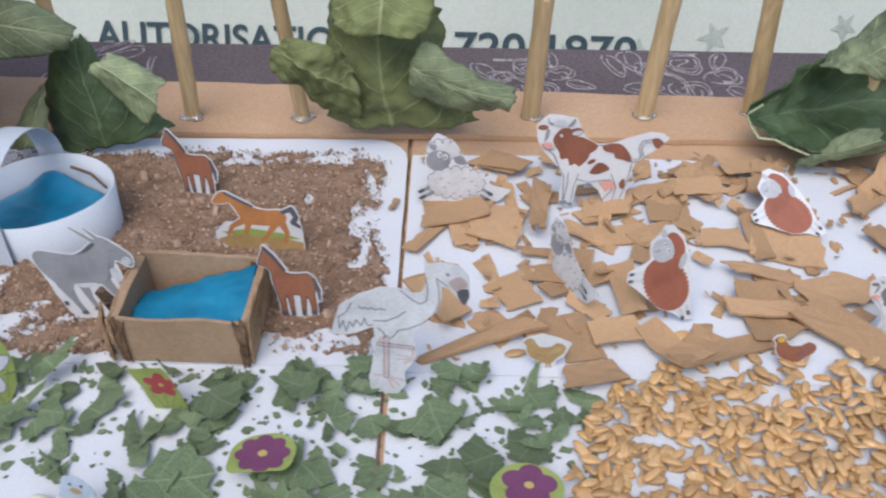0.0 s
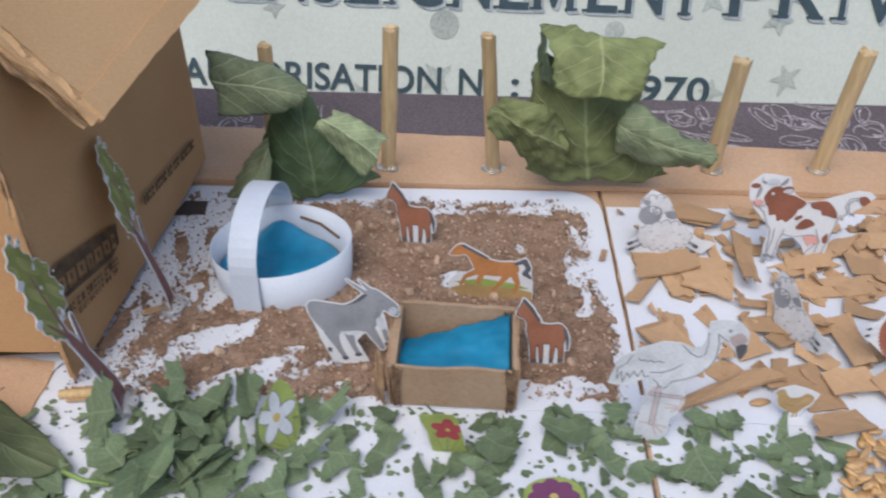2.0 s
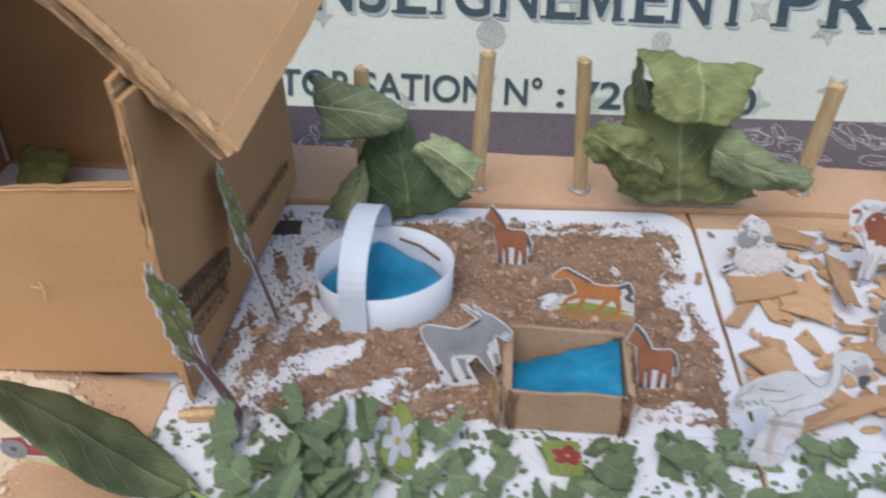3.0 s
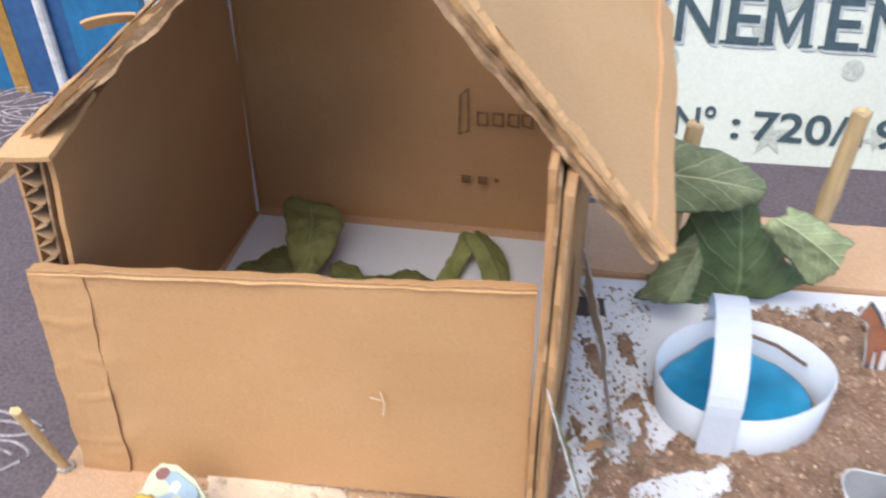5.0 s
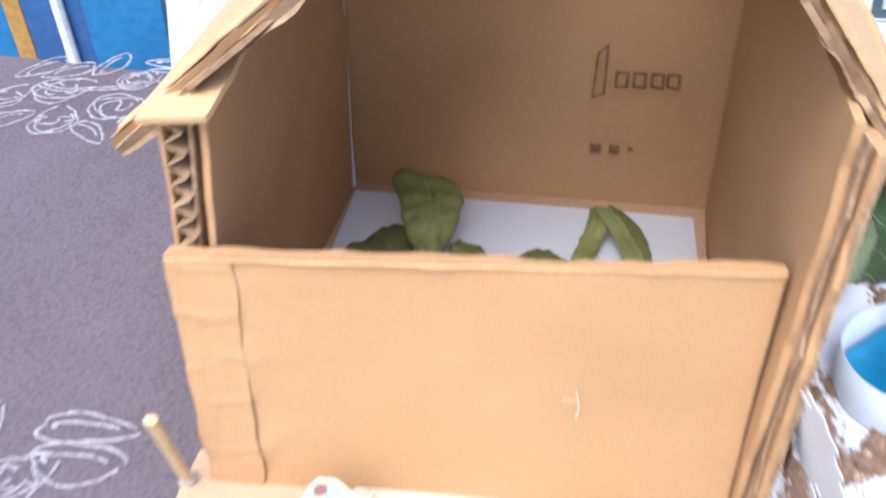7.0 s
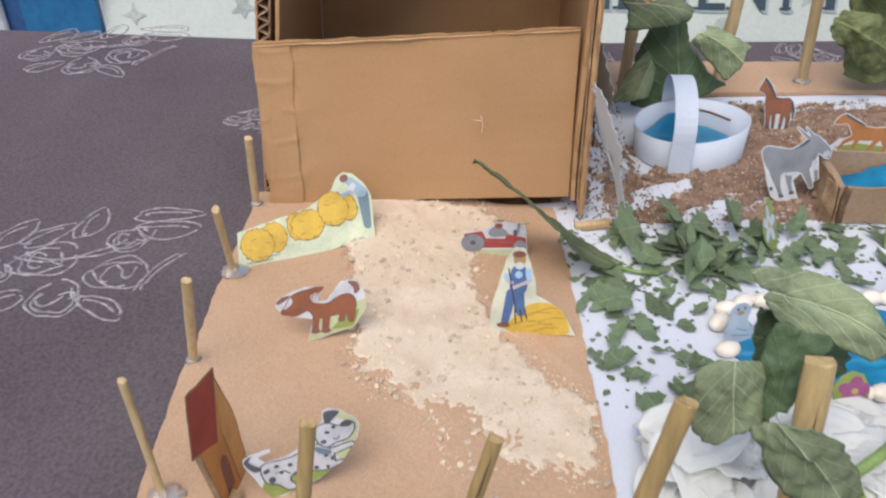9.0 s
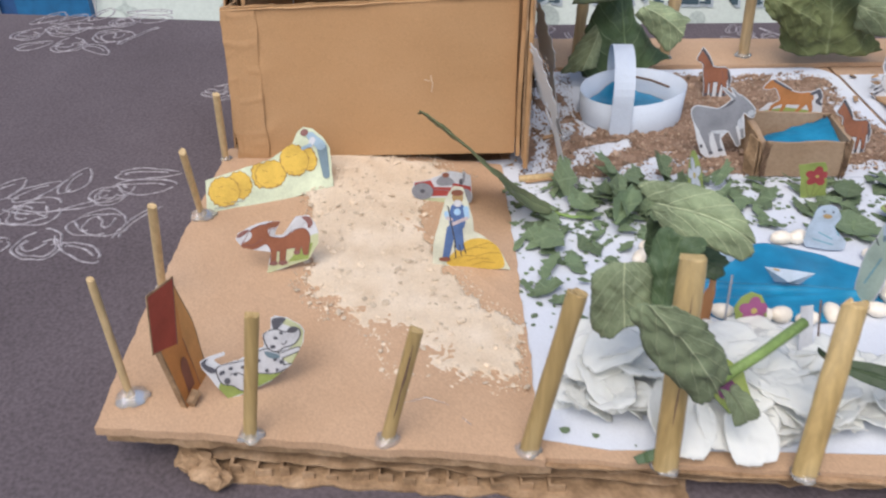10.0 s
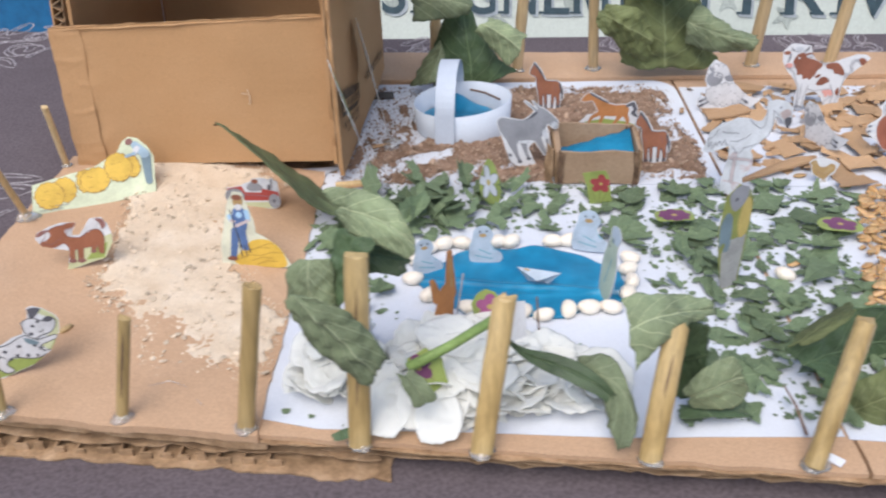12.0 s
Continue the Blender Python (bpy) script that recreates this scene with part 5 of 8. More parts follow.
# leaves wound round the front posts
blades("leaf_spray", "pale veined leaves wound round a front reed post", (-0.245, 0.004, 0.03), [
    ([[(-0.261, 0.050, 0.109), (-0.258, 0.046, 0.102), (-0.252, 0.040, 0.093)],
      [(-0.244, 0.046, 0.114), (-0.241, 0.034, 0.106), (-0.240, 0.032, 0.092)],
      [(-0.227, 0.036, 0.112), (-0.227, 0.026, 0.104), (-0.228, 0.026, 0.088)],
      [(-0.222, 0.028, 0.102), (-0.216, 0.024, 0.093), (-0.224, 0.026, 0.087)]], [LEAF_PALE, LEAF_PALE], 0.0016),
    ([[(-0.256, 0.046, 0.094), (-0.258, 0.046, 0.082), (-0.255, 0.040, 0.072)],
      [(-0.246, 0.050, 0.087), (-0.244, 0.046, 0.076), (-0.242, 0.036, 0.071)],
      [(-0.229, 0.046, 0.079), (-0.219, 0.036, 0.082), (-0.229, 0.034, 0.071)]], [LEAF_DARK, LEAF_DARK], 0.0014),
    ([[(-0.2735, -0.0040, 0.0864), (-0.2682, -0.0100, 0.0957), (-0.2592, -0.0120, 0.0933)],
      [(-0.2687, -0.0060, 0.0728), (-0.2615, -0.0200, 0.0916), (-0.2469, -0.0100, 0.0888)],
      [(-0.2555, -0.0080, 0.0589), (-0.2490, -0.0220, 0.0805), (-0.2374, -0.0060, 0.0761)],
      [(-0.2407, -0.0080, 0.0424), (-0.2371, -0.0140, 0.0537), (-0.2319, -0.0060, 0.0561)]], [LEAF_PALE, LEAF_PALE], 0.0026),
    ([[(-0.2578, 0.0300, 0.0828), (-0.2680, 0.0280, 0.0882), (-0.2773, 0.0340, 0.0773)],
      [(-0.2560, 0.0260, 0.0747), (-0.2704, 0.0160, 0.0824), (-0.2824, 0.0300, 0.0651)],
      [(-0.2579, 0.0220, 0.0626), (-0.2684, 0.0120, 0.0638), (-0.2745, 0.0260, 0.0492)]], [LEAF_PALE, LEAF_PALE], 0.0022),
    ([[(-0.2565, 0.0240, 0.0594), (-0.2530, 0.0200, 0.0663), (-0.2488, 0.0200, 0.0717)],
      [(-0.2632, 0.0300, 0.0764), (-0.2536, 0.0260, 0.0821), (-0.2445, 0.0220, 0.0891)],
      [(-0.2555, 0.0360, 0.0941), (-0.2466, 0.0300, 0.1007), (-0.2361, 0.0260, 0.0933)]], [LEAF_DARK, LEAF_DARK], 0.0016),
    ([[(-0.230, 0.004, 0.040), (-0.227, 0.004, 0.037), (-0.223, 0.006, 0.040)],
      [(-0.225, 0.000, 0.030), (-0.219, 0.000, 0.033), (-0.214, 0.004, 0.033)],
      [(-0.222, 0.000, 0.022), (-0.218, 0.000, 0.023), (-0.212, 0.002, 0.026)]], [LEAF_PALE, LEAF_PALE], 0.001),
    ([[(-0.262, -0.001, 0.006), (-0.258, 0.000, 0.008), (-0.251, 0.000, 0.011)],
      [(-0.260, -0.003, 0.004), (-0.257, -0.004, 0.005), (-0.251, -0.002, 0.006)]], [LEAF_DARK, LEAF_DARK], 0.0006)], group="leaf sprays")
blades("leaf_spray", "pale veined leaf hooked over a front reed post", (-0.11, 0.004, 0.03), [
    ([[(-0.129, 0.020, 0.069), (-0.129, 0.006, 0.063), (-0.123, 0.002, 0.041)],
      [(-0.117, 0.024, 0.071), (-0.118, 0.004, 0.071), (-0.116, 0.000, 0.059)],
      [(-0.104, 0.024, 0.070), (-0.105, 0.008, 0.070), (-0.106, 0.008, 0.060)],
      [(-0.092, 0.026, 0.063), (-0.078, 0.028, 0.055), (-0.093, 0.020, 0.055)]], [LEAF_PALE, LEAF_PALE], 0.0016),
    ([[(-0.106, 0.018, 0.055), (-0.104, 0.022, 0.029), (-0.101, 0.020, 0.009)],
      [(-0.095, 0.024, 0.054), (-0.090, 0.028, 0.024), (-0.090, 0.022, 0.005)],
      [(-0.089, 0.020, 0.052), (-0.087, 0.018, 0.040), (-0.091, 0.014, 0.018)]], [LEAF_DARK, LEAF_DARK], 0.0014),
    ([[(-0.098, 0.014, 0.019), (-0.097, 0.010, 0.017), (-0.093, 0.010, 0.010)],
      [(-0.092, 0.012, 0.036), (-0.088, 0.002, 0.030), (-0.082, 0.006, 0.012)],
      [(-0.078, 0.016, 0.038), (-0.069, 0.012, 0.031), (-0.068, 0.014, 0.011)]], [LEAF_PALE, LEAF_PALE], 0.0014),
    ([[(-0.145, 0.030, 0.026), (-0.145, 0.020, 0.024), (-0.137, 0.014, 0.019)],
      [(-0.132, 0.026, 0.035), (-0.132, 0.008, 0.035), (-0.133, 0.006, 0.023)],
      [(-0.123, 0.016, 0.033), (-0.119, -0.006, 0.035), (-0.135, 0.000, 0.012)],
      [(-0.124, -0.006, 0.025), (-0.121, -0.016, 0.023), (-0.133, -0.016, 0.008)]], [LEAF_PALE, LEAF_PALE], 0.0016),
    ([[(-0.178, 0.034, 0.034), (-0.178, 0.034, 0.031)],
      [(-0.168, 0.024, 0.030), (-0.170, 0.020, 0.025)],
      [(-0.154, 0.028, 0.036), (-0.153, 0.012, 0.029)],
      [(-0.138, 0.014, 0.033), (-0.138, 0.006, 0.025)],
      [(-0.131, 0.004, 0.025), (-0.132, 0.004, 0.017)]], [LEAF_DARK, LEAF_DARK], 0.0008),
    ([[(-0.098, 0.016, 0.005), (-0.089, 0.012, 0.012), (-0.079, 0.014, 0.008)],
      [(-0.099, 0.008, 0.007), (-0.088, 0.004, 0.011), (-0.064, 0.010, 0.006)]], [LEAF_DARK, LEAF_DARK], 0.001)], group="leaf sprays")
blades("leaf_spray", "dark cupped leaf leaning on a front reed post", (-0.01, 0.03, 0.02), [
    ([[(-0.045, 0.034, 0.028), (-0.036, 0.034, 0.018), (-0.020, 0.032, 0.001)],
      [(-0.031, 0.044, 0.035), (-0.015, 0.052, 0.010), (-0.007, 0.040, -0.006)],
      [(-0.014, 0.050, 0.041), (0.008, 0.066, 0.009), (0.012, 0.050, -0.016)],
      [(0.013, 0.050, 0.040), (0.032, 0.064, 0.010), (0.039, 0.050, -0.016)]], [LEAF_DARK, LEAF_DARK], 0.0025),
    ([[(-0.046, 0.034, 0.029), (-0.043, 0.030, 0.034), (-0.039, 0.028, 0.033)],
      [(-0.031, 0.044, 0.035), (-0.034, 0.030, 0.044), (-0.030, 0.028, 0.040)],
      [(-0.014, 0.050, 0.041), (-0.020, 0.034, 0.051), (-0.020, 0.030, 0.050)]], [MID_GREEN, MID_GREEN], 0.0012),
    ([[(-0.021, 0.024, 0.004), (-0.018, 0.014, 0.001), (-0.012, 0.012, -0.005)],
      [(-0.010, 0.022, 0.023), (-0.010, 0.006, 0.022), (-0.003, 0.006, 0.003)],
      [(0.006, 0.022, 0.032), (0.006, 0.006, 0.026), (0.014, 0.006, 0.006)]], [MID_GREEN, LEAF_PALE], 0.002)], group="leaf sprays")
# tall single leaf between the board and the leaf litter
blades("standing_leaf", "long dark green leaf propped up by its tip", (-0.29, 0.215, 0.002), [
    ([[(-0.3522, 0.195, 0.0730), (-0.3512, 0.196, 0.0715), (-0.3505, 0.197, 0.0700)],
      [(-0.3365, 0.183, 0.0700), (-0.337, 0.200, 0.0610), (-0.338, 0.217, 0.0520)],
      [(-0.3120, 0.173, 0.0520), (-0.314, 0.200, 0.0370), (-0.3155, 0.226, 0.0225)],
      [(-0.2990, 0.176, 0.0180), (-0.2970, 0.200, 0.0100), (-0.2950, 0.222, 0.0060)],
      [(-0.2780, 0.192, 0.0045), (-0.2740, 0.196, 0.0045), (-0.2700, 0.200, 0.0045)]], [LEAF_DULL, LEAF_DULL], 0.0008)],
    stem=([(-0.272, 0.196, 0.0035), (-0.262, 0.192, 0.003), (-0.250, 0.190, 0.003)], [0.0012, 0.0011, 0.0010], 8))
# two wilted sprigs on the house floor
sprig = blades("wilted_sprig", "wilted olive-green leaves on a curled stalk inside the house", (-0.37, 0.40, 0.0098), [
    ([[(-0.4120, 0.3691, 0.0212), (-0.4113, 0.3688, 0.0232), (-0.4106, 0.3733, 0.0212)],
      [(-0.4229, 0.3869, 0.0292), (-0.4093, 0.3797, 0.0372), (-0.3999, 0.3866, 0.0272)],
      [(-0.4313, 0.4072, 0.0352), (-0.4099, 0.3964, 0.0432), (-0.3904, 0.4002, 0.0312)],
      [(-0.4338, 0.4229, 0.0372), (-0.4187, 0.4221, 0.0412), (-0.4053, 0.4229, 0.0352)]], OO, 0.0026),
    ([[(-0.4117, 0.3766, 0.0152), (-0.4151, 0.3806, 0.0172), (-0.4227, 0.3978, 0.0192)],
      [(-0.4291, 0.3672, 0.0132), (-0.4280, 0.3774, 0.0252), (-0.4311, 0.4089, 0.0212)],
      [(-0.4535, 0.3869, 0.0132), (-0.4533, 0.3886, 0.0142), (-0.4517, 0.3901, 0.0152)]], OO, 0.0022),
    ([[(-0.4052, 0.3809, 0.0142), (-0.4059, 0.3722, 0.0172), (-0.4092, 0.3701, 0.0132)],
      [(-0.4216, 0.3754, 0.0152), (-0.4153, 0.3517, 0.0252), (-0.4133, 0.3528, 0.0142)],
      [(-0.4494, 0.3594, 0.0132), (-0.4492, 0.3588, 0.0132), (-0.4473, 0.3578, 0.0132)]], OO, 0.0022),
    ([[(-0.4037, 0.3888, 0.0152), (-0.4014, 0.3878, 0.0212), (-0.3995, 0.3977, 0.0172)],
      [(-0.3927, 0.3807, 0.0132), (-0.3883, 0.3772, 0.0252), (-0.3877, 0.3952, 0.0172)],
      [(-0.3845, 0.3817, 0.0132), (-0.3829, 0.3805, 0.0172), (-0.3838, 0.3868, 0.0152)]], OO, 0.0018),
    ([[(-0.3850, 0.3854, 0.0152), (-0.3820, 0.3741, 0.0212), (-0.3808, 0.3780, 0.0142)],
      [(-0.3689, 0.3936, 0.0192), (-0.3662, 0.3662, 0.0312), (-0.3662, 0.3667, 0.0152)],
      [(-0.3539, 0.3920, 0.0192), (-0.3526, 0.3668, 0.0292), (-0.3549, 0.3609, 0.0152)],
      [(-0.3406, 0.3828, 0.0172), (-0.3429, 0.3712, 0.0212), (-0.3458, 0.3691, 0.0152)]], OO, 0.0026),
    ([[(-0.349, 0.377, 0.012), (-0.343, 0.378, 0.017), (-0.337, 0.387, 0.012)],
      [(-0.342, 0.404, 0.018), (-0.339, 0.399, 0.024), (-0.334, 0.398, 0.018)],
      [(-0.338, 0.420, 0.024), (-0.333, 0.418, 0.028), (-0.326, 0.416, 0.024)]], OO, 0.0014),
    ([[(-0.335, 0.415, 0.024), (-0.331, 0.418, 0.029), (-0.324, 0.421, 0.024)],
      [(-0.323, 0.397, 0.018), (-0.317, 0.400, 0.025), (-0.314, 0.418, 0.018)],
      [(-0.317, 0.387, 0.014), (-0.309, 0.386, 0.019), (-0.302, 0.395, 0.013)],
      [(-0.321, 0.380, 0.011), (-0.318, 0.382, 0.012), (-0.316, 0.385, 0.011)]], OO, 0.0014)],
    stem=([(-0.4080, 0.3864, 0.0125), (-0.3881, 0.3734, 0.0125), (-0.3732, 0.3642, 0.0125), (-0.3617, 0.3602, 0.0125), (-0.3442, 0.3594, 0.0125), (-0.3270, 0.3615, 0.0125), (-0.3168, 0.3601, 0.0125)], [0.0020, 0.0024, 0.0024, 0.0026, 0.0022, 0.0020, 0.0028], 10))
part("stalk", tube([(-0.3193, 0.3827, 0.0125), (-0.3238, 0.3724, 0.0125), (-0.3303, 0.3622, 0.0125)], 0.0016, 8), STEM, sprig, world=True, smooth=True)

sprig.matrix_basis = sprig.matrix_basis @ pose(0, -0.0062, 0.0048)


# ---- paper figures: plain flat shapes ----
def legs(*xs, top=18, w=2.2, foot=1.5):
    return U(*[C(x, top, x + d, 1.6, w, foot) for x, d in xs])


def drawn(ox, oy, sx, sy):
    """Shape makers for a drawing in its own units, y down, set on its foot (ox, oy) at sx and sy millimetres a unit."""
    q = lambda x, y: ((x - ox) * sx, (oy - y) * sy)
    k = math.sqrt(sx * sy)
    smooth = lambda *p: S([q(*a) for a in p])
    poly = lambda *p: P(*[q(*a) for a in p])
    oval = lambda x, y, rx, ry, rot=0: E(*q(x, y), rx * sx, ry * sy, -rot)
    limb = lambda x1, y1, x2, y2, r1, r2=None: C(*q(x1, y1), *q(x2, y2), r1 * k, (r1 if r2 is None else r2) * k)
    pen = lambda w, *p: U(*[C(*q(*a), *q(*b), w) for a, b in zip(p, p[1:])])
    return smooth, poly, oval, limb, pen


P_LINE = surface("print_grey_line", (0.20, 0.20, 0.225), rough=0.55, bump=0, blot=60, speck=0.08)
P_MIDGREY = surface("print_mid_grey", (0.40, 0.415, 0.44), rough=0.55, bump=0, blot=60, speck=0.06)
P_SHADE = surface("print_pale_shade", (0.50, 0.525, 0.56), rough=0.55, bump=0, blot=60, speck=0.06)
P_LIME = surface("print_lime", (0.275, 0.335, 0.095), rough=0.55, bump=0, blot=60, speck=0.06)
P_STRAW = surface("print_pale_straw", (0.50, 0.52, 0.31), rough=0.55, bump=0, blot=60, speck=0.06)
SOILZ, SCRAPZ = 0.0035, 0.0025
HORSE = ((-.5, .76), (-.47, .85), (-.42, .92), (-.38, 1.0), (-.33, .94), (-.25, .86), (-.12, .70), (-.02, .62), (.15, .60), (.33, .60), (.43, .52), (.46, .42), (.42, .30), (.43, .18), (.42, .0), (.34, .0), (.33, .16), (.27, .27), (.10, .30), (-.08, .29), (-.10, .15), (-.09, .0), (-.19, .0), (-.20, .16), (-.24, .34), (-.29, .50), (-.31, .66), (-.40, .72))


def horse(at, w, h, rz, label):
    d = U(S(HORSE, w, h), C(-w * .02, h * .32, w * .01, 1, w * .05, w * .032), C(w * .22, h * .32, w * .20, 1, w * .055, w * .032))
    tail = U(C(w * .42, h * .52, w * .49, h * .36, w * .03, w * .04), C(w * .49, h * .36, w * .50, h * .20, w * .04, w * .02))
    mane = U(C(-w * .36, h * .96, -w * .22, h * .84, w * .035), C(-w * .22, h * .84, -w * .06, h * .66, w * .035, w * .02))
    hoof = U(*[C(w * x, 0.4, w * x, h * .05, w * .036) for x in (-.14, .38, .01, .20)])
    marks = U(C(-w * .24, h * .50, -w * .14, h * .40, 0.22), C(w * .24, h * .52, w * .32, h * .36, 0.22), C(-w * .40, h * .80, -w * .36, h * .74, 0.2), E(-w * .405, h * .885, 0.5, 0.5))
    return cutout("horse_cutout", label, at, [(d, P_BROWN), (tail, P_DARK), (mane, P_DARK), (hoof, P_DARK), (marks, P_BARK, 0.3)], rz, margin=0.6, extra=P((-w * .20, -1), (w * .45, -1), (w * .48, h * .4), (w * .2, h * .5), (-w * .2, h * .4)))


horse((-0.134, 0.361, SOILZ), 26, 37, -4, "brown horse-shaped paper cut-out with a dark mane on the soil")
horse((-0.0665, 0.266, SOILZ), 25, 38, 4, "brown horse-shaped paper cut-out leaning on the cardboard trough")
w, h = 43, 31
d = U(S(((-.50, .80), (-.42, .96), (-.36, 1.0), (-.28, .96), (-.15, .82), (-.03, .74), (.12, .70), (.27, .71), (.34, .60), (.30, .46), (.15, .42), (-.05, .42), (-.17, .46), (-.22, .62), (-.30, .80), (-.40, .78)), w, h),
      C(.27 * w, .5 * h, .33 * w, .30 * h, 2.2, 1.3), C(.33 * w, .30 * h, .30 * w, .10 * h, 1.3, 0.9), C(.22 * w, .5 * h, .12 * w, .28 * h, 2.2, 1.2), C(.12 * w, .28 * h, .04 * w, .14 * h, 1.2, 0.9),
      C(-.15 * w, .5 * h, -.30 * w, .38 * h, 1.9, 1.2), C(-.30 * w, .38 * h, -.36 * w, .22 * h, 1.2, 0.8), C(-.10 * w, .48 * h, -.15 * w, .26 * h, 1.8, 1.1))
cutout("horse_cutout", "running horse-shaped paper cut-out with a grassy strip on the soil", (-0.090, 0.3145, SOILZ),
       [(P((-21, 4), (-10, 8), (8, 7), (22, 4), (22, -1), (-16, -1)), P_BUFF), (P((-19, 8), (-4, 11), (12, 9), (21, 6), (14, 5.6), (-12, 6.6)), P_LIME), (d, P_ORANGE), (U(C(.30 * w, .68 * h, .40 * w, .74 * h, 1.1, 1.4), C(.40 * w, .74 * h, .45 * w, .60 * h, 1.5, 1.3), C(.45 * w, .60 * h, .41 * w, .50 * h, 1.3, 1.5), C(.41 * w, .50 * h, .48 * w, .42 * h, 1.5, 0.8)), P_DARK), (U(C(-.34 * w, .98 * h, -.16 * w, .84 * h, 0.8), C(-.16 * w, .84 * h, -.04 * w, .76 * h, 0.8, .5)), P_DARK)],
       -4, ink=False, margin=0.5, extra=P((-20, -1), (22, -1), (22, 10), (20, 23), (4, 16), (-16, 14), (-22, 8)))

# donkey
s, p, o, li, pen = drawn(400, 515, 0.0817, 0.100)
d = U(s((170, 190), (182, 162), (215, 152), (300, 166), (390, 176), (470, 145), (520, 98), (560, 95), (620, 135), (682, 190), (680, 244), (645, 236), (597, 212), (570, 280), (525, 325), (440, 338), (345, 342), (300, 372), (255, 330), (190, 250)),
      li(290, 330, 335, 430, 34, 15), li(335, 430, 365, 484, 15, 13), li(395, 340, 415, 410, 26, 14), li(415, 410, 440, 462, 14, 12), li(515, 315, 585, 430, 28, 13), li(505, 112, 402, 40, 11, 3), li(530, 100, 470, 42, 11, 3))
cutout("donkey_cutout", "grey donkey-shaped paper cut-out beside the cardboard trough", (-0.157, 0.264, SOILZ),
       [(d, P_GREY), (li(575, 270, 615, 375, 22, 12), P_SHADE), (li(600, 330, 612, 380, 12, 11), P_GREY), (s((378, 180), (430, 160), (488, 120), (512, 126), (460, 162)), P_DARK), (o(654, 216, 26, 22), P_SHADE), (s((340, 332), (400, 326), (462, 326), (478, 344), (400, 350)), P_PALE), (s((272, 420), (290, 425), (288, 448), (266, 436)), P_DARK),
        (U(o(366, 486, 20, 11), o(442, 466, 22, 11)), P_DARK), (U(pen(0.2, (565, 215), (545, 290), (520, 320)), pen(0.2, (340, 345), (325, 390)), pen(0.25, (580, 160), (606, 158)), pen(0.2, (640, 200), (655, 205))), P_LINE, 0.3)],
       3, margin=0.55, ink=False, extra=U(p((182, 240), (300, 370), (345, 345), (480, 345), (440, 385), (505, 512), (440, 522), (345, 524), (286, 490), (240, 390)), p((520, 320), (600, 225), (636, 376), (600, 400), (585, 440), (560, 420))))


def cow(label, at, k, coat, line, rz):
    """A cow seen from its side, k times the size of the larger one."""
    s, p, o, li, pen = drawn(430, 515, 0.0895 * k, 0.109 * k)
    card = p((85, 105), (150, 50), (300, 65), (350, 155), (420, 190), (490, 185), (690, 125), (760, 132), (800, 155), (740, 205), (640, 275), (608, 330), (600, 470), (565, 520), (515, 520), (485, 490), (450, 420), (395, 386), (330, 395), (318, 490), (295, 520), (240, 500), (236, 440), (246, 360), (220, 310), (130, 225), (100, 180))
    lines = U(pen(0.2 * k, (160, 222), (196, 250), (225, 310), (252, 345), (258, 470)), pen(0.2 * k, (276, 330), (276, 400), (262, 470)), pen(0.2 * k, (332, 335), (312, 400), (302, 485)), pen(0.2 * k, (322, 362), (390, 378), (460, 366), (512, 364)), pen(0.2 * k, (508, 330), (545, 400), (524, 490)),
              pen(0.2 * k, (614, 268), (606, 330), (590, 400), (560, 490)), pen(0.2 * k, (525, 415), (500, 440), (472, 470)), pen(0.2 * k, (420, 192), (460, 190)), pen(0.2 * k, (120, 190), (150, 222), (190, 215), (200, 190)), pen(0.2 * k, (608, 266), (660, 268), (676, 245), (655, 205), (668, 175), (708, 170)), pen(0.2 * k, (614, 256), (645, 256), (660, 240), (640, 205), (655, 165), (706, 158)))
    return cutout("cow_cutout", label, at,
                  [(s((205, 130), (240, 115), (275, 122), (292, 152), (345, 160), (420, 195), (405, 225), (386, 235), (376, 262), (335, 302), (310, 290), (280, 298), (265, 265), (230, 268), (215, 230), (190, 200), (180, 170)), coat), (s((146, 120), (162, 130), (155, 162), (135, 186), (136, 150)), line), (o(122, 115, 28, 13), coat),
                   (o(300, 134, 40, 20, -14), coat), (o(306, 137, 28, 11, -14), P_SHADE), (s((450, 195), (520, 182), (565, 200), (605, 245), (605, 272), (560, 262), (522, 255), (510, 232), (462, 222)), coat), (s((375, 276), (410, 260), (416, 275), (385, 290)), coat), (s((395, 322), (430, 282), (470, 285), (498, 310), (470, 325), (440, 337), (400, 336)), coat),
                   (s((560, 378), (584, 356), (590, 400), (570, 408)), coat), (s((704, 160), (742, 154), (776, 186), (735, 202)), coat), (s((450, 377), (520, 370), (545, 400), (522, 416), (506, 405), (490, 426), (470, 402)), P_PINK), (o(150, 201, 32, 17), P_PINK), (s((146, 58), (156, 84), (186, 94), (160, 101), (148, 86)), line), (s((290, 64), (286, 96), (250, 112), (262, 92)), line),
                   (o(212, 90, 35, 17), P_SHADE), (U(o(262, 486, 22, 12), o(298, 494, 16, 9), o(470, 474, 14, 9), o(538, 500, 22, 11)), line), (U(o(222, 150, 9, 8), o(160, 140, 5, 6)), P_LIGHT), (lines, P_LINE, 0.3)],
                  rz, -6, ink=False, card=card)


cow("white cow-shaped paper cut-out with brown patches on the scraps", (0.0790, 0.3505, SCRAPZ), 1.05, P_COW, P_GREY, -2)
cow("white cow-shaped paper cut-out with charcoal patches on the scraps", (0.2025, 0.2545, SCRAPZ), 0.66, P_CHAR, P_GREY, -4)


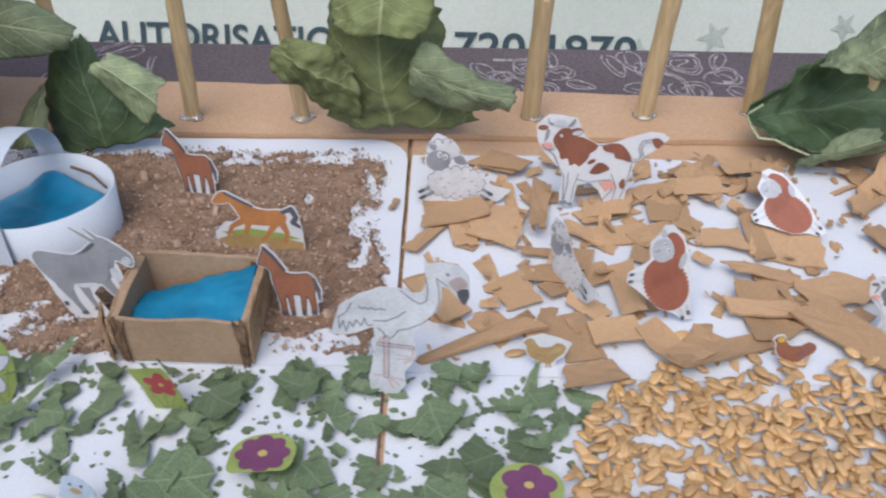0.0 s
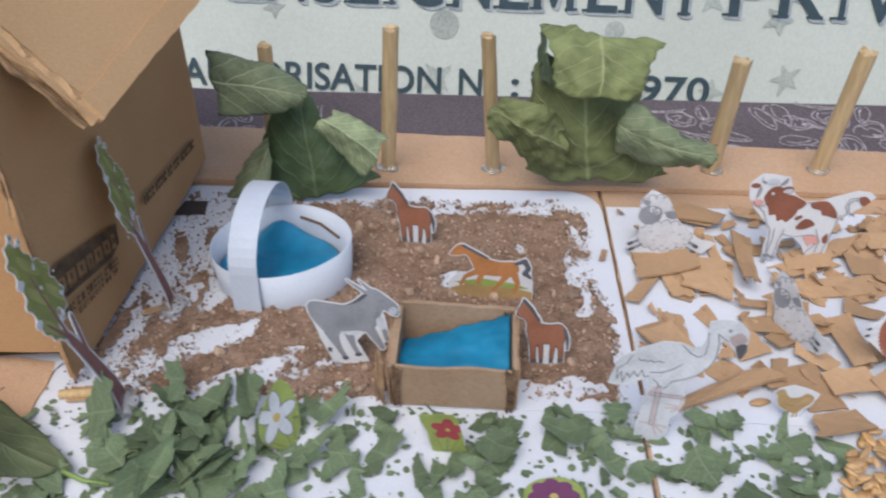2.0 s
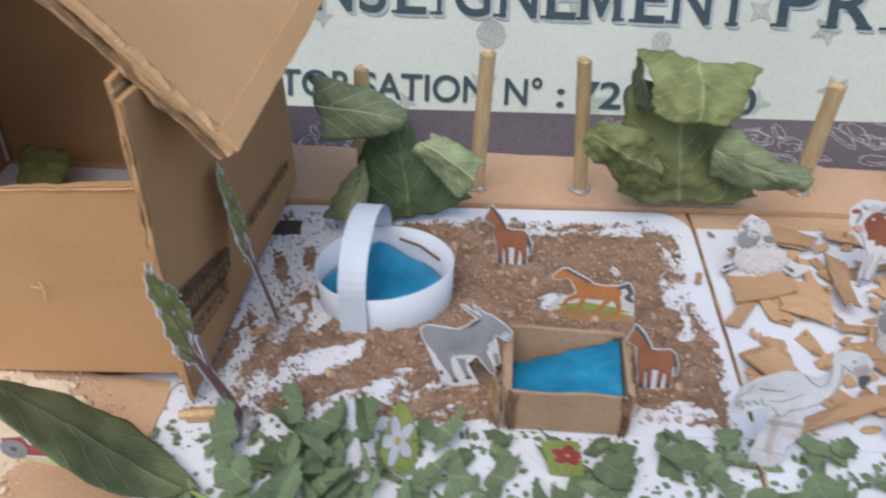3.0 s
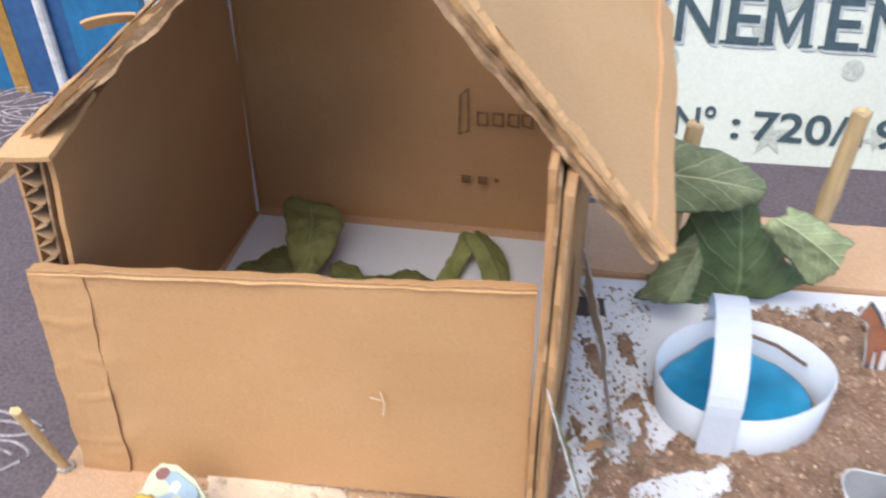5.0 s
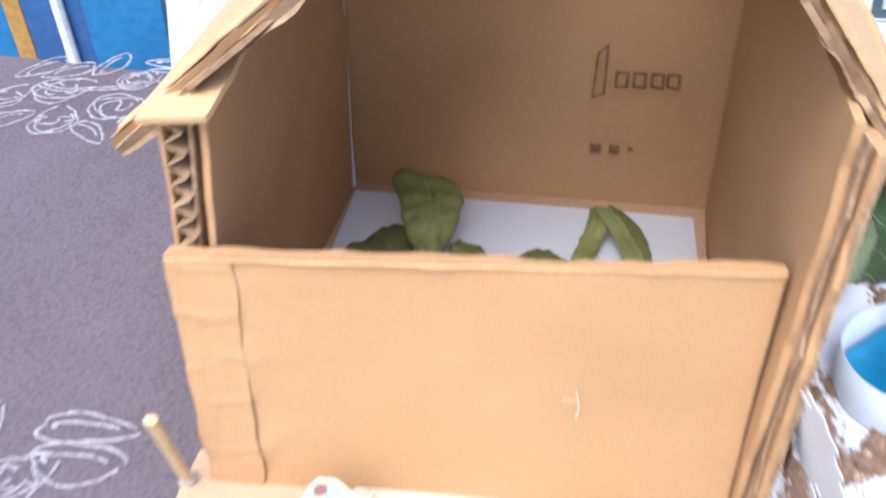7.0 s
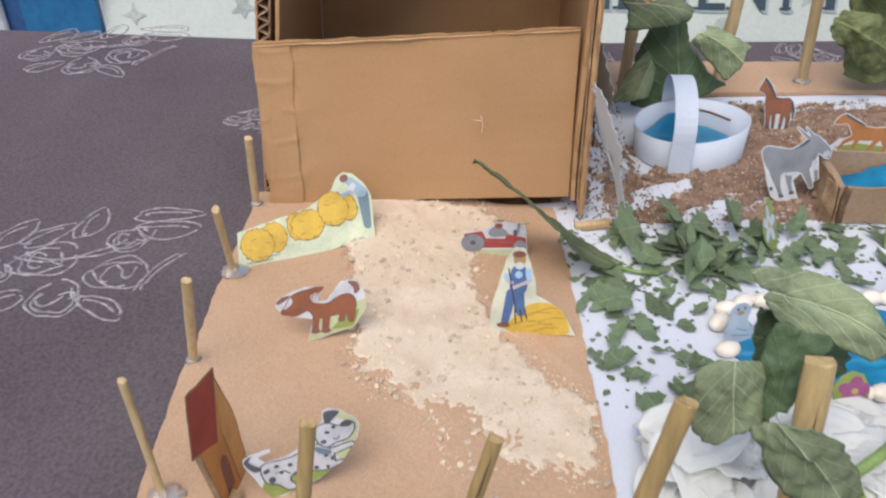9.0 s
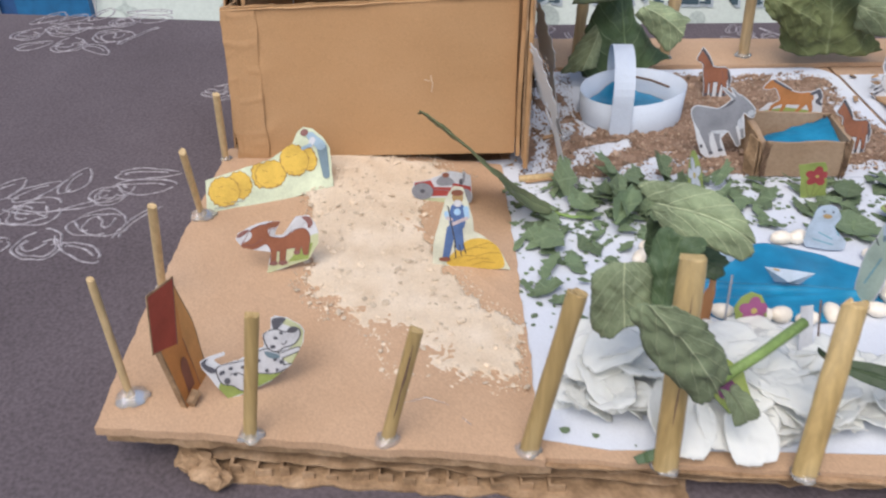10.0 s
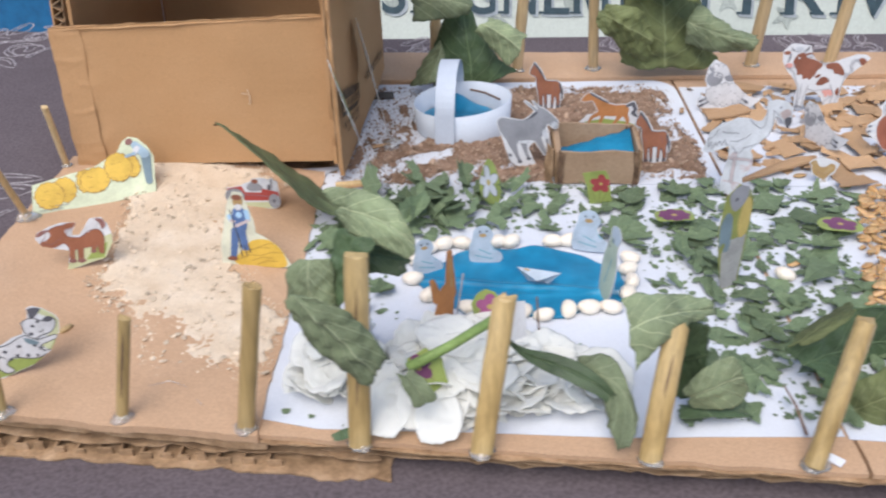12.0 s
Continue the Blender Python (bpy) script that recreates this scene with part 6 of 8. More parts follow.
def sheep(label, at, rz, rx, roll=0.0, k=1.0, paper=None):
    """A leaping white sheep with a grey face and a scalloped fleece."""
    s, p, o, li, pen = drawn(240, 340, 0.0985 * k, 0.115 * k)
    body = U(*[o(238 + 112 * math.cos(a), 252 + 56 * math.sin(a), 20, 16) for a in [j * 0.3927 for j in range(16)]], o(238, 252, 112, 56))
    cap = U(*[o(185 + 62 * math.cos(a), 118 + 36 * math.sin(a), 17, 14) for a in [j * 0.6 + 3.1 for j in range(7)]], o(192, 122, 58, 34))
    card = p((155, 48), (228, 78), (252, 110), (292, 180), (345, 225), (400, 262), (486, 284), (440, 322), (392, 345), (300, 340), (230, 350), (90, 348), (76, 320), (58, 300), (78, 272), (110, 262), (118, 205), (100, 165), (112, 92))
    ob = cutout("sheep_cutout", label, at,
                [(body, P_LIGHT), (line_of(body, 0.2), P_LINE, 0.3), (cap, P_LIGHT), (line_of(cap, 0.2), P_LINE, 0.3), (s((108, 152), (130, 124), (168, 118), (206, 130), (213, 165), (196, 190), (155, 202), (118, 186)), P_GREY), (s((120, 92), (152, 98), (150, 118), (130, 114)), P_GREY), (o(262, 158, 33, 18, 12), P_GREY),
                 (U(o(166, 134, 11, 13), o(192, 143, 11, 13)), P_LIGHT), (U(o(168, 136, 4, 6), o(190, 146, 4, 6)), P_DARK), (U(li(80, 289, 116, 273, 7), li(86, 315, 132, 294, 7), li(360, 280, 395, 299, 7), li(350, 304, 388, 326, 7)), P_GREY), (U(li(78, 290, 90, 285, 8), li(82, 317, 98, 309, 8), li(384, 294, 396, 300, 8), li(376, 320, 388, 326, 8)), P_DARK),
                 (U(*[pen(0.16, (x, y), (x + 10, y + 3), (x + 14, y - 3)) for x, y in ((165, 232), (270, 232), (300, 244), (180, 270), (222, 295), (290, 285), (320, 262), (200, 250))]), P_LINE, 0.3)], rz, rx, ink=False, card=card, paper=paper)
    if roll:
        ob.matrix_basis = ob.matrix_basis @ pose(0, 0, 0, 0, roll, 0)
    return ob


sheep("white sheep-shaped paper cut-out with a grey face on the scraps", (0.0070, 0.354, SCRAPZ), 0, -8, 0.0, 1.20)
sheep("pale sheep-shaped paper cut-out turned edgewise among the scraps", (0.0595, 0.283, SCRAPZ), -66, -8, -24, 1.06, P_PALE)


def brown_sheep(label, at, rz, rx, k=1.0, wide=1.0, roll=0.0):
    """A rearing sheep with a rust-brown scalloped fleece and a grey face."""
    s, p, o, li, pen = drawn(300, 550, 0.0774 * k * wide, 0.094 * k)
    c, n = math.cos(0.30), math.sin(0.30)
    body = U(o(298, 346, 104, 138, -17), *[o(298 + 106 * math.cos(a) * c + 136 * math.sin(a) * n, 346 + 136 * math.sin(a) * c - 106 * math.cos(a) * n, 11, 9) for a in [j * 0.1653 for j in range(38)]])
    card = p((98, 285), (114, 238), (185, 224), (240, 203), (250, 120), (316, 84), (336, 54), (384, 64), (428, 130), (438, 200), (436, 360), (424, 410), (408, 470), (408, 558), (350, 550), (318, 508), (236, 460), (168, 366))
    ob = cutout("sheep_cutout", label, at,
                [(body, P_RED), (s((340, 104), (380, 98), (414, 140), (422, 190), (405, 240), (380, 276), (344, 236), (366, 190), (360, 140)), P_RED), (o(308, 172, 58, 58), P_MIDGREY), (o(402, 246, 18, 40, 24), P_MIDGREY), (o(328, 92, 14, 22), P_MIDGREY), (U(o(326, 145, 9, 11), o(338, 176, 10, 11)), P_LIGHT), (U(o(328, 146, 5, 6), o(339, 177, 5, 6)), P_DARK),
                 (pen(0.2, (266, 164), (284, 172), (292, 160)), P_LINE, 0.3), (U(li(130, 250, 180, 254, 9), li(116, 284, 172, 292, 9), li(350, 490, 356, 540, 9), li(386, 476, 390, 520, 9)), P_SHADE), (U(li(126, 250, 136, 251, 9), li(112, 284, 124, 285, 9), li(354, 532, 356, 542, 9), li(388, 512, 390, 522, 9)), P_DARK)], rz, rx, ink=False, card=card)
    if roll:
        ob.matrix_basis = ob.matrix_basis @ pose(0, 0, 0, 0, roll, 0)
    return ob


brown_sheep("rust-brown sheep-shaped paper cut-out standing among the scraps", (0.1045, 0.2645, SCRAPZ), 4, -10, 1.08, 1.0, -14)
brown_sheep("rust-brown sheep-shaped paper cut-out lying back on the scraps", (0.1835, 0.3195, SCRAPZ + 0.003), -6, -58, 0.92, 1.22, -37)
d = U(E(2, 15, 10, 10), E(-2, 30, 6, 10), C(8, 18, 18, 34, 6, 4))
cutout("rooster_cutout", "rust and yellow bird-shaped paper cut-out at the edge of the scraps", (0.271, 0.372, SCRAPZ), [(d, P_RED), (E(-4, 16, 9, 8), P_YELLOW), (E(2, 19, 8, 7), P_BUFF), (legs((0, 0), (5, 0), top=8, w=1), P_YELLOW)], 0, ink=False, extra=P((-16, 0), (16, 0), (18, 38), (-4, 48)))


def bird(label, at, k, coat, wing, face, rz, back):
    s, p, o, li, pen = drawn(190, 318, 0.0726 * k, 0.090 * k)
    body = s((45, 152), (60, 134), (90, 130), (112, 160), (142, 184), (200, 186), (242, 164), (286, 186), (280, 222), (242, 252), (210, 280), (184, 286), (130, 262), (86, 236), (66, 200), (60, 165))
    card = U(grow(body, 0.7), p((130, 250), (240, 255), (235, 322), (150, 322)), *((p((50, 130), (150, 104), (262, 140), (325, 170), (286, 250), (200, 280)),) if back else ()))
    return cutout("hen_cutout", label, at, [(body, coat), (o(84, 148, 22, 18), face), (s((186, 232), (236, 188), (270, 200), (236, 232), (206, 252)), wing), (o(80, 144, 4, 5), P_DARK), (U(li(186, 284, 184, 312, 4), li(205, 280, 206, 312, 4)), P_BUFF), (line_of(body, 0.16), wing, 0.3), (U(pen(0.16, (120, 220), (150, 236), (180, 236)), pen(0.16, (196, 246), (240, 226))), P_BARK, 0.3)], rz, -6, ink=False, card=card)


bird("tan hen-shaped paper cut-out near the wheat", (0.046, 0.237, 0.001), 1.0, P_BUFF, P_TAN, P_TAN, 4, True)
bird("brown hen-shaped paper cut-out with a yellow head near the wheat", (0.151, 0.2385, 0.001), 1.02, P_BROWN, P_BARK, P_YELLOW, 0, False)

# long-necked bird on pale paper
s, p, o, li, pen = drawn(350, 804, 0.0704, 0.088)
card = p((30, 445), (60, 370), (90, 290), (190, 230), (320, 182), (430, 186), (500, 212), (548, 205), (572, 150), (564, 58), (640, 45), (750, 60), (802, 112), (808, 220), (780, 268), (748, 240), (700, 184), (652, 168), (656, 230), (630, 305), (560, 368), (478, 440), (505, 480), (512, 560), (482, 622), (442, 660), (448, 740), (400, 806), (330, 808), (240, 775), (234, 700), (260, 600), (282, 470), (275, 400), (180, 440), (90, 455))
strokes = U(pen(0.2, (430, 192), (490, 242), (538, 264), (574, 246), (580, 190), (570, 120)), pen(0.2, (626, 122), (642, 190), (640, 262), (610, 322), (550, 374), (470, 404), (412, 416)), pen(0.2, (196, 284), (215, 300), (232, 290), (250, 304), (268, 292), (290, 306), (312, 296), (348, 304)), pen(0.2, (275, 364), (340, 366), (410, 340), (456, 306)),
            pen(0.2, (82, 350), (84, 415), (108, 368), (120, 432), (142, 372), (160, 404), (180, 362), (206, 396), (226, 352), (246, 396), (272, 388)), pen(0.2, (160, 270), (130, 320), (80, 350)), pen(0.2, (300, 405), (330, 430), (342, 462)), pen(0.2, (412, 414), (395, 440), (372, 462)), pen(0.2, (636, 130), (690, 168)))
cutout("flamingo_cutout", "pale grey long-necked bird-shaped paper cut-out at the soil's edge", (-0.0205, 0.222, 0.001),
       [(U(li(345, 462, 336, 690, 12), li(300, 500, 490, 516, 10), li(320, 462, 300, 500, 9)), P_PINKPALE), (U(li(262, 682, 340, 692, 6), li(336, 690, 430, 712, 7), li(338, 690, 376, 766, 6), li(350, 694, 410, 748, 6), li(404, 560, 470, 572, 6), li(410, 586, 470, 584, 6), li(440, 610, 480, 590, 6), li(484, 596, 496, 530, 9)), P_PINKPALE),
        (U(line_of(li(345, 462, 336, 690, 14), 0.16), line_of(li(300, 500, 490, 516, 11), 0.16)), P_LINE, 0.3), (s((692, 150), (730, 122), (766, 120), (796, 160), (770, 176), (735, 196)), P_PINKGREY), (s((738, 196), (792, 178), (806, 214), (790, 258), (766, 256)), P_DARK), (o(688, 105, 11, 11), P_GREY), (o(688, 105, 4, 4), P_DARK), (strokes, P_LINE, 0.3)],
       -2, -6, ink=False, card=card, paper=P_PALE)

# brown dog
s, p, o, li, pen = drawn(270, 350, 0.105, 0.108)
card = p((58, 148), (74, 114), (130, 93), (205, 72), (288, 78), (262, 120), (252, 148), (292, 152), (366, 60), (432, 56), (458, 96), (472, 150), (466, 205), (404, 295), (185, 355), (224, 240), (150, 216), (90, 195))
body = U(s((82, 180), (105, 150), (138, 105), (205, 85), (232, 110), (228, 150), (295, 162), (345, 130), (400, 122), (424, 150), (418, 205), (370, 218), (300, 228), (235, 232), (204, 190), (150, 208), (100, 200)), li(238, 222, 226, 296, 15, 13), li(286, 220, 272, 298, 16, 14), li(400, 190, 396, 252, 22, 14), li(368, 205, 350, 250, 14, 11), s((202, 92), (245, 76), (286, 80), (258, 108), (228, 112)))
cutout("dog_cutout", "brown dog-shaped paper cut-out with a white tail tip on the board", (-0.427, 0.1308, board_z(-0.427, 0.131)),
       [(p((226, 240), (470, 150), (466, 205), (404, 295), (187, 353)), P_STRAW), (p((300, 300), (360, 232), (440, 200), (404, 290)), P_LIME), (body, P_RUST), (s((62, 150), (80, 130), (130, 112), (138, 142), (98, 168)), P_LIGHT), (s((66, 130), (92, 108), (132, 104), (110, 124), (78, 138)), P_BARK), (s((224, 114), (266, 108), (246, 138), (266, 156), (228, 150)), P_LIGHT), (li(306, 148, 392, 84, 8, 24), P_LIGHT), (s((396, 62), (436, 64), (448, 100), (424, 124), (418, 90)), P_BARK),
        (U(o(228, 298, 22, 12), o(276, 300, 24, 12), o(352, 250, 18, 10)), P_BARK), (U(line_of(body, 0.18), pen(0.2, (90, 180), (140, 188), (190, 160)), pen(0.2, (300, 160), (330, 145))), P_BARK, 0.3)], 8, -10, bend=-4.0, ink=False, card=card)

# spotted dog
s, p, o, li, pen = drawn(300, 425, 0.092, 0.097)
card = p((60, 232), (58, 200), (100, 184), (180, 176), (180, 192), (120, 205), (150, 238), (240, 232), (300, 200), (368, 185), (368, 120), (410, 98), (420, 44), (446, 34), (498, 52), (555, 96), (570, 130), (556, 195), (484, 300), (376, 372), (240, 412), (168, 440), (118, 355))
body = U(s((126, 268), (150, 240), (260, 236), (370, 195), (440, 240), (440, 322), (376, 332), (285, 312), (244, 345), (272, 388), (228, 396), (190, 360), (140, 336)), li(440, 244, 526, 222, 17, 13), li(400, 318, 478, 302, 15, 10))
head = s((374, 122), (430, 100), (482, 122), (540, 112), (546, 150), (512, 192), (460, 204), (422, 220), (386, 194))
cutout("dog_cutout", "white black-spotted dog-shaped paper cut-out on the board", (-0.426, 0.0408, board_z(-0.426, 0.041)),
       [(p((150, 425), (120, 356), (150, 300), (290, 320), (440, 330), (556, 196), (484, 300), (376, 370), (240, 410)), P_LIME), (p((440, 60), (498, 54), (552, 98), (566, 130), (552, 195), (480, 300), (430, 250), (520, 190), (540, 120)), P_STRAW), (body, P_LIGHT), (line_of(body, 0.26), P_INK, 0.3), (head, P_LIGHT), (line_of(head, 0.26), P_INK, 0.3), (s((426, 46), (490, 50), (466, 80), (428, 106)), P_DARK), (s((484, 122), (512, 98), (544, 112), (520, 132)), P_DARK),
        (U(o(428, 146, 12, 8, 20), o(458, 124, 10, 8, 40), o(408, 190, 14, 10)), P_DARK), (s((64, 206), (104, 186), (82, 214), (130, 258), (104, 270), (76, 244)), P_DARK), (s((368, 206), (434, 238), (418, 256), (376, 238)), P_SLATE), (U(o(150, 278, 16, 10, -30), o(195, 264, 12, 8), o(168, 326, 15, 16), o(252, 270, 12, 9, 30), o(270, 318, 10, 8), o(410, 258, 10, 8), o(436, 276, 8, 12), o(412, 316, 8, 10), o(362, 310, 10, 10), o(330, 250, 12, 9), o(310, 300, 10, 8), o(212, 300, 9, 8)), P_DARK),
        (U(pen(0.2, (186, 296), (224, 292), (248, 312)), pen(0.2, (452, 178), (464, 186), (480, 168)), pen(0.2, (236, 232), (262, 205), (300, 190))), P_INK, 0.3)], 14, -10, bend=-2.0, ink=False, card=card)


# hay bales with a bent figure; red vehicle; figure with a hay heap
def bale(x, y, rx, ry, rot=0):
    e = E(x, y, rx, ry, rot)
    return lambda X, Y: e(X, Y) + 0.5 * np.sin(1.5 * X + y) * np.cos(1.3 * Y + x)


bales = [bale(-18, 13, 7, 8.2), bale(-28, 11, 9, 9), bale(-5, 16, 5, 7.6), bale(1.5, 15.5, 9.5, 8.2, 12), bale(26, 20, 5, 7.4), bale(17.5, 21, 8.6, 9.6)]
prints = []
for k, q in enumerate(bales):
    prints += [(q, P_YELLOW), (line_of(q, 0.26), P_BUFFDARK, 0.3)]
prints += [(U(*[C(x, y, x + 3.0, y - 1.6 + 0.9 * (x % 3), 0.16) for x, y in ((-34, 9), (-30, 5), (-24, 12), (-16, 9), (-12, 14), (-4, 11), (3, 9), (7, 13), (12, 15), (17, 24), (20, 14), (25, 15), (-31, 14), (-3, 19), (13, 24))]), P_BUFFDARK, 0.3)]
cutout("hay_cutout", "paper cut-out of yellow hay bales and bent figure", (-0.442, 0.2012, board_z(-0.442, 0.20)),
       prints + [(C(36, 25, 34.5, 8, 3.2, 2.2), P_SLATE), (C(31.0, 33.5, 35.5, 27, 2.6, 3.2), P_BLUEPRINT), (C(31.5, 31.0, 29.4, 28, 1.8, 1.5), P_LIGHT), (E(27.6, 36.4, 2.5, 2.1, 20), P_BARK), (C(29.4, 28, 24, 27, 1.0), P_BLUEPRINT), (U(C(-36, 2.4, -22, 1.8, 0.2), C(-26, 4, -18, 3.4, 0.2)), P_LINE, 0.3)],
       23, -36, paper=P_MINT, ink=False, card=P((-41, -1), (37, -1), (41, 24), (38, 32), (33, 38), (28, 40), (24, 38), (19, 31.5), (9, 27), (3, 24.5), (-10, 23), (-37, 20)))
s, p, o, li, pen = drawn(200, 222, 0.112, 0.130)
cutout("vehicle_cutout", "red open car-shaped paper cut-out on the board", (-0.3405, 0.2062, board_z(-0.34, 0.206)),
       [(p((85, 195), (340, 190), (330, 224), (100, 222)), P_STRAW), (p((148, 100), (250, 62), (352, 82), (360, 140), (165, 140)), P_PALE), (p((50, 120), (140, 106), (160, 140), (255, 140), (262, 118), (360, 136), (358, 182), (60, 186)), P_CARRED), (s((170, 112), (200, 84), (240, 90), (268, 112), (250, 130), (190, 132)), P_GREY), (o(222, 80, 20, 12), P_COW), (o(306, 112, 12, 16), P_DARK), (li(322, 70, 318, 110, 6), P_GREY),
        (o(95, 160, 56, 40), P_GREY), (o(330, 184, 34, 38), P_GREY), (U(o(95, 160, 14, 10), o(330, 184, 9, 10)), P_DARK), (U(line_of(o(95, 160, 56, 40), 0.2), line_of(o(95, 160, 40, 28), 0.14), pen(0.18, (150, 150), (300, 158))), P_LINE, 0.3)], -3, -10, margin=0.4, ink=False)
s, p, o, li, pen = drawn(330, 545, 0.109, 0.128)
cutout("hay_cutout", "paper cut-out of a standing figure in blue with yellow hay", (-0.3258, 0.1400, board_z(-0.326, 0.14)),
       [(s((215, 524), (268, 452), (330, 406), (420, 405), (480, 450), (502, 540), (350, 548)), P_YELLOW), (U(*[pen(0.2, (x, y), (x + 60, y - 18), (x + 120, y - 14)) for x, y in ((250, 500), (300, 460), (310, 512), (360, 440), (340, 530), (370, 484))]), P_BUFFDARK, 0.3), (li(240, 360, 212, 490, 22, 16), P_DENIM), (li(272, 350, 284, 445, 22, 18), P_DENIM), (s((240, 250), (302, 250), (304, 350), (236, 356)), P_DENIM),
        (o(270, 278, 17, 16), P_SKYBLUE), (li(218, 285, 222, 305, 13, 11), P_SKYBLUE), (li(312, 262, 318, 300, 13, 11), P_SKYBLUE), (U(li(316, 306, 246, 334, 8), li(222, 306, 240, 312, 8)), P_PINKPALE), (o(272, 210, 27, 30), P_BUFF), (o(272, 238, 20, 16), P_LIGHT), (o(270, 190, 30, 14), P_COW), (o(206, 500, 30, 11), P_COW), (U(pen(0.3, (224, 250), (262, 440)), pen(0.3, (256, 430), (262, 490)), pen(0.3, (280, 430), (290, 480)), pen(0.3, (300, 425), (312, 470))), P_INK, 0.3)],
       -3, -8, paper=P_STRAWPALE, ink=False, card=p((142, 538), (148, 430), (180, 320), (214, 214), (248, 162), (298, 168), (345, 300), (352, 368), (402, 392), (474, 440), (510, 500), (538, 548)))


# paper flowers: a green card with a printed bloom, propped or lying on the litter
def flower(label, at, rz, rx, card, bloom, petal, n, r, paper, core=0.30, slim=0.62, rim=None, turn=90):
    bx, by = bloom
    ang = [radians(turn) + 2 * math.pi * k / n for k in range(n)]
    pets = U(*[E(bx + r * 0.56 * math.cos(a), by + r * 0.56 * math.sin(a), r * 0.50, r * 0.50 * slim, math.degrees(a)) for a in ang])
    ls = [(U(*[C(bx * 0.4 + dx * 0.3, 1, bx + dx, by - r * 0.4, 0.35) for dx in (-r * 0.9, 0.0, r * 0.8)]), P_OLIVE, 0.35), (pets, petal), (E(bx, by, r * core, r * core), P_CORE)]
    if rim:
        ls.insert(2, (line_of(pets, 0.24), rim, 0.3))
    return cutout("flower_cutout", label, at, ls, rz, rx, ink=False, paper=paper, card=card, group="paper flowers")


flower("white paper flower on a green leaf shape", (-0.178, 0.2150, 0.0015), 58, -24, S(((0, -1), (-7, 3), (-12, 11), (-9, 20), (0, 26), (8, 29), (12, 22), (11, 12), (7, 3))), (-1, 15.5), P_PALE, 5, 11.0, P_LIME, 0.18, 0.56, P_LINE, 70)
flower("red paper flower on a green leaf shape", (-0.110, 0.2130, 0.0015), -8, 4, P((-6, -1), (9, 1), (5, 22), (3, 26), (-12, 23), (-9, 14)), (0.5, 15.5), P_CRIMSON, 5, 7.0, P_LIME, 0.16, 0.74)
flower("purple paper flower lying on torn leaves", (-0.066, 0.1770, 0.0095), 4, -101, S(((-10, -1), (-12, 8), (-9, 16), (0, 20), (9, 18), (13, 10), (9, -1))), (0.5, 8.6), P_PURPLE, 8, 10.0, P_LIME, 0.18, 0.74)
flower("purple paper flower with a green rim beside the wheat", (0.031, 0.1630, 0.0095), -10, -99, S(((-9, -1), (-13, 8), (-8, 18), (2, 21), (11, 17), (14, 8), (9, -1))), (1, 9.8), P_PURPLE, 5, 10.0, P_LIME, 0.18, 0.92)
flower("small purple paper flower in front of the pond", (-0.187, 0.086, 0.006), 0, -12, P((-7, -1), (8, -1), (7.5, 9), (4, 15), (-1, 17), (-6, 14), (-9, 8)), (1.2, 6.4), P_MAGENTA, 5, 7.4, P_LIME, 0.22, 0.8)
flower("purple paper flower half buried in white petals", (-0.214, 0.018, 0.016), 36, -40, P((-7, -1), (8, 0), (10, 12), (4, 20), (-7, 19), (-11, 9)), (-3, 12.5), P_PURPLE, 5, 7.0, P_LIME, 0.18, 0.8)
d = P((-7, -1), (5, -1), (9, 30), (11, 52), (6, 62), (-2, 66), (-10, 60), (-13, 40), (-11, 22))
cutout("birds_card", "grey edgewise paper card printed with blue and yellow shapes", (-0.047, 0.119, 0.001), [(P((-8, 0), (4, 0), (8, 32), (-10, 32)), GREYCARD), (S(((-11, 28), (-5, 26), (-4, 44), (-8, 50), (-12, 42))), P_SLATE), (S(((2, 32), (8, 34), (10, 50), (5, 56), (0, 44))), P_CORE), (S(((-4, 50), (4, 54), (6, 62), (-2, 65), (-8, 60))), P_GREY), (C(-11, 24, -9, 30, 1.2), P_OLIVE), (E(-3, 57, 1.2, 1.2), P_DARK)], 30, -4, ink=False, bend=6.0, card=d, paper=P_OLIVE)
d = S(((-5, -1), (5, -1), (9, 10), (9, 24), (6, 34), (7, 42), (2, 46), (-5, 43), (-6, 34), (-9, 22), (-8, 8)))
cutout("fish_card", "pale green edgewise paper card beside the pond", (-0.121, 0.108, 0.003), [(grow(d, -0.8), P_SAGE), (S(((-4, 43), (2, 46), (7, 42), (5, 36), (-3, 37))), P_BLUEGREY), (E(-1, 36, 1.2, 1.8), P_SLATE), (C(-2, 8, 2, 26, 0.5), P_TEAL), (C(-6, 33, -3, 31, 0.4), P_INK)], -76, -6, ink=False, paper=P_LIGHT, card=d)
d = U(C(-2, 4, 2, 18, 6, 5), C(4, 16, 6, 40, 4, 1.6), C(-5, 16, -7, 28, 2.4, 1))
cutout("orange_card", "orange curved paper card standing at the pond", (-0.209, 0.087, 0.003), [(d, P_ORANGE), (C(5, 20, 6, 36, 0.7), P_BUFF)], 40, -6, margin=0.5, bend=14.0, ink=False, paper=P_ORANGE)
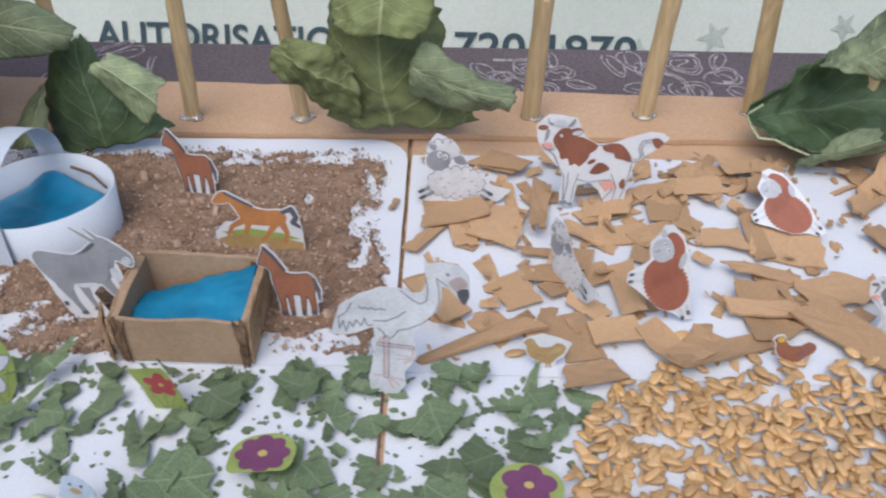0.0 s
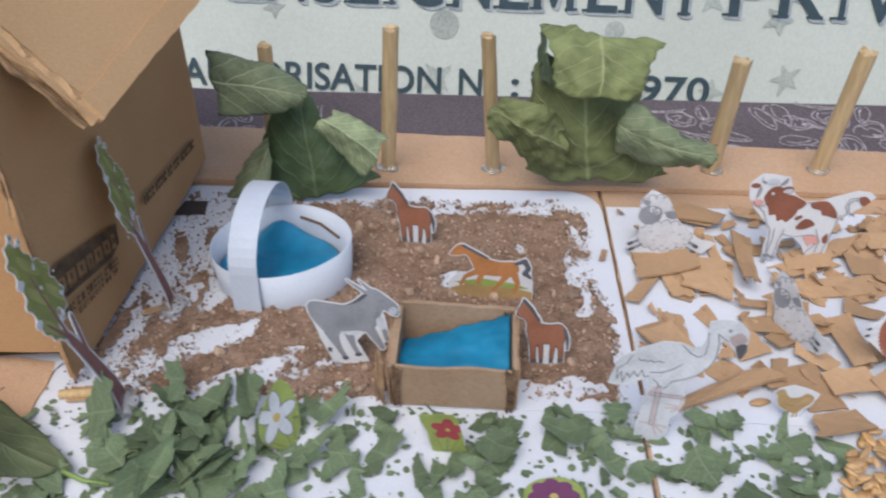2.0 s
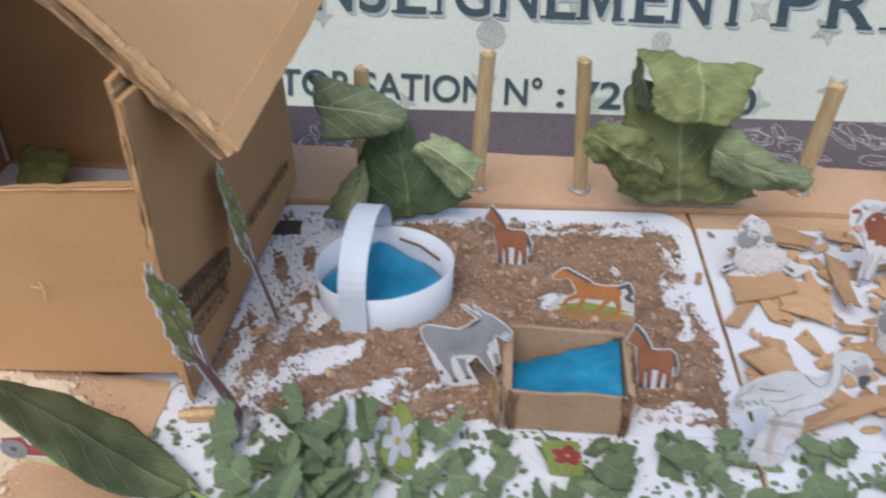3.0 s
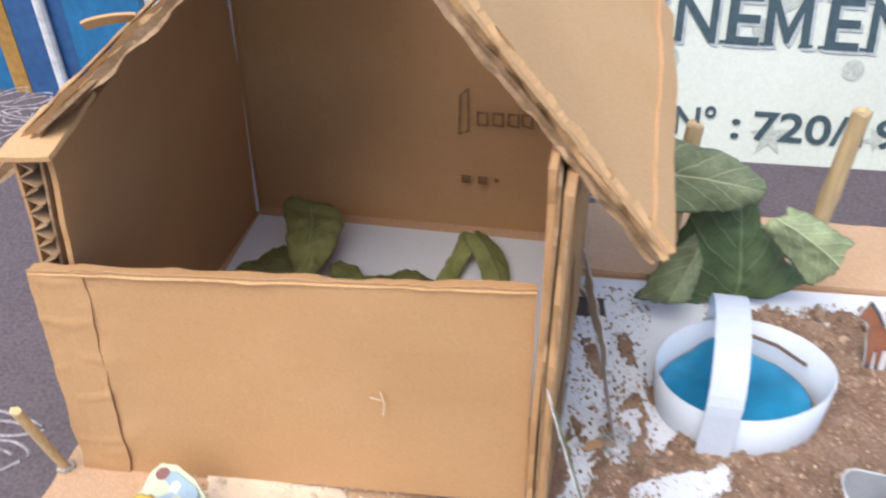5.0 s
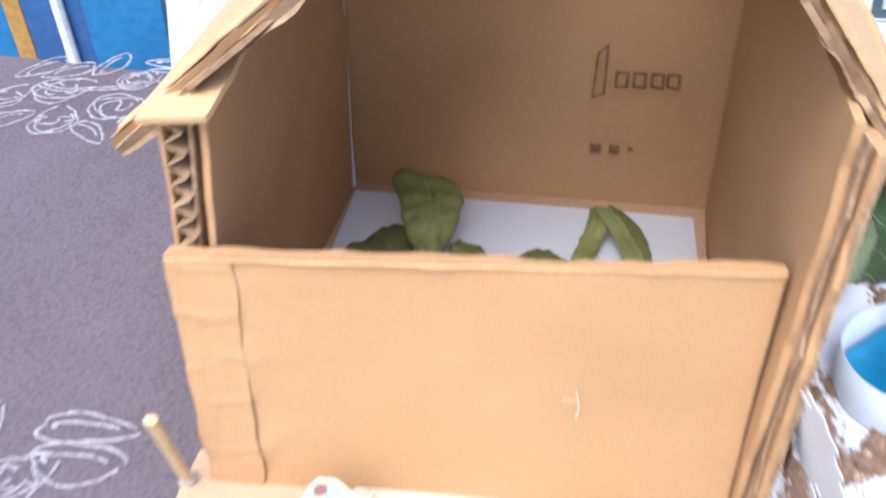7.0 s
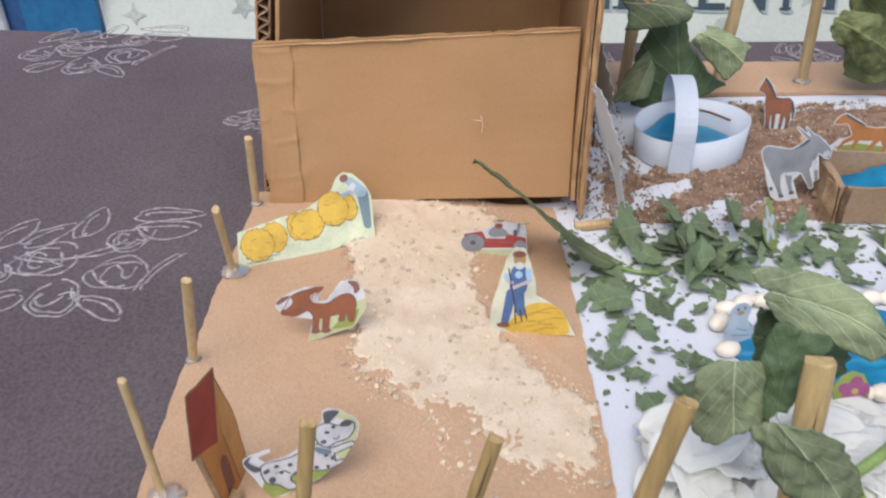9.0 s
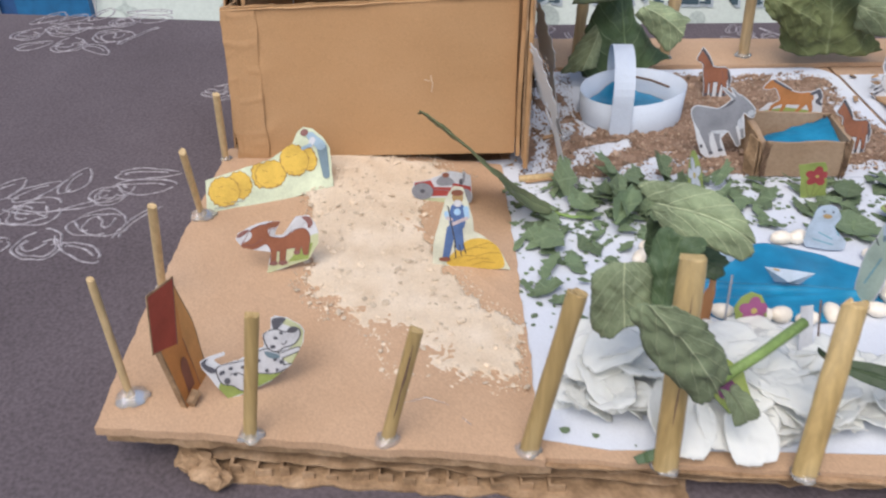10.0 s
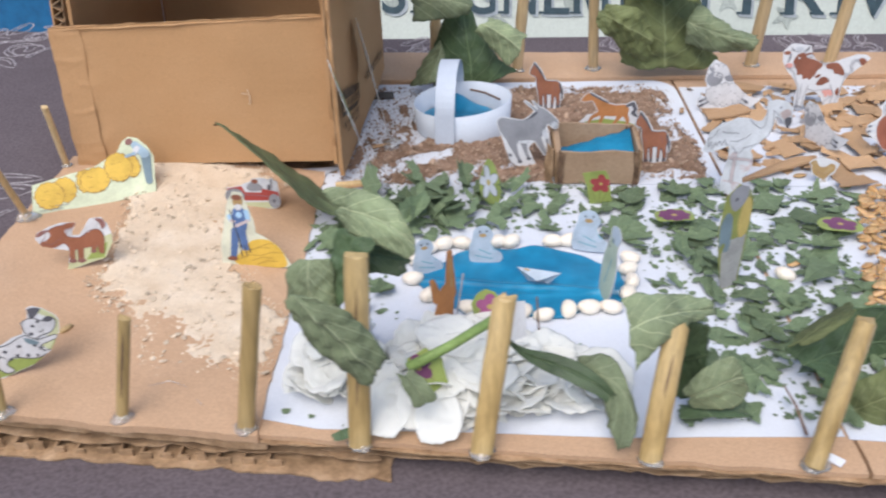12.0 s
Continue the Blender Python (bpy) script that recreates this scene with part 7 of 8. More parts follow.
for at, rz, k in (((-0.187, 0.1435, 0.003), 0, 1.0), ((-0.1235, 0.155, 0.003), -14, 1.1), ((-0.221, 0.134, 0.003), 18, 0.9)):
    q = lambda *pts: S(pts, k, k)
    d = q((-8, -1), (8, -1), (10, 4), (6, 8), (3, 12), (5, 17), (2, 22), (-3, 23), (-7, 20), (-8, 14), (-10, 7))
    cutout("duck_cutout", "blue-grey bird-shaped paper cut-out at the pond's edge", at, [(U(C(-4 * k, 8 * k, 3 * k, 5 * k, 0.35), C(-6 * k, 4 * k, 4 * k, 2 * k, 0.35), C(3 * k, 12 * k, 6 * k, 7 * k, 0.35)), P_TEAL, 0.35), (E(-1.5 * k, 17 * k, 2.2 * k, 1.2 * k), P_BUFF), (U(E(-3.4 * k, 19.4 * k, 0.6, 0.7), E(0.8 * k, 19.6 * k, 0.6, 0.7)), P_INK, 0.3)], rz, -12, ink=False, card=d, paper=P_BLUEGREY, bend=12.0)


def boat():
    ob = thing("paper_boat", "small folded blue-grey paper boat on the pond", "paper boat", (-0.157, 0.1195, 0.0046), -14)
    b = [(-0.013, 0, 0.009), (0, -0.0045, 0.004), (0.013, 0, 0.0085), (0, 0.0045, 0.004), (-0.006, 0, 0.0), (0.006, 0, 0.0), (0, 0, 0.009)]
    part("hull", (b, [(0, 4, 5, 2, 1), (2, 5, 4, 0, 3), (0, 1, 6), (1, 2, 6), (2, 3, 6), (3, 0, 6)]), P_BLUEGREY, ob)
    part("print", ([(-0.0085, -0.0012, 0.0088), (-0.0055, -0.0016, 0.0082), (-0.005, -0.0008, 0.0088), (-0.008, -0.0004, 0.0092)], [(0, 1, 2, 3)]), P_BUFF, ob, "small tan printed mark")
    return ob


boat()


def paper_tree(at, lean_x, lean_y, rz, h=98):
    """A tree print: curved plum-brown trunk, forked into a broad ragged olive crown with gaps."""
    trunk = U(C(2, 0, 3.5, h * 0.10, 6.6, 5.2), C(3.5, h * 0.10, 0, h * 0.30, 5.2, 4.2), C(0, h * 0.30, -4, h * 0.46, 4.2, 2.8), C(0, h * 0.30, 8, h * 0.50, 2.0, 1.0), C(-4, h * 0.46, -2, h * 0.80, 1.4, 0.6), C(-4, h * 0.46, -13, h * 0.62, 1.2, 0.6))
    crown0 = U(E(-2, h * 0.84, 9, h * 0.13), E(-9, h * 0.66, 8, h * 0.15), E(7, h * 0.68, 8, h * 0.13), E(0, h * 0.66, 9, h * 0.08))
    crown = lambda X, Y: crown0(X, Y) + 1.7 * np.sin(0.6 * X + 0.55 * Y) + 1.3 * np.cos(0.9 * Y - 0.35 * X)
    clump = lambda X, Y: np.maximum(crown(X, Y) + 1.2, 2.0 * np.sin(0.55 * X + 0.2 * Y) + 2.0 * np.cos(0.42 * Y + 0.25 * X) + 0.7)
    ob = cutout("tree_cutout", "tree-shaped paper cut-out with olive crown beside the house", at, [(crown, P_OLIVE), (clump, P_MOSS), (trunk, P_BARK)], rz, 0, margin=1.3, ink=False, group="paper trees", step=0.7)
    ob.matrix_basis = pose(*at, lean_x, lean_y, 0) @ pose(0, 0, 0, 0, 0, rz)
    g = ball(0.009, 0.008, 0.003, 12, 6)
    part("glue_blob", g, GLUE, ob, "clear hot glue", smooth=True)
    return ob


paper_tree((-0.2555, 0.303, 0.002), -6, -12, 103)
paper_tree((-0.259, 0.235, 0.002), -1, -16, 103)


d = P((-15, 37), (-3, 32), (7, 56), (13, 30), (12, -1), (-10, -1))
ken = cutout("kennel_cutout", "thick card kennel with red roof and orange walls on the board", (-0.4540, 0.0410, board_z(-0.4540, 0.041)), [(d, P_KENNEL), (P((2, 30), (7, 55), (13, 30), (12, 0), (4, 0)), P_KENNELSIDE), (P((-20, 40), (-12, 63), (8, 58), (-3, 31)), P_ROOFRED), (U(E(-3, 17, 3.2, 6), P((-6.2, 5), (0.2, 5), (0.2, 17), (-6.2, 17))), P_COW), (U(C(-3, 31, 8, 58, 0.35), C(2, 30, 4, 1, 0.2)), P_BARK, 0.35)], 79, -4, margin=0.8, paper=KRAFT_EDGE, ink=False)
part("foot", tube([(-0.010, -0.002, 0.002), (-0.004, -0.003, 0.004)], 0.0024, 8), KRAFT_EDGE, ken, "torn cardboard foot")
part("backing", stand(flat(grow(d, 0.5), (-22, -1, 20, 66), 1.0, 0.0022, lift=-0.0026)), KRAFT_EDGE, ken, "thick cardboard backing")


# ---- trough, basket, pond ----
def trough():
    ob = thing("trough", "open brown cardboard trough holding a blue film", "trough", (-0.1075, 0.2585, 0.002), -2)
    w, dpt, h = 0.0265, 0.0195, 0.025
    for k, (a, b, t) in enumerate((((-w, -dpt), (w, -dpt), 0.0016), ((w, -dpt), (w, dpt), 0.0020), ((w, dpt), (-w, dpt), 0.0022), ((-w, dpt), (-w, -dpt), 0.0036))):
        part("side", plate((*a, 0), (*b, 0), (b[0] * 1.03, b[1] * 1.03, h + 0.0025 * (k == 2)), (a[0] * 1.03, a[1] * 1.03, h), t, 24, 10, 0.0014, (0.0004, 0.0012, 0.0011, 0.0012), a[0] * 40 + k), KRAFT_DULL, ob)
        if k in (1, 3):
            q = 1.07
            part("side_ply", plate((a[0] * q, a[1] * 1.05, 0), (b[0] * q, b[1] * 1.05, 0), (b[0] * q * 1.03, b[1] * 1.07, h * 1.04), (a[0] * q * 1.03, a[1] * 1.07, h * 0.98), 0.0009, 14, 10, 0.0022, (0.0004, 0.002, 0.0024, 0.002), k * 7.3), KRAFT_EDGE, ob, "split outer ply")
    part("floor_board", prism([(-w, -dpt, 0.001), (w, -dpt, 0.001), (w, dpt, 0.001), (-w, dpt, 0.001)], (0, 0, 0.002)), KRAFT_DULL, ob)
    for k, (x, y, d) in enumerate(((-w * 1.01, -dpt * 1.09, 1), (w * 1.04, -dpt * 1.09, -1), (w * 1.02, dpt * 0.9, -1))):
        part("corner_fray", patch([[(x, y, 0.0), (x + d * 0.0035, y - 0.0004, 0.0)], [(x - d * 0.001, y - 0.0012, 0.012), (x + d * 0.0022, y - 0.0003, 0.013)], [(x, y - 0.0002, h * 1.05), (x + d * 0.0045, y - 0.0006, h * 0.97)]], 5, 22, 0.0011, 0.0006, k * 3.1, 0.0, 160.0, 0.3), [KRAFT_TORN, KRAFT_TORN], ob, "dark torn corner", smooth=False)
    part("corner_tab", patch([[(-0.031, -0.0225, 0.001), (-0.035, -0.015, 0.001)], [(-0.0325, -0.024, 0.013), (-0.0365, -0.016, 0.013)], [(-0.031, -0.0215, 0.0265), (-0.034, -0.013, 0.027)]], 4, 10, 0.0012, 0.0014), [KRAFT_EDGE, KRAFT_EDGE], ob, "frayed corner")
    return ob


KRAFT_TORN = surface("kraft_dark_torn", (0.135, 0.085, 0.055), (0.07, 0.045, 0.03), (0.24, 0.16, 0.10), 0.9, 600, 120, 0.4, 0.1)
KRAFT_DULL = surface("kraft_dull", (0.335, 0.232, 0.150), (0.28, 0.19, 0.12), (0.39, 0.28, 0.19), 0.85, 500, 30, 0.2, 0.15, speck=0.12)
trough()
ob = thing("blue_film", "creased teal-blue film stretched inside the cardboard trough", "film", (-0.1075, 0.2585, 0.004), -2)
part("sheet", patch([[(-0.0253, -0.0185, 0.0120), (-0.010, -0.0185, 0.0135), (0.010, -0.0185, 0.0140), (0.0253, -0.0185, 0.0150)],
                     [(-0.0253, -0.008, 0.0135), (-0.010, -0.006, 0.0160), (0.010, -0.006, 0.0165), (0.0253, -0.006, 0.0170)],
                     [(-0.0253, 0.004, 0.0130), (-0.008, 0.006, 0.0150), (0.010, 0.008, 0.0190), (0.0253, 0.008, 0.0215)],
                     [(-0.0253, 0.010, 0.0090), (-0.008, 0.013, 0.0120), (0.010, 0.016, 0.0165), (0.0253, 0.0185, 0.0210)]], 34, 24, 0.0011, 0.0008, 3.0, 0, 150), [CLOTH, CLOTH], ob, smooth=True)


def basket():
    ob = thing("paper_basket", "white paper basket with a flat handle and blue lining", "basket", (-0.2025, 0.3315, 0.002), -4)
    n = 48

    def oval(k, z):
        a = 2 * math.pi * k / n
        r = 1 + 0.09 * max(0.0, math.cos(a)) ** 3
        return (0.0350 * r * math.cos(a), 0.0300 * math.sin(a), z)
    hgt = lambda k: 0.0235 + 0.003 * math.cos(2 * math.pi * k / n - 0.4)
    v, f = [], []
    for k in range(n):
        x, y, _ = oval(k, 0)
        for s, z in ((1.0, 0.0), (1.04, hgt(k)), (1.025, hgt(k)), (0.985, 0.0)):
            v.append((x * s, y * s, z))
    for k in range(n):
        a, b = 4 * k, 4 * ((k + 1) % n)
        f += [(a, b, b + 1, a + 1), (a + 1, b + 1, b + 2, a + 2), (a + 2, b + 2, b + 3, a + 3)]
    part("wall", (v, f), BASKETPAPER, ob, smooth=True)
    # handle: a flat strip bent over from side to side
    sv, sf = [], []
    m = 28
    for k in range(m + 1):
        t = k / m
        a = math.pi * t
        if t < 0.18:
            y, z = -0.0325, -0.001 + t / 0.18 * 0.026
        elif t > 0.82:
            y, z = 0.0325, -0.001 + (1 - t) / 0.18 * 0.026
        else:
            b = math.pi * (t - 0.18) / 0.64
            y, z = -0.0325 * math.cos(b), 0.025 + 0.0275 * math.sin(b)
        x = -0.010 + 0.004 * t
        for dx, o in ((-0.0072, 0), (0.0072, 0), (0.0072, 0.0004), (-0.0072, 0.0004)):
            q = 1 + o * 30
            sv.append((x + dx, y * q, z * (1 + o * 12)))
    for k in range(m):
        a, b = 4 * k, 4 * k + 4
        sf += [(a, a + 1, b + 1, b), (a + 2, a + 3, b + 3, b + 2), (a + 1, a + 2, b + 2, b + 1), (a + 3, a, b, b + 3)]
    part("handle", (sv, sf), BASKETPAPER, ob, "broad white paper strip", smooth=False)
    part("lining", ball(0.0335, 0.0285, 0.010, 40, 12, lambda x, y, z: (x, y, 0.0062 + max(z, -0.006) * 0.28 + 0.0012 * nz(x, y, 0, 110) + 0.010 * math.exp(-((x + 0.006) / 0.011) ** 2 - ((y - 0.026) / 0.010) ** 2))), BLUE, ob, "teal-blue lining", smooth=True)
    part("lining_edge", tube([(0.006, 0.026, 0.020), (0.018, 0.022, 0.019), (0.030, 0.012, 0.018)], 0.0009, 6), TWIG, ob, "dirty torn edge")
    return ob


basket()


def pond():
    ob = thing("pond", "oval pond of shiny teal-blue film on white paper", "pond", (-0.165, 0.131, 0.0004))
    d0 = E(0, -6, 60, 34, -3)
    d = lambda X, Y: d0(X, Y) + 2.2 * np.sin(X * 0.13 + Y * 0.1) + 1.2 * np.cos(Y * 0.3 - X * 0.07)
    sh = flat(d, (-72, -44, 72, 44), 1.2, 0.0018)
    top = len(sh[0]) // 2
    vs = []
    for k, (x, y, z) in enumerate(sh[0]):
        if k < top:
            z += 0.0012 * nz(x, y, 0, 40) + 0.0018 * math.exp(-((y + 0.012 + 0.12 * x) / 0.0022) ** 2) + 0.001 * math.exp(-((y + 0.021 - 0.05 * x) / 0.0020) ** 2)
        vs.append((x, y, z))
    part("film", (vs, sh[1]), BLUE, ob, smooth=True)
    return ob


pond()

# beans round the pond
bean_proto = None
rnd = random.Random(11)
RING = ((-0.230, 0.126, 0), (-0.220, 0.110, 60), (-0.197, 0.098, 5), (-0.177, 0.094, 20), (-0.168, 0.0945, 20), (-0.156, 0.0905, 0), (-0.142, 0.095, 95), (-0.130, 0.097, 10), (-0.118, 0.097, -15), (-0.107, 0.110, 60), (-0.103, 0.121, 80), (-0.103, 0.134, 20), (-0.100, 0.145, 0),
        (-0.135, 0.165, 20), (-0.145, 0.164, 170), (-0.180, 0.164, 10), (-0.190, 0.166, 60), (-0.201, 0.163, 170), (-0.212, 0.163, 50), (-0.222, 0.158, 10), (-0.229, 0.147, 60), (-0.171, 0.1645, 20), (-0.0135, 0.126, -20))
for x, y, r in RING:
    m = pose(x, y, 0.0040, rnd.uniform(-12, 12), rnd.uniform(-12, 12), r + rnd.uniform(-12, 12)) @ Matrix.Scale(rnd.uniform(0.92, 1.12), 4)
    if bean_proto is None:
        bean_proto = part("bean", ball(0.0066, 0.0046, 0.0040, 14, 9, lambda x, y, z: (x, y + 22 * x * x - 0.0004, z)), BEAN, smooth=True)
        bean_proto.matrix_basis = m
        tagged(bean_proto, "smooth creamy white dried bean edging the pond", "bean", "beans round the pond")
    else:
        copy_thing(bean_proto, m).matrix_basis = m


# ---- soil, sawdust, litter ----
def height_sheet(name, label, category, d, box, step, zfun, material, unit=0.001, kind="stuff", base=0.0):
    sh = flat(d, box, step, None, unit)
    edges = {}
    for q in sh[1]:
        for a, b in zip(q, q[1:] + q[:1]):
            edges[(a, b)] = 1
    rim = {a for a, b in edges if (b, a) not in edges} | {b for a, b in edges if (b, a) not in edges}
    vs = [(x, y, base + (0.0003 if k in rim else zfun(x, y))) for k, (x, y, z) in enumerate(sh[0])]
    return tagged(part(name, (vs, sh[1]), material, smooth=True), label, category, kind=kind)


def field(freq, seed):
    """Smooth random field for ragged outlines, from a few summed waves, in millimetres."""
    r = random.Random(seed)
    ws = [(r.uniform(0.5, 1.6) * freq, r.uniform(0, 6.28), r.uniform(0, 6.28), r.uniform(0.5, 1)) for _ in range(14)]
    return lambda X, Y: sum(a * np.sin(f * (X * math.cos(t) + Y * math.sin(t)) + p) for f, t, p, a in ws) / 3.2


n1, n2, n3 = field(0.10, 1), field(0.42, 2), field(1.1, 3)
core = U(P((-232, 262), (-205, 398), (-150, 402), (-90, 400), (-50, 401), (-32, 390), (-38, 330), (-28, 300), (-32, 246), (-120, 246), (-180, 244), (-225, 242)), P((-268, 242), (-262, 300), (-244, 345), (-225, 330), (-215, 242)))
bare = U(E(-72, 358, 4, 8, 10), E(-104, 330, 11, 5), E(-47, 253, 11, 7), E(-128, 246, 18, 4), E(-96, 394, 36, 3.4, 4), E(-39, 318, 4, 16), E(-40, 372, 3, 14, 12), E(-84, 300, 5, 3))
thin = U(E(-242, 285, 34, 62, 0), E(-205, 258, 44, 17, 8), E(-246, 372, 24, 30), E(-40, 330, 8, 44), E(-100, 396, 60, 6), E(-110, 248, 70, 7))
rub = field(0.22, 8)
smear = lambda X, Y: rub(0.34 * (X * 0.84 + Y * 0.54), 1.5 * (Y * 0.84 - X * 0.54))
holes = lambda X, Y: np.minimum(bare(X, Y) + 3.2 * n2(X, Y) + 2.4 * n3(X, Y), np.maximum(thin(X, Y), 5.0 * (0.12 - smear(X, Y))) + 2.2 * n3(X, Y))
soil_d = lambda X, Y: np.maximum(core(X, Y), -holes(X, Y)) + 2.6 * n1(X, Y) + 1.6 * n2(X, Y) + 1.4 * n3(X, Y)
height_sheet("soil", "rough brown dry soil glued over white paper", "soil", soil_d, (-285, 236, -24, 410), 1.1,
             lambda x, y: 0.0020 + 0.0014 * nz(x, y, 0, 130) + 0.0012 * nz(x, y, 3, 330) + 0.0011 * nz(x, y, 5, 700), SOIL, base=0.0009)


def clods(count, seed, size, where, z, name, label, category, material, thin=1.0):
    r = random.Random(seed)
    protos = []
    for k in range(6):
        a, b, c = r.uniform(0.7, 1.2), r.uniform(0.6, 1.0), r.uniform(0.4, 0.8) * thin
        protos.append(ball(a, b, c, 6, 4, lambda x, y, z, k=k: (x * (1 + 0.35 * nz(x, y, z + k * 9, 1.3)), y * (1 + 0.35 * nz(y, z, x + k * 7, 1.3)), z)))
    v, f = [], []
    made = 0
    while made < count:
        q = where(r)
        if q is None:
            continue
        made += 1
        s = size(r)
        m = Matrix.Translation((q[0], q[1], z(*q) + s * 0.3)) @ Euler((r.uniform(0, 6), r.uniform(0, 6), r.uniform(0, 6)) if thin == 1.0 else (r.uniform(-0.3, 0.3), r.uniform(-0.3, 0.3), r.uniform(0, 6))).to_matrix().to_4x4() @ Matrix.Scale(s, 4)
        pv, pf = moved(r.choice(protos), m)
        o = len(v)
        v += pv
        f += [tuple(i + o for i in q2) for q2 in pf]
    return tagged(part(name, (v, f), material), label, category, kind="stuff")


def in_d(d, x0, y0, x1, y1, slack=0.0):
    """Picks random places inside a flat shape, from a grid of one millimetre."""
    xs, ys = np.arange(x0 * 1000, x1 * 1000 + 1), np.arange(y0 * 1000, y1 * 1000 + 1)
    ok = d(*np.meshgrid(xs, ys)) < slack

    def w(r):
        x, y = r.uniform(x0, x1), r.uniform(y0, y1)
        return (x, y) if ok[int((y - y0) * 1000), int((x - x0) * 1000)] else None
    return w


clods(7000, 21, lambda r: 0.00045 + 0.0011 * r.random() ** 3.5, in_d(soil_d, -0.28, 0.238, -0.026, 0.408, 2.5), lambda x, y: 0.0026, "soil_crumbs", "loose brown soil crumbs", "soil", CLOD)
clods(130, 22, lambda r: 0.0015 + 0.0028 * r.random() ** 2, in_d(soil_d, -0.28, 0.238, -0.026, 0.408), lambda x, y: 0.003, "soil_clods", "small brown lumps of dry soil", "soil", CLOD)
clods(2600, 26, lambda r: 0.0003 + 0.0007 * r.random() ** 3, in_d(core, -0.28, 0.238, -0.022, 0.41, 4), lambda x, y: 0.0012, "soil_specks", "fine soil specks on the bare paper", "soil", CLOD)
clods(120, 23, lambda r: 0.0004 + 0.0005 * r.random(), in_d(soil_d, -0.28, 0.238, -0.026, 0.408), lambda x, y: 0.0036, "chaff", "pale chaff specks on the soil", "chaff", FLAKE)
path_c = U(P((-420, 252), (-400, 262), (-345, 254), (-330, 236), (-354, 196), (-350, 160), (-325, 112), (-301, 96), (-301, 54), (-330, 52), (-364, 62), (-390, 94), (-412, 124), (-416, 170), (-424, 226)))
dust_d = lambda X, Y: path_c(X, Y) + 5.0 * n1(X, Y) + 2.4 * n2(X, Y) + 1.5 * n3(X, Y)
height_sheet("sawdust_path", "cream sawdust path spread over the cardboard board", "sawdust", dust_d, (-440, 40, -298, 290), 1.5,
             lambda x, y: board_z(x, y) + 0.0007 + 0.0004 * nz(x, y, 0, 90) + 0.0004 * nz(x, y, 3, 420), DUST, base=0.0003)
clods(1000, 24, lambda r: 0.0004 + 0.0022 * r.random() ** 8, in_d(dust_d, -0.46, 0.04, -0.30, 0.29, 9), lambda x, y: board_z(x, y) + 0.001, "sawdust_flakes", "loose sawdust flakes on the board", "sawdust", FLAKE, 0.2)
clods(190, 28, lambda r: 0.0007 + 0.0020 * r.random() ** 3, in_d(dust_d, -0.46, 0.04, -0.30, 0.29, 6), lambda x, y: board_z(x, y) + 0.0012, "sawdust_chips", "larger pale chips on the sawdust path", "sawdust", FLAKE, 0.35)
clods(2600, 27, lambda r: 0.00025 + 0.0005 * r.random() ** 2, in_d(lambda X, Y: np.abs(dust_d(X, Y) - 2.0) - 7.0, -0.46, 0.04, -0.30, 0.29), lambda x, y: board_z(x, y) + 0.0004, "sawdust_specks", "fine sawdust thinning out round the path", "sawdust", FLAKE)
strip_c = P((-288, 246), (-236, 244), (-243, 345), (-238, 408), (-272, 410), (-276, 330))
dirt_f = field(0.30, 12)
dirt_d = lambda X, Y: np.maximum(strip_c(X, Y), 4.5 * (0.52 - dirt_f(X, 0.55 * Y + 0.3 * X))) + 1.5 * n3(X, Y)
height_sheet("dirt", "thin brown dirt rubbed over the paper beside the house", "dirt", dirt_d, (-292, 240, -232, 412), 1.0, lambda x, y: 0.0007 + 0.0004 * nz(x, y, 3, 400), SOIL, base=0.0016)
clods(1500, 29, lambda r: 0.00025 + 0.0008 * r.random() ** 4, in_d(strip_c, -0.30, 0.24, -0.23, 0.41, 3), lambda x, y: 0.0017, "dirt_grains", "fine dark grains on the paper strip", "dirt", SOIL)
clods(260, 25, lambda r: 0.0004 + 0.0009 * r.random() ** 2, in_d(P((-300, 240), (-250, 240), (-255, 410), (-285, 410)), -0.30, 0.24, -0.25, 0.41), lambda x, y: 0.0015, "dirt_specks", "dark dirt specks beside the house", "dirt", CLOD)


def torn_piece(seed, material, thick=0.0012, curl=1.0, ratio=0.5, uv=True, n=9, ragg=0.25):
    """A torn scrap about 1 unit long, curled: an outline fan with its own thickness."""
    r = random.Random(seed)
    out = []
    for k in range(n):
        a = 2 * math.pi * k / n
        c, s = math.cos(a), math.sin(a)
        q = 1 / max(abs(c) / 0.5, abs(s) / (0.5 * ratio)) ** 0.8 / (0.5 ** 0.2)
        q *= 1 + ragg * r.uniform(-1, 1)
        out.append((q * c * 0.78, q * s * 0.78))
    k1, k2 = r.uniform(-0.5, 0.9) * curl, r.uniform(-0.4, 1.0) * curl
    hz = lambda x, y: k1 * x * x + k2 * y * y + 0.10 * curl * r.uniform(-1, 1)
    rings = [1.0, 0.55]
    v, top = [], []
    for s in rings:
        for x, y in out:
            v.append((x * s, y * s, hz(x * s, y * s)))
    v.append((0, 0, 0.0))
    c = len(v) - 1
    f = []
    for k in range(n):
        j = (k + 1) % n
        f += [(k, j, n + j, n + k), (n + k, n + j, c)]
    m = len(v)
    v2 = v + [(x, y, z - thick) for x, y, z in v]
    f2 = f + [tuple(m + i for i in q[::-1]) for q in f] + [(k, m + k, m + (k + 1) % n, (k + 1) % n) for k in range(n)]
    return v2, f2, None, [(x + 0.5, y + 0.5) for x, y, z in v2]


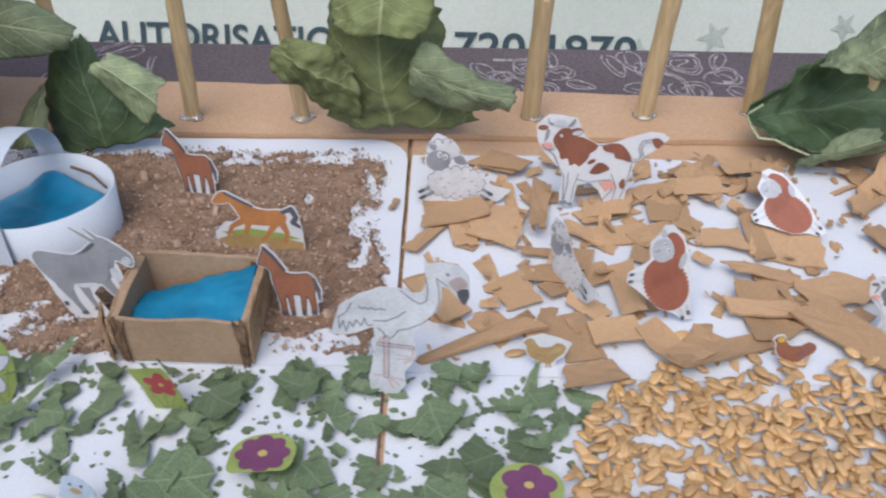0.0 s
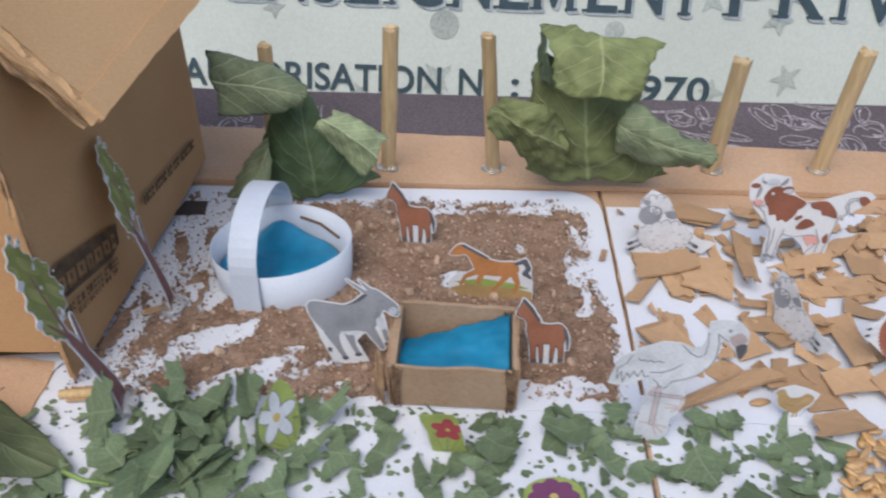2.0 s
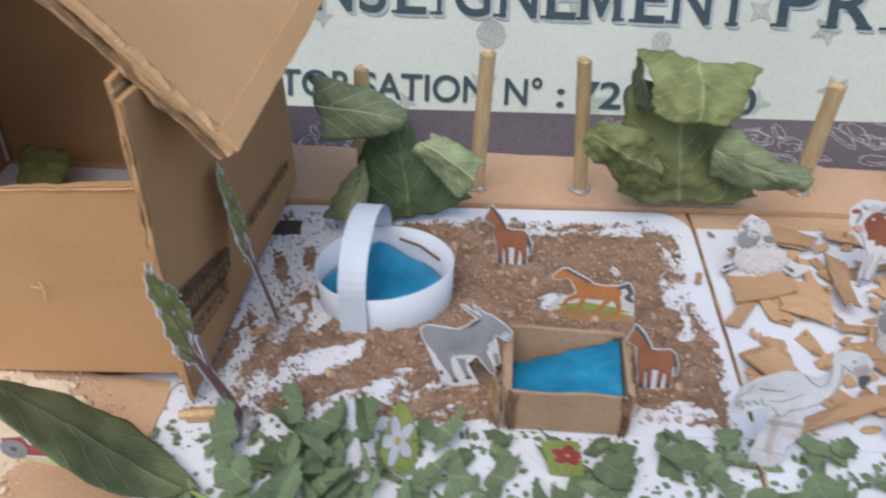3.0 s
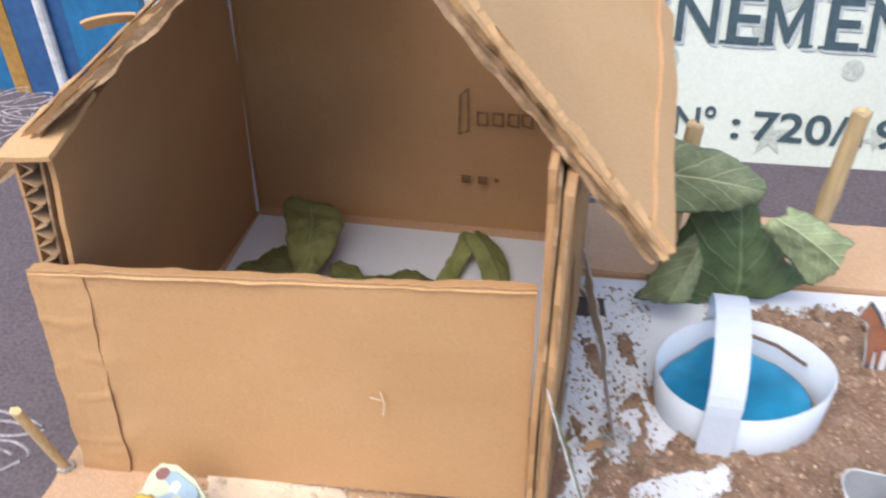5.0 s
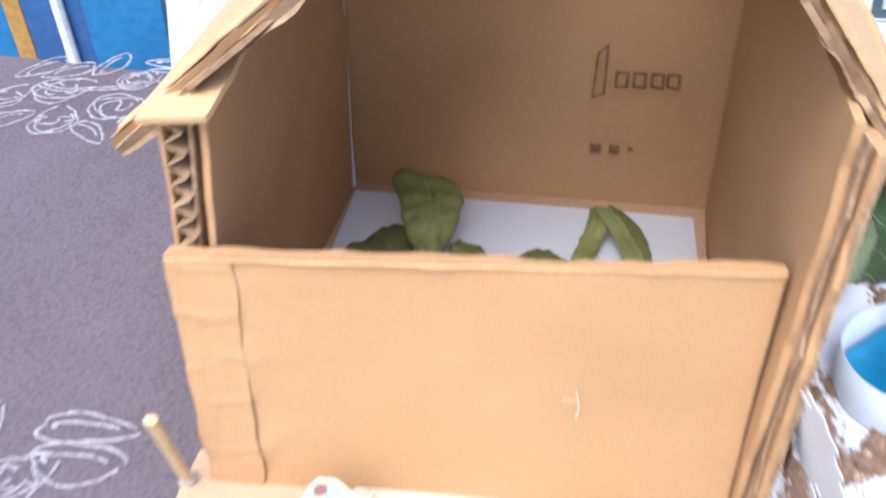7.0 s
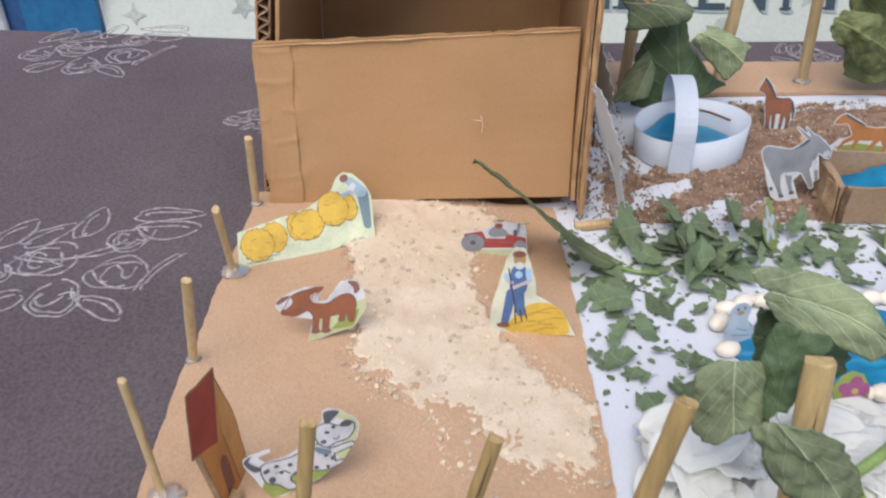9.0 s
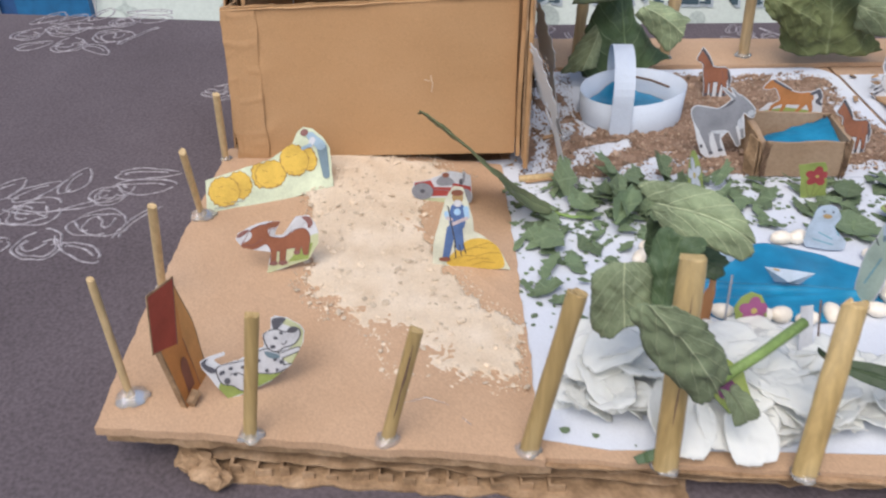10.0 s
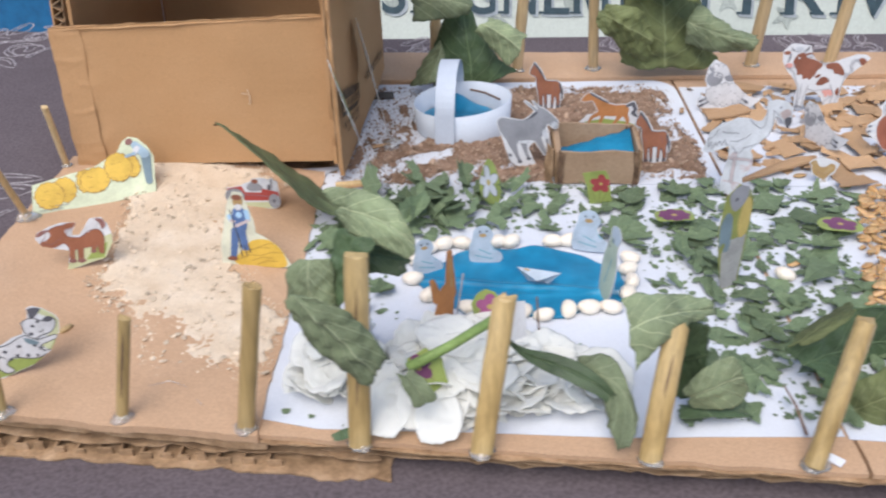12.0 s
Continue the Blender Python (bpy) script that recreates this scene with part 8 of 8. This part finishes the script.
def torn_card(seed):
    """An angular scrap of kraft card about 1 long and 0.5 wide: cut sides and torn, nicked ones, bent and creased."""
    r = random.Random(seed)
    cs = [(-0.5 + r.uniform(-0.08, 0.16), -0.25 + r.uniform(-0.10, 0.10)), (0.5 + r.uniform(-0.16, 0.08), -0.25 + r.uniform(-0.10, 0.10)), (0.5 + r.uniform(-0.24, 0.08), 0.25 + r.uniform(-0.13, 0.08)), (-0.5 + r.uniform(-0.08, 0.18), 0.25 + r.uniform(-0.13, 0.08))]
    out = []
    for (ax, ay), (bx, by) in zip(cs, cs[1:] + cs[:1]):
        tear = r.choice((0.006, 0.022, 0.05))
        for k in range(6):
            t = k / 6
            j = tear if k else 0.0
            out.append((ax + (bx - ax) * t + r.uniform(-j, j), ay + (by - ay) * t + r.uniform(-j, j)))
    n = len(out)
    x0, fold, bow, tw = r.uniform(-0.25, 0.25), r.choice((0, 0, 0.10, 0.22, -0.12)), r.uniform(-0.45, 0.55), r.uniform(-0.25, 0.25)
    hz = lambda x, y: fold * abs(x - x0) + bow * y * y + 0.12 * bow * x * x + tw * x * y + 0.008 * math.sin(17 * x + seed) * math.cos(23 * y)
    v = [(x * q, y * q, hz(x * q, y * q)) for q in (1.0, 0.66, 0.33) for x, y in out] + [(0, 0, hz(0, 0))]
    f = []
    for k in range(n):
        j = (k + 1) % n
        f += [(k, j, n + j, n + k), (n + k, n + j, 2 * n + j, 2 * n + k), (2 * n + k, 2 * n + j, 3 * n)]
    m, th = len(v), r.choice((0.012, 0.02, 0.035))
    return v + [(x, y, z - th) for x, y, z in v], f + [tuple(m + i for i in q[::-1]) for q in f] + [(k, m + k, m + (k + 1) % n, (k + 1) % n) for k in range(n)]


def torn_leaf(seed):
    """A torn bit of leaf about 1 long: long angular outlines with nicked, frayed sides, flat or lightly curled."""
    r = random.Random(seed)
    n = r.randint(4, 7)
    asp = r.uniform(0.30, 0.78)
    cs = []
    for k in range(n):
        a = 2 * math.pi * (k + r.uniform(-0.34, 0.34)) / n
        q = r.uniform(0.30, 0.60)
        cs.append((q * math.cos(a), q * math.sin(a) * asp))
    out = []
    for (ax, ay), (bx, by) in zip(cs, cs[1:] + cs[:1]):
        tear = r.choice((0.015, 0.05, 0.085))
        for k in range(5):
            t = k / 5
            j = tear if k else 0.0
            out.append((ax + (bx - ax) * t + r.uniform(-j, j), ay + (by - ay) * t + r.uniform(-j, j)))
    n = len(out)
    b1, b2, tw, fold = r.uniform(-0.16, 0.30), r.uniform(-0.25, 0.55), r.uniform(-0.25, 0.25), r.choice((0, 0, 0, 0.18, 0.4, -0.2))
    hz = lambda x, y: b1 * x * x + b2 * y * y + tw * x * y + fold * abs(y) + 0.016 * math.sin(11 * x + seed) * math.cos(9 * y)
    v = [(x * q, y * q, hz(x * q, y * q)) for q in (1.0, 0.66, 0.33) for x, y in out] + [(0, 0, hz(0, 0))]
    f = []
    for k in range(n):
        j = (k + 1) % n
        f += [(k, j, n + j, n + k), (n + k, n + j, 2 * n + j, 2 * n + k), (2 * n + k, 2 * n + j, 3 * n)]
    m = len(v)
    v2 = v + [(x, y, z - 0.010) for x, y, z in v]
    g = [tuple(m + i for i in q[::-1]) for q in f] + [(k, m + k, m + (k + 1) % n, (k + 1) % n) for k in range(n)]
    return v2, f + g, [0] * len(f) + [1] * len(g), [(x + 0.5, y + 0.5) for x, y, z in v2]


def place_pieces(parent, name, protos, spots, material):
    """spots: x, y, z, length, turn, tilt x, tilt y; all copies share their prototype's mesh."""
    inv = parent.matrix_basis.inverted()
    meshes = []
    for k, p in enumerate(protos):
        ob = part(name, p, material)
        meshes.append(ob.data)
        bpy.data.objects.remove(ob)
    for k, (x, y, z, s, a, tx, ty, asp) in enumerate(spots):
        ob = new(name, meshes[k % len(meshes)])
        ob.parent = parent
        ob.matrix_basis = inv @ pose(x, y, z, tx, ty, a) @ Matrix.Diagonal((s, s * asp, s, 1))


def hit_any(x, y, zones):
    return any(abs((x - cx) / rx) ** 2 + abs((y - cy) / ry) ** 2 < 1 for cx, cy, rx, ry in zones)


# cardboard scraps
bedding = thing("cardboard_scraps", "bedding of torn brown cardboard scraps on white paper", "cardboard scraps", (0.12, 0.31, 0.001))
SCRAPS_A = ((0.005, 0.345, 0.034, 0.027, 10), (0.028, 0.334, 0.032, 0.028, 60), (0.050, 0.344, 0.053, 0.011, -97), (0.048, 0.312, 0.027, 0.007, 2), (0.048, 0.295, 0.028, 0.016, 0), (0.077, 0.255, 0.025, 0.016, -4),
            (0.114, 0.343, 0.020, 0.020, 0), (0.124, 0.244, 0.051, 0.011, 26), (0.018, 0.251, 0.052, 0.010, 20), (0.173, 0.321, 0.036, 0.028, -14), (0.164, 0.388, 0.024, 0.022, 0), (0.155, 0.296, 0.040, 0.009, -7), (0.099, 0.246, 0.030, 0.018, -60),
            (0.064, 0.230, 0.026, 0.012, 21), (0.180, 0.256, 0.045, 0.018, -45), (0.190, 0.287, 0.028, 0.016, -32), (0.145, 0.270, 0.039, 0.009, 1))
SCRAPS_B = ((0.002, 0.275, 0.034, 0.019, -53), (0.035, 0.284, 0.026, 0.019, -62), (0.066, 0.392, 0.028, 0.012, -13), (0.136, 0.364, 0.026, 0.012, -7), (0.232, 0.363, 0.060, 0.018, 43), (0.226, 0.312, 0.044, 0.015, -60), (0.036, 0.390, 0.025, 0.014, -23),
            (0.067, 0.272, 0.024, 0.012, -47), (0.087, 0.284, 0.036, 0.012, -84), (0.174, 0.371, 0.040, 0.020, 63), (0.142, 0.324, 0.025, 0.015, -12), (0.212, 0.280, 0.030, 0.014, 10), (0.085, 0.347, 0.028, 0.020, -4), (0.075, 0.325, 0.030, 0.012, -35))
rnd = random.Random(31)
spots = []
for k, (x, y, L, w, a) in enumerate(SCRAPS_A + SCRAPS_B):
    spots.append((x, y, 0.0048 + 0.0012 * (k % 3), L, a, rnd.uniform(-9, 9), rnd.uniform(-9, 9), w / L / 0.5))
while len(spots) < 98:
    x, y = rnd.uniform(-0.012, 0.272), rnd.uniform(0.232, 0.394)
    if y < 0.243 and x > 0.06 or y < 0.252 and x < 0.03 or hit_any(x, y, ((0.047, 0.243, 0.03, 0.012), (0.12, 0.30, 0.02, 0.012), (0.06, 0.37, 0.022, 0.006))):
        continue
    spots.append((x, y, 0.0022 + 0.002 * rnd.random(), rnd.uniform(0.014, 0.036), rnd.uniform(0, 360), rnd.uniform(-9, 9), rnd.uniform(-9, 9), rnd.uniform(0.4, 1.3)))
for x, y, L, a in ((-0.026, 0.352, 0.011, 70), (-0.262, 0.300, 0.014, 20), (-0.2755, 0.243, 0.030, 4)):
    spots.append((x, y, 0.003, L, a, 0, 0, 0.7))
place_pieces(bedding, "scrap", [torn_card(100 + k) for k in range(36)], spots, KRAFT_BIT)
v, f = [], []
for k in range(230):
    x, y = rnd.uniform(-0.014, 0.272), rnd.uniform(0.236, 0.398)
    q = moved(torn_card(900 + k), pose(x, y, 0.0014 + 0.006 * rnd.random() ** 2, rnd.uniform(-30, 30), rnd.uniform(-30, 30), rnd.uniform(0, 360)) @ Matrix.Scale(0.003 + 0.011 * rnd.random() ** 2, 4))
    o = len(v)
    v += q[0]
    f += [tuple(i + o for i in z) for z in q[1]]
tagged(part("scrap_litter", (v, f), KRAFT_BIT, bedding, "small torn shreds of cardboard", world=True), kind="stuff")

# torn leaves
litter = thing("leaf_litter", "torn dark green leaf pieces strewn over white paper", "leaf litter", (-0.12, 0.19, 0.001))
BIG = ((-0.057, 0.223, 0.027), (-0.001, 0.205, 0.031), (-0.087, 0.213, 0.027), (-0.148, 0.200, 0.036), (-0.098, 0.177, 0.034), (-0.033, 0.237, 0.018), (-0.115, 0.232, 0.021), (-0.048, 0.181, 0.027), (0.017, 0.186, 0.027),
       (0.036, 0.194, 0.021), (-0.214, 0.242, 0.026), (-0.236, 0.217, 0.032), (-0.216, 0.224, 0.034), (-0.253, 0.204, 0.032), (-0.138, 0.230, 0.018), (-0.158, 0.208, 0.030), (-0.279, 0.166, 0.029), (-0.206, 0.193, 0.036), (-0.067, 0.153, 0.036), (0.001, 0.172, 0.034),
       (-0.037, 0.077, 0.036), (0.005, 0.126, 0.034), (-0.039, 0.105, 0.034), (-0.022, 0.051, 0.032), (0.014, 0.092, 0.028), (-0.282, 0.138, 0.026), (-0.276, 0.195, 0.026))
rnd = random.Random(41)
spots = [(x, y, 0.0035 + 0.0025 * rnd.random(), L * 0.98, rnd.uniform(0, 360), rnd.uniform(-8, 8), rnd.uniform(-8, 8), rnd.uniform(0.9, 1.4)) for x, y, L in BIG]
POND = ((-0.165, 0.132, 0.078, 0.047),)


def leaf_zone(x, y):
    if hit_any(x, y, POND):
        return 0.0
    if y > 0.165 and y < 0.238 and x < 0.062:
        return 0.85 if x > -0.27 else 0.6
    if x < -0.235 and 0.09 < y <= 0.165 and x > -0.30:
        return 0.42
    if x > -0.095 and 0.012 < y <= 0.165 and x < 0.035:
        return 1.0
    return 0.0


for k in range(34):
    # a looser, taller heap in front of the soil
    x, y = rnd.gauss(-0.212, 0.026), rnd.gauss(0.216, 0.014)
    spots.append((x, y, 0.004 + 0.010 * rnd.random(), rnd.uniform(0.018, 0.038), rnd.gauss(75, 40), rnd.uniform(-38, 38), rnd.uniform(-34, 34), rnd.uniform(0.5, 0.9)))
while len(spots) < 296:
    x, y = rnd.uniform(-0.30, 0.065), rnd.uniform(0.01, 0.24)
    if rnd.random() > leaf_zone(x, y):
        continue
    spots.append((x, y, 0.0014 + 0.0024 * rnd.random(), 0.005 + 0.023 * rnd.random() ** 1.4, rnd.uniform(0, 360), rnd.uniform(-11, 11), rnd.uniform(-11, 11), rnd.uniform(0.6, 1.4)))
place_pieces(litter, "leaf_piece", [torn_leaf(200 + k) for k in range(44)], spots, [LEAF_BIT, LEAF_BIT_PALE])
v, f, uvs = [], [], []
made = 0
while made < 1500:
    x, y = rnd.uniform(-0.30, 0.065), rnd.uniform(0.01, 0.243)
    if rnd.random() > leaf_zone(x, y) * 0.9 + 0.02:
        continue
    made += 1
    p = torn_piece(rnd.randint(0, 9999), LEAF_BIT, 0.03, 0.3, 0.6, n=6, ragg=0.35)
    m = pose(x, y, 0.0009, 0, 0, rnd.uniform(0, 360)) @ Matrix.Scale(0.0012 + 0.0045 * rnd.random() ** 2, 4)
    q = moved(p, m)
    o = len(v)
    v += q[0]
    f += [tuple(i + o for i in z) for z in q[1]]
    uvs += p[3]
for k in range(190):
    while True:
        x, y = rnd.uniform(-0.30, 0.06), rnd.uniform(0.015, 0.236)
        if rnd.random() < leaf_zone(x, y) * (1.0 if x > -0.1 else 0.6):
            break
    p = torn_leaf(rnd.randint(300, 9999))
    q = moved(p, pose(x, y, 0.0014 + 0.003 * rnd.random(), rnd.uniform(-12, 12), rnd.uniform(-12, 12), rnd.uniform(0, 360)) @ Matrix.Scale(0.006 + 0.018 * rnd.random() ** 1.3, 4))
    o = len(v)
    v += q[0]
    f += [tuple(i + o for i in z) for z in q[1]]
    uvs += p[3]
inv = litter.matrix_basis.inverted()
tagged(part("leaf_crumbs", (v, f, None, uvs), LEAF_BIT, litter, "small torn leaf crumbs", world=True), kind="stuff")

# wheat
heap = thing("wheat_heap", "scattered heap of golden wheat grains on white paper", "wheat", (0.14, 0.19, 0.001))
grain_d = P((62, 214), (84, 236), (120, 233), (190, 244), (262, 238), (262, 80), (24, 98), (48, 168))
protos = []
for k in range(5):
    fat = 0.85 + 0.08 * k
    protos.append(ball(0.5, 0.235 * fat, 0.14, 10, 6, lambda x, y, z: (x, y * (1 - 0.3 * x) * (1 - 0.4 * x * x), z * (1 - 0.5 * x * x) - (0.05 * math.exp(-(y / 0.06) ** 2) if z > 0.05 else 0))))
rnd = random.Random(51)
spots, rest = [], []
w = in_d(grain_d, 0.02, 0.08, 0.265, 0.248, 1.5)
for k in range(1900):
    q = None
    while q is None:
        q = w(rnd)
        if q and (q[1] > 0.226 and rnd.random() < 0.55):
            q = None
    s = (q[0], q[1], 0.0018 + 0.0046 * rnd.random() ** 1.6, rnd.uniform(0.0074, 0.0098), rnd.uniform(0, 360), rnd.uniform(-24, 24), rnd.uniform(-14, 14), rnd.uniform(0.80, 1.05))
    (spots if len(spots) < 300 and q[0] < 0.18 and q[1] > 0.15 else rest).append(s)
for x, y, a in ((0.033, 0.244, 10), (0.042, 0.176, 0), (0.065, 0.178, 30), (0.106, 0.255, 40), (0.160, 0.262, 5), (-0.004, 0.138, 20), (0.150, 0.249, 12), (0.135, 0.243, 120)):
    spots.append((x, y, 0.0028, 0.0105, a, 0, 0, 1.0))
place_pieces(heap, "grain", protos, spots, GRAIN)
v, f = [], []
for x, y, z, s, a, tx, ty, asp in rest:
    q = moved(rnd.choice(protos), pose(x, y, z, tx, ty, a) @ Matrix.Diagonal((s, s * asp, s, 1)))
    o = len(v)
    v += q[0]
    f += [tuple(i + o for i in z2) for z2 in q[1]]
tagged(part("grain_rest", (v, f), GRAIN, heap, "further wheat grains", world=True, smooth=True), kind="stuff")
for ob in heap.children:
    ob.data.polygons.foreach_set("use_smooth", [True] * len(ob.data.polygons))

# white petals heaped in front of the pond
pile = thing("petal_heap", "heap of crumpled white petals in front of the pond", "petals", (-0.20, 0.04, 0.001))
rnd = random.Random(61)


def petal(seed):
    """A thin crumpled petal about 1 long with a ragged outer rim."""
    r = random.Random(seed)
    c = r.uniform(0.05, 0.30)
    e = lambda q: r.uniform(-q, q)
    return patch([[(-0.5, -0.16, 0.0), (-0.5, 0.0, -0.03), (-0.5, 0.16, 0.0)],
                  [(-0.25, -0.50 + e(0.12), c), (-0.2, 0.0, e(0.22)), (-0.25, 0.50 + e(0.12), c * 0.7)],
                  [(0.2, -0.72 + e(0.06), c), (0.25, 0.0, e(0.2)), (0.2, 0.72 + e(0.06), c)],
                  [(0.55, -0.36 + e(0.1), e(0.15)), (0.62, 0.0, e(0.15)), (0.55, 0.36 + e(0.1), e(0.15))]], 18, 20, 0.050, 0.010, seed, 0.0, 3.0, 0.09)


spots = []
while len(spots) < 135:
    x, y = rnd.uniform(-0.302, -0.122), rnd.uniform(-0.002, 0.090)
    left = ((x + 0.267) / 0.017) ** 2 + ((y - 0.050) / 0.026) ** 2
    mid = ((x + 0.199) / 0.040) ** 2 + ((y - 0.044) / 0.030) ** 2
    right = ((x + 0.148) / 0.024) ** 2 + ((y - 0.040) / 0.018) ** 2
    q = min(left, mid * 0.9, right)
    if q > 1:
        continue
    hump = 0.024 * (1 - left) if left < 1 else 0.018 * max(0.0, 1 - mid)
    spots.append((x, y, 0.0025 + hump * rnd.uniform(0.35, 1.0), rnd.uniform(0.018, 0.031), rnd.uniform(0, 360), rnd.uniform(-26, 26), rnd.uniform(-26, 26), rnd.uniform(0.6, 0.95)))
for x, y, a in ((-0.236, 0.006, -100), (-0.212, 0.002, -85), (-0.222, 0.010, -80), (-0.206, 0.012, -110), (-0.240, 0.018, -95)):
    spots.append((x, y + 0.008, 0.010, 0.028, a, 0, 20, 0.75))
place_pieces(pile, "petal", [petal(k) for k in range(14)], spots, [PETAL, PETAL])
for ob in pile.children:
    ob.data.polygons.foreach_set("use_smooth", [True] * len(ob.data.polygons))

# small sticks and stems
def stick(name, label, pts, r, material, category="stick"):
    p0 = Vector(pts[0])
    ob = part(name, tube([Vector(p) - p0 for p in pts], r, 8), material, smooth=True)
    ob.matrix_basis = Matrix.Translation(p0)
    return tagged(ob, label, category)


stick("stem", "pale green cut stem across the white petals", [(-0.226, 0.018, 0.030), (-0.205, 0.030, 0.034), (-0.182, 0.044, 0.040)], [0.0026, 0.0024, 0.0026], STEM, "stem")
stick("pin", "thin dark pin standing in the petals", [(-0.160, 0.066, 0.002), (-0.162, 0.072, 0.030)], 0.0005, TWIG)
stick("pin", "thin grey pin standing before the pond", [(-0.206, 0.070, 0.004), (-0.200, 0.088, 0.034)], 0.0006, P_GREY)
# Added rod that stands in for the thin dark line between the sheets.
stick("flamingo_stick", "thin dark rod along the gap line between two paper sheets", [(-0.0235, 0.222, 0.0018), (-0.0232, 0.178, 0.0018)], 0.0006, TWIG)
stick("twig", "thin dry brown twig at the front edge", [(-0.0420, 0.0005, 0.003), (-0.0440, 0.013, 0.009), (-0.0470, 0.024, 0.012)], [0.0008, 0.0006, 0.0004], TWIG)
tagged(part("paper_scrap", prism([(-0.0385, -0.0120, 0.001), (-0.0325, -0.0175, 0.001), (-0.0300, -0.0155, 0.003), (-0.0365, -0.0098, 0.003)], (0, 0, 0.0004)), PAPER), "small white paper scrap at the front edge", "paper scrap")
tagged(part("paper_strip", stand(flat(P((-5, 0), (5, 0), (8, 22), (0, 24)), (-8, -1, 10, 26), 1.0, 0.0004)), P_LIGHT), "white paper strip stuck in the petals", "paper strip").matrix_basis = pose(-0.172, 0.055, 0.012, -20, 0, 30)
stick("wood_chip", "short pale wood chip beside the house", [(-0.290, 0.2395, 0.003), (-0.268, 0.242, 0.003)], [0.0022, 0.0026], PALEWOOD, "wood chip")
tagged(part("tape_bit", prism([(-0.277, 0.384, 0.0024), (-0.259, 0.386, 0.0024), (-0.260, 0.399, 0.0024), (-0.274, 0.399, 0.0024)], (0, 0, 0.0006)), TAPE), "small dark tape bit on the paper", "tape")
bz = lambda x, y, up: (x, y, board_z(x, y) + up)
stick("glue_thread", "thin curled thread of clear glue on the board", [bz(-0.3607, 0.0339, 0.0004), bz(-0.3491, 0.0375, 0.0016), bz(-0.3400, 0.0345, 0.0008), bz(-0.3350, 0.0290, 0.0004), bz(-0.3288, 0.0215, 0.0006)], [0.0002, 0.0003, 0.0003, 0.0003, 0.0005], GLUE, "glue thread")
stick("wood_chip", "small pale wood chip beside the spotted dog", [bz(-0.4185, 0.0725, 0.0012), bz(-0.4165, 0.0750, 0.0014), bz(-0.4140, 0.0785, 0.0012)], [0.0011, 0.0019, 0.0010], PALEWOOD, "wood chip")
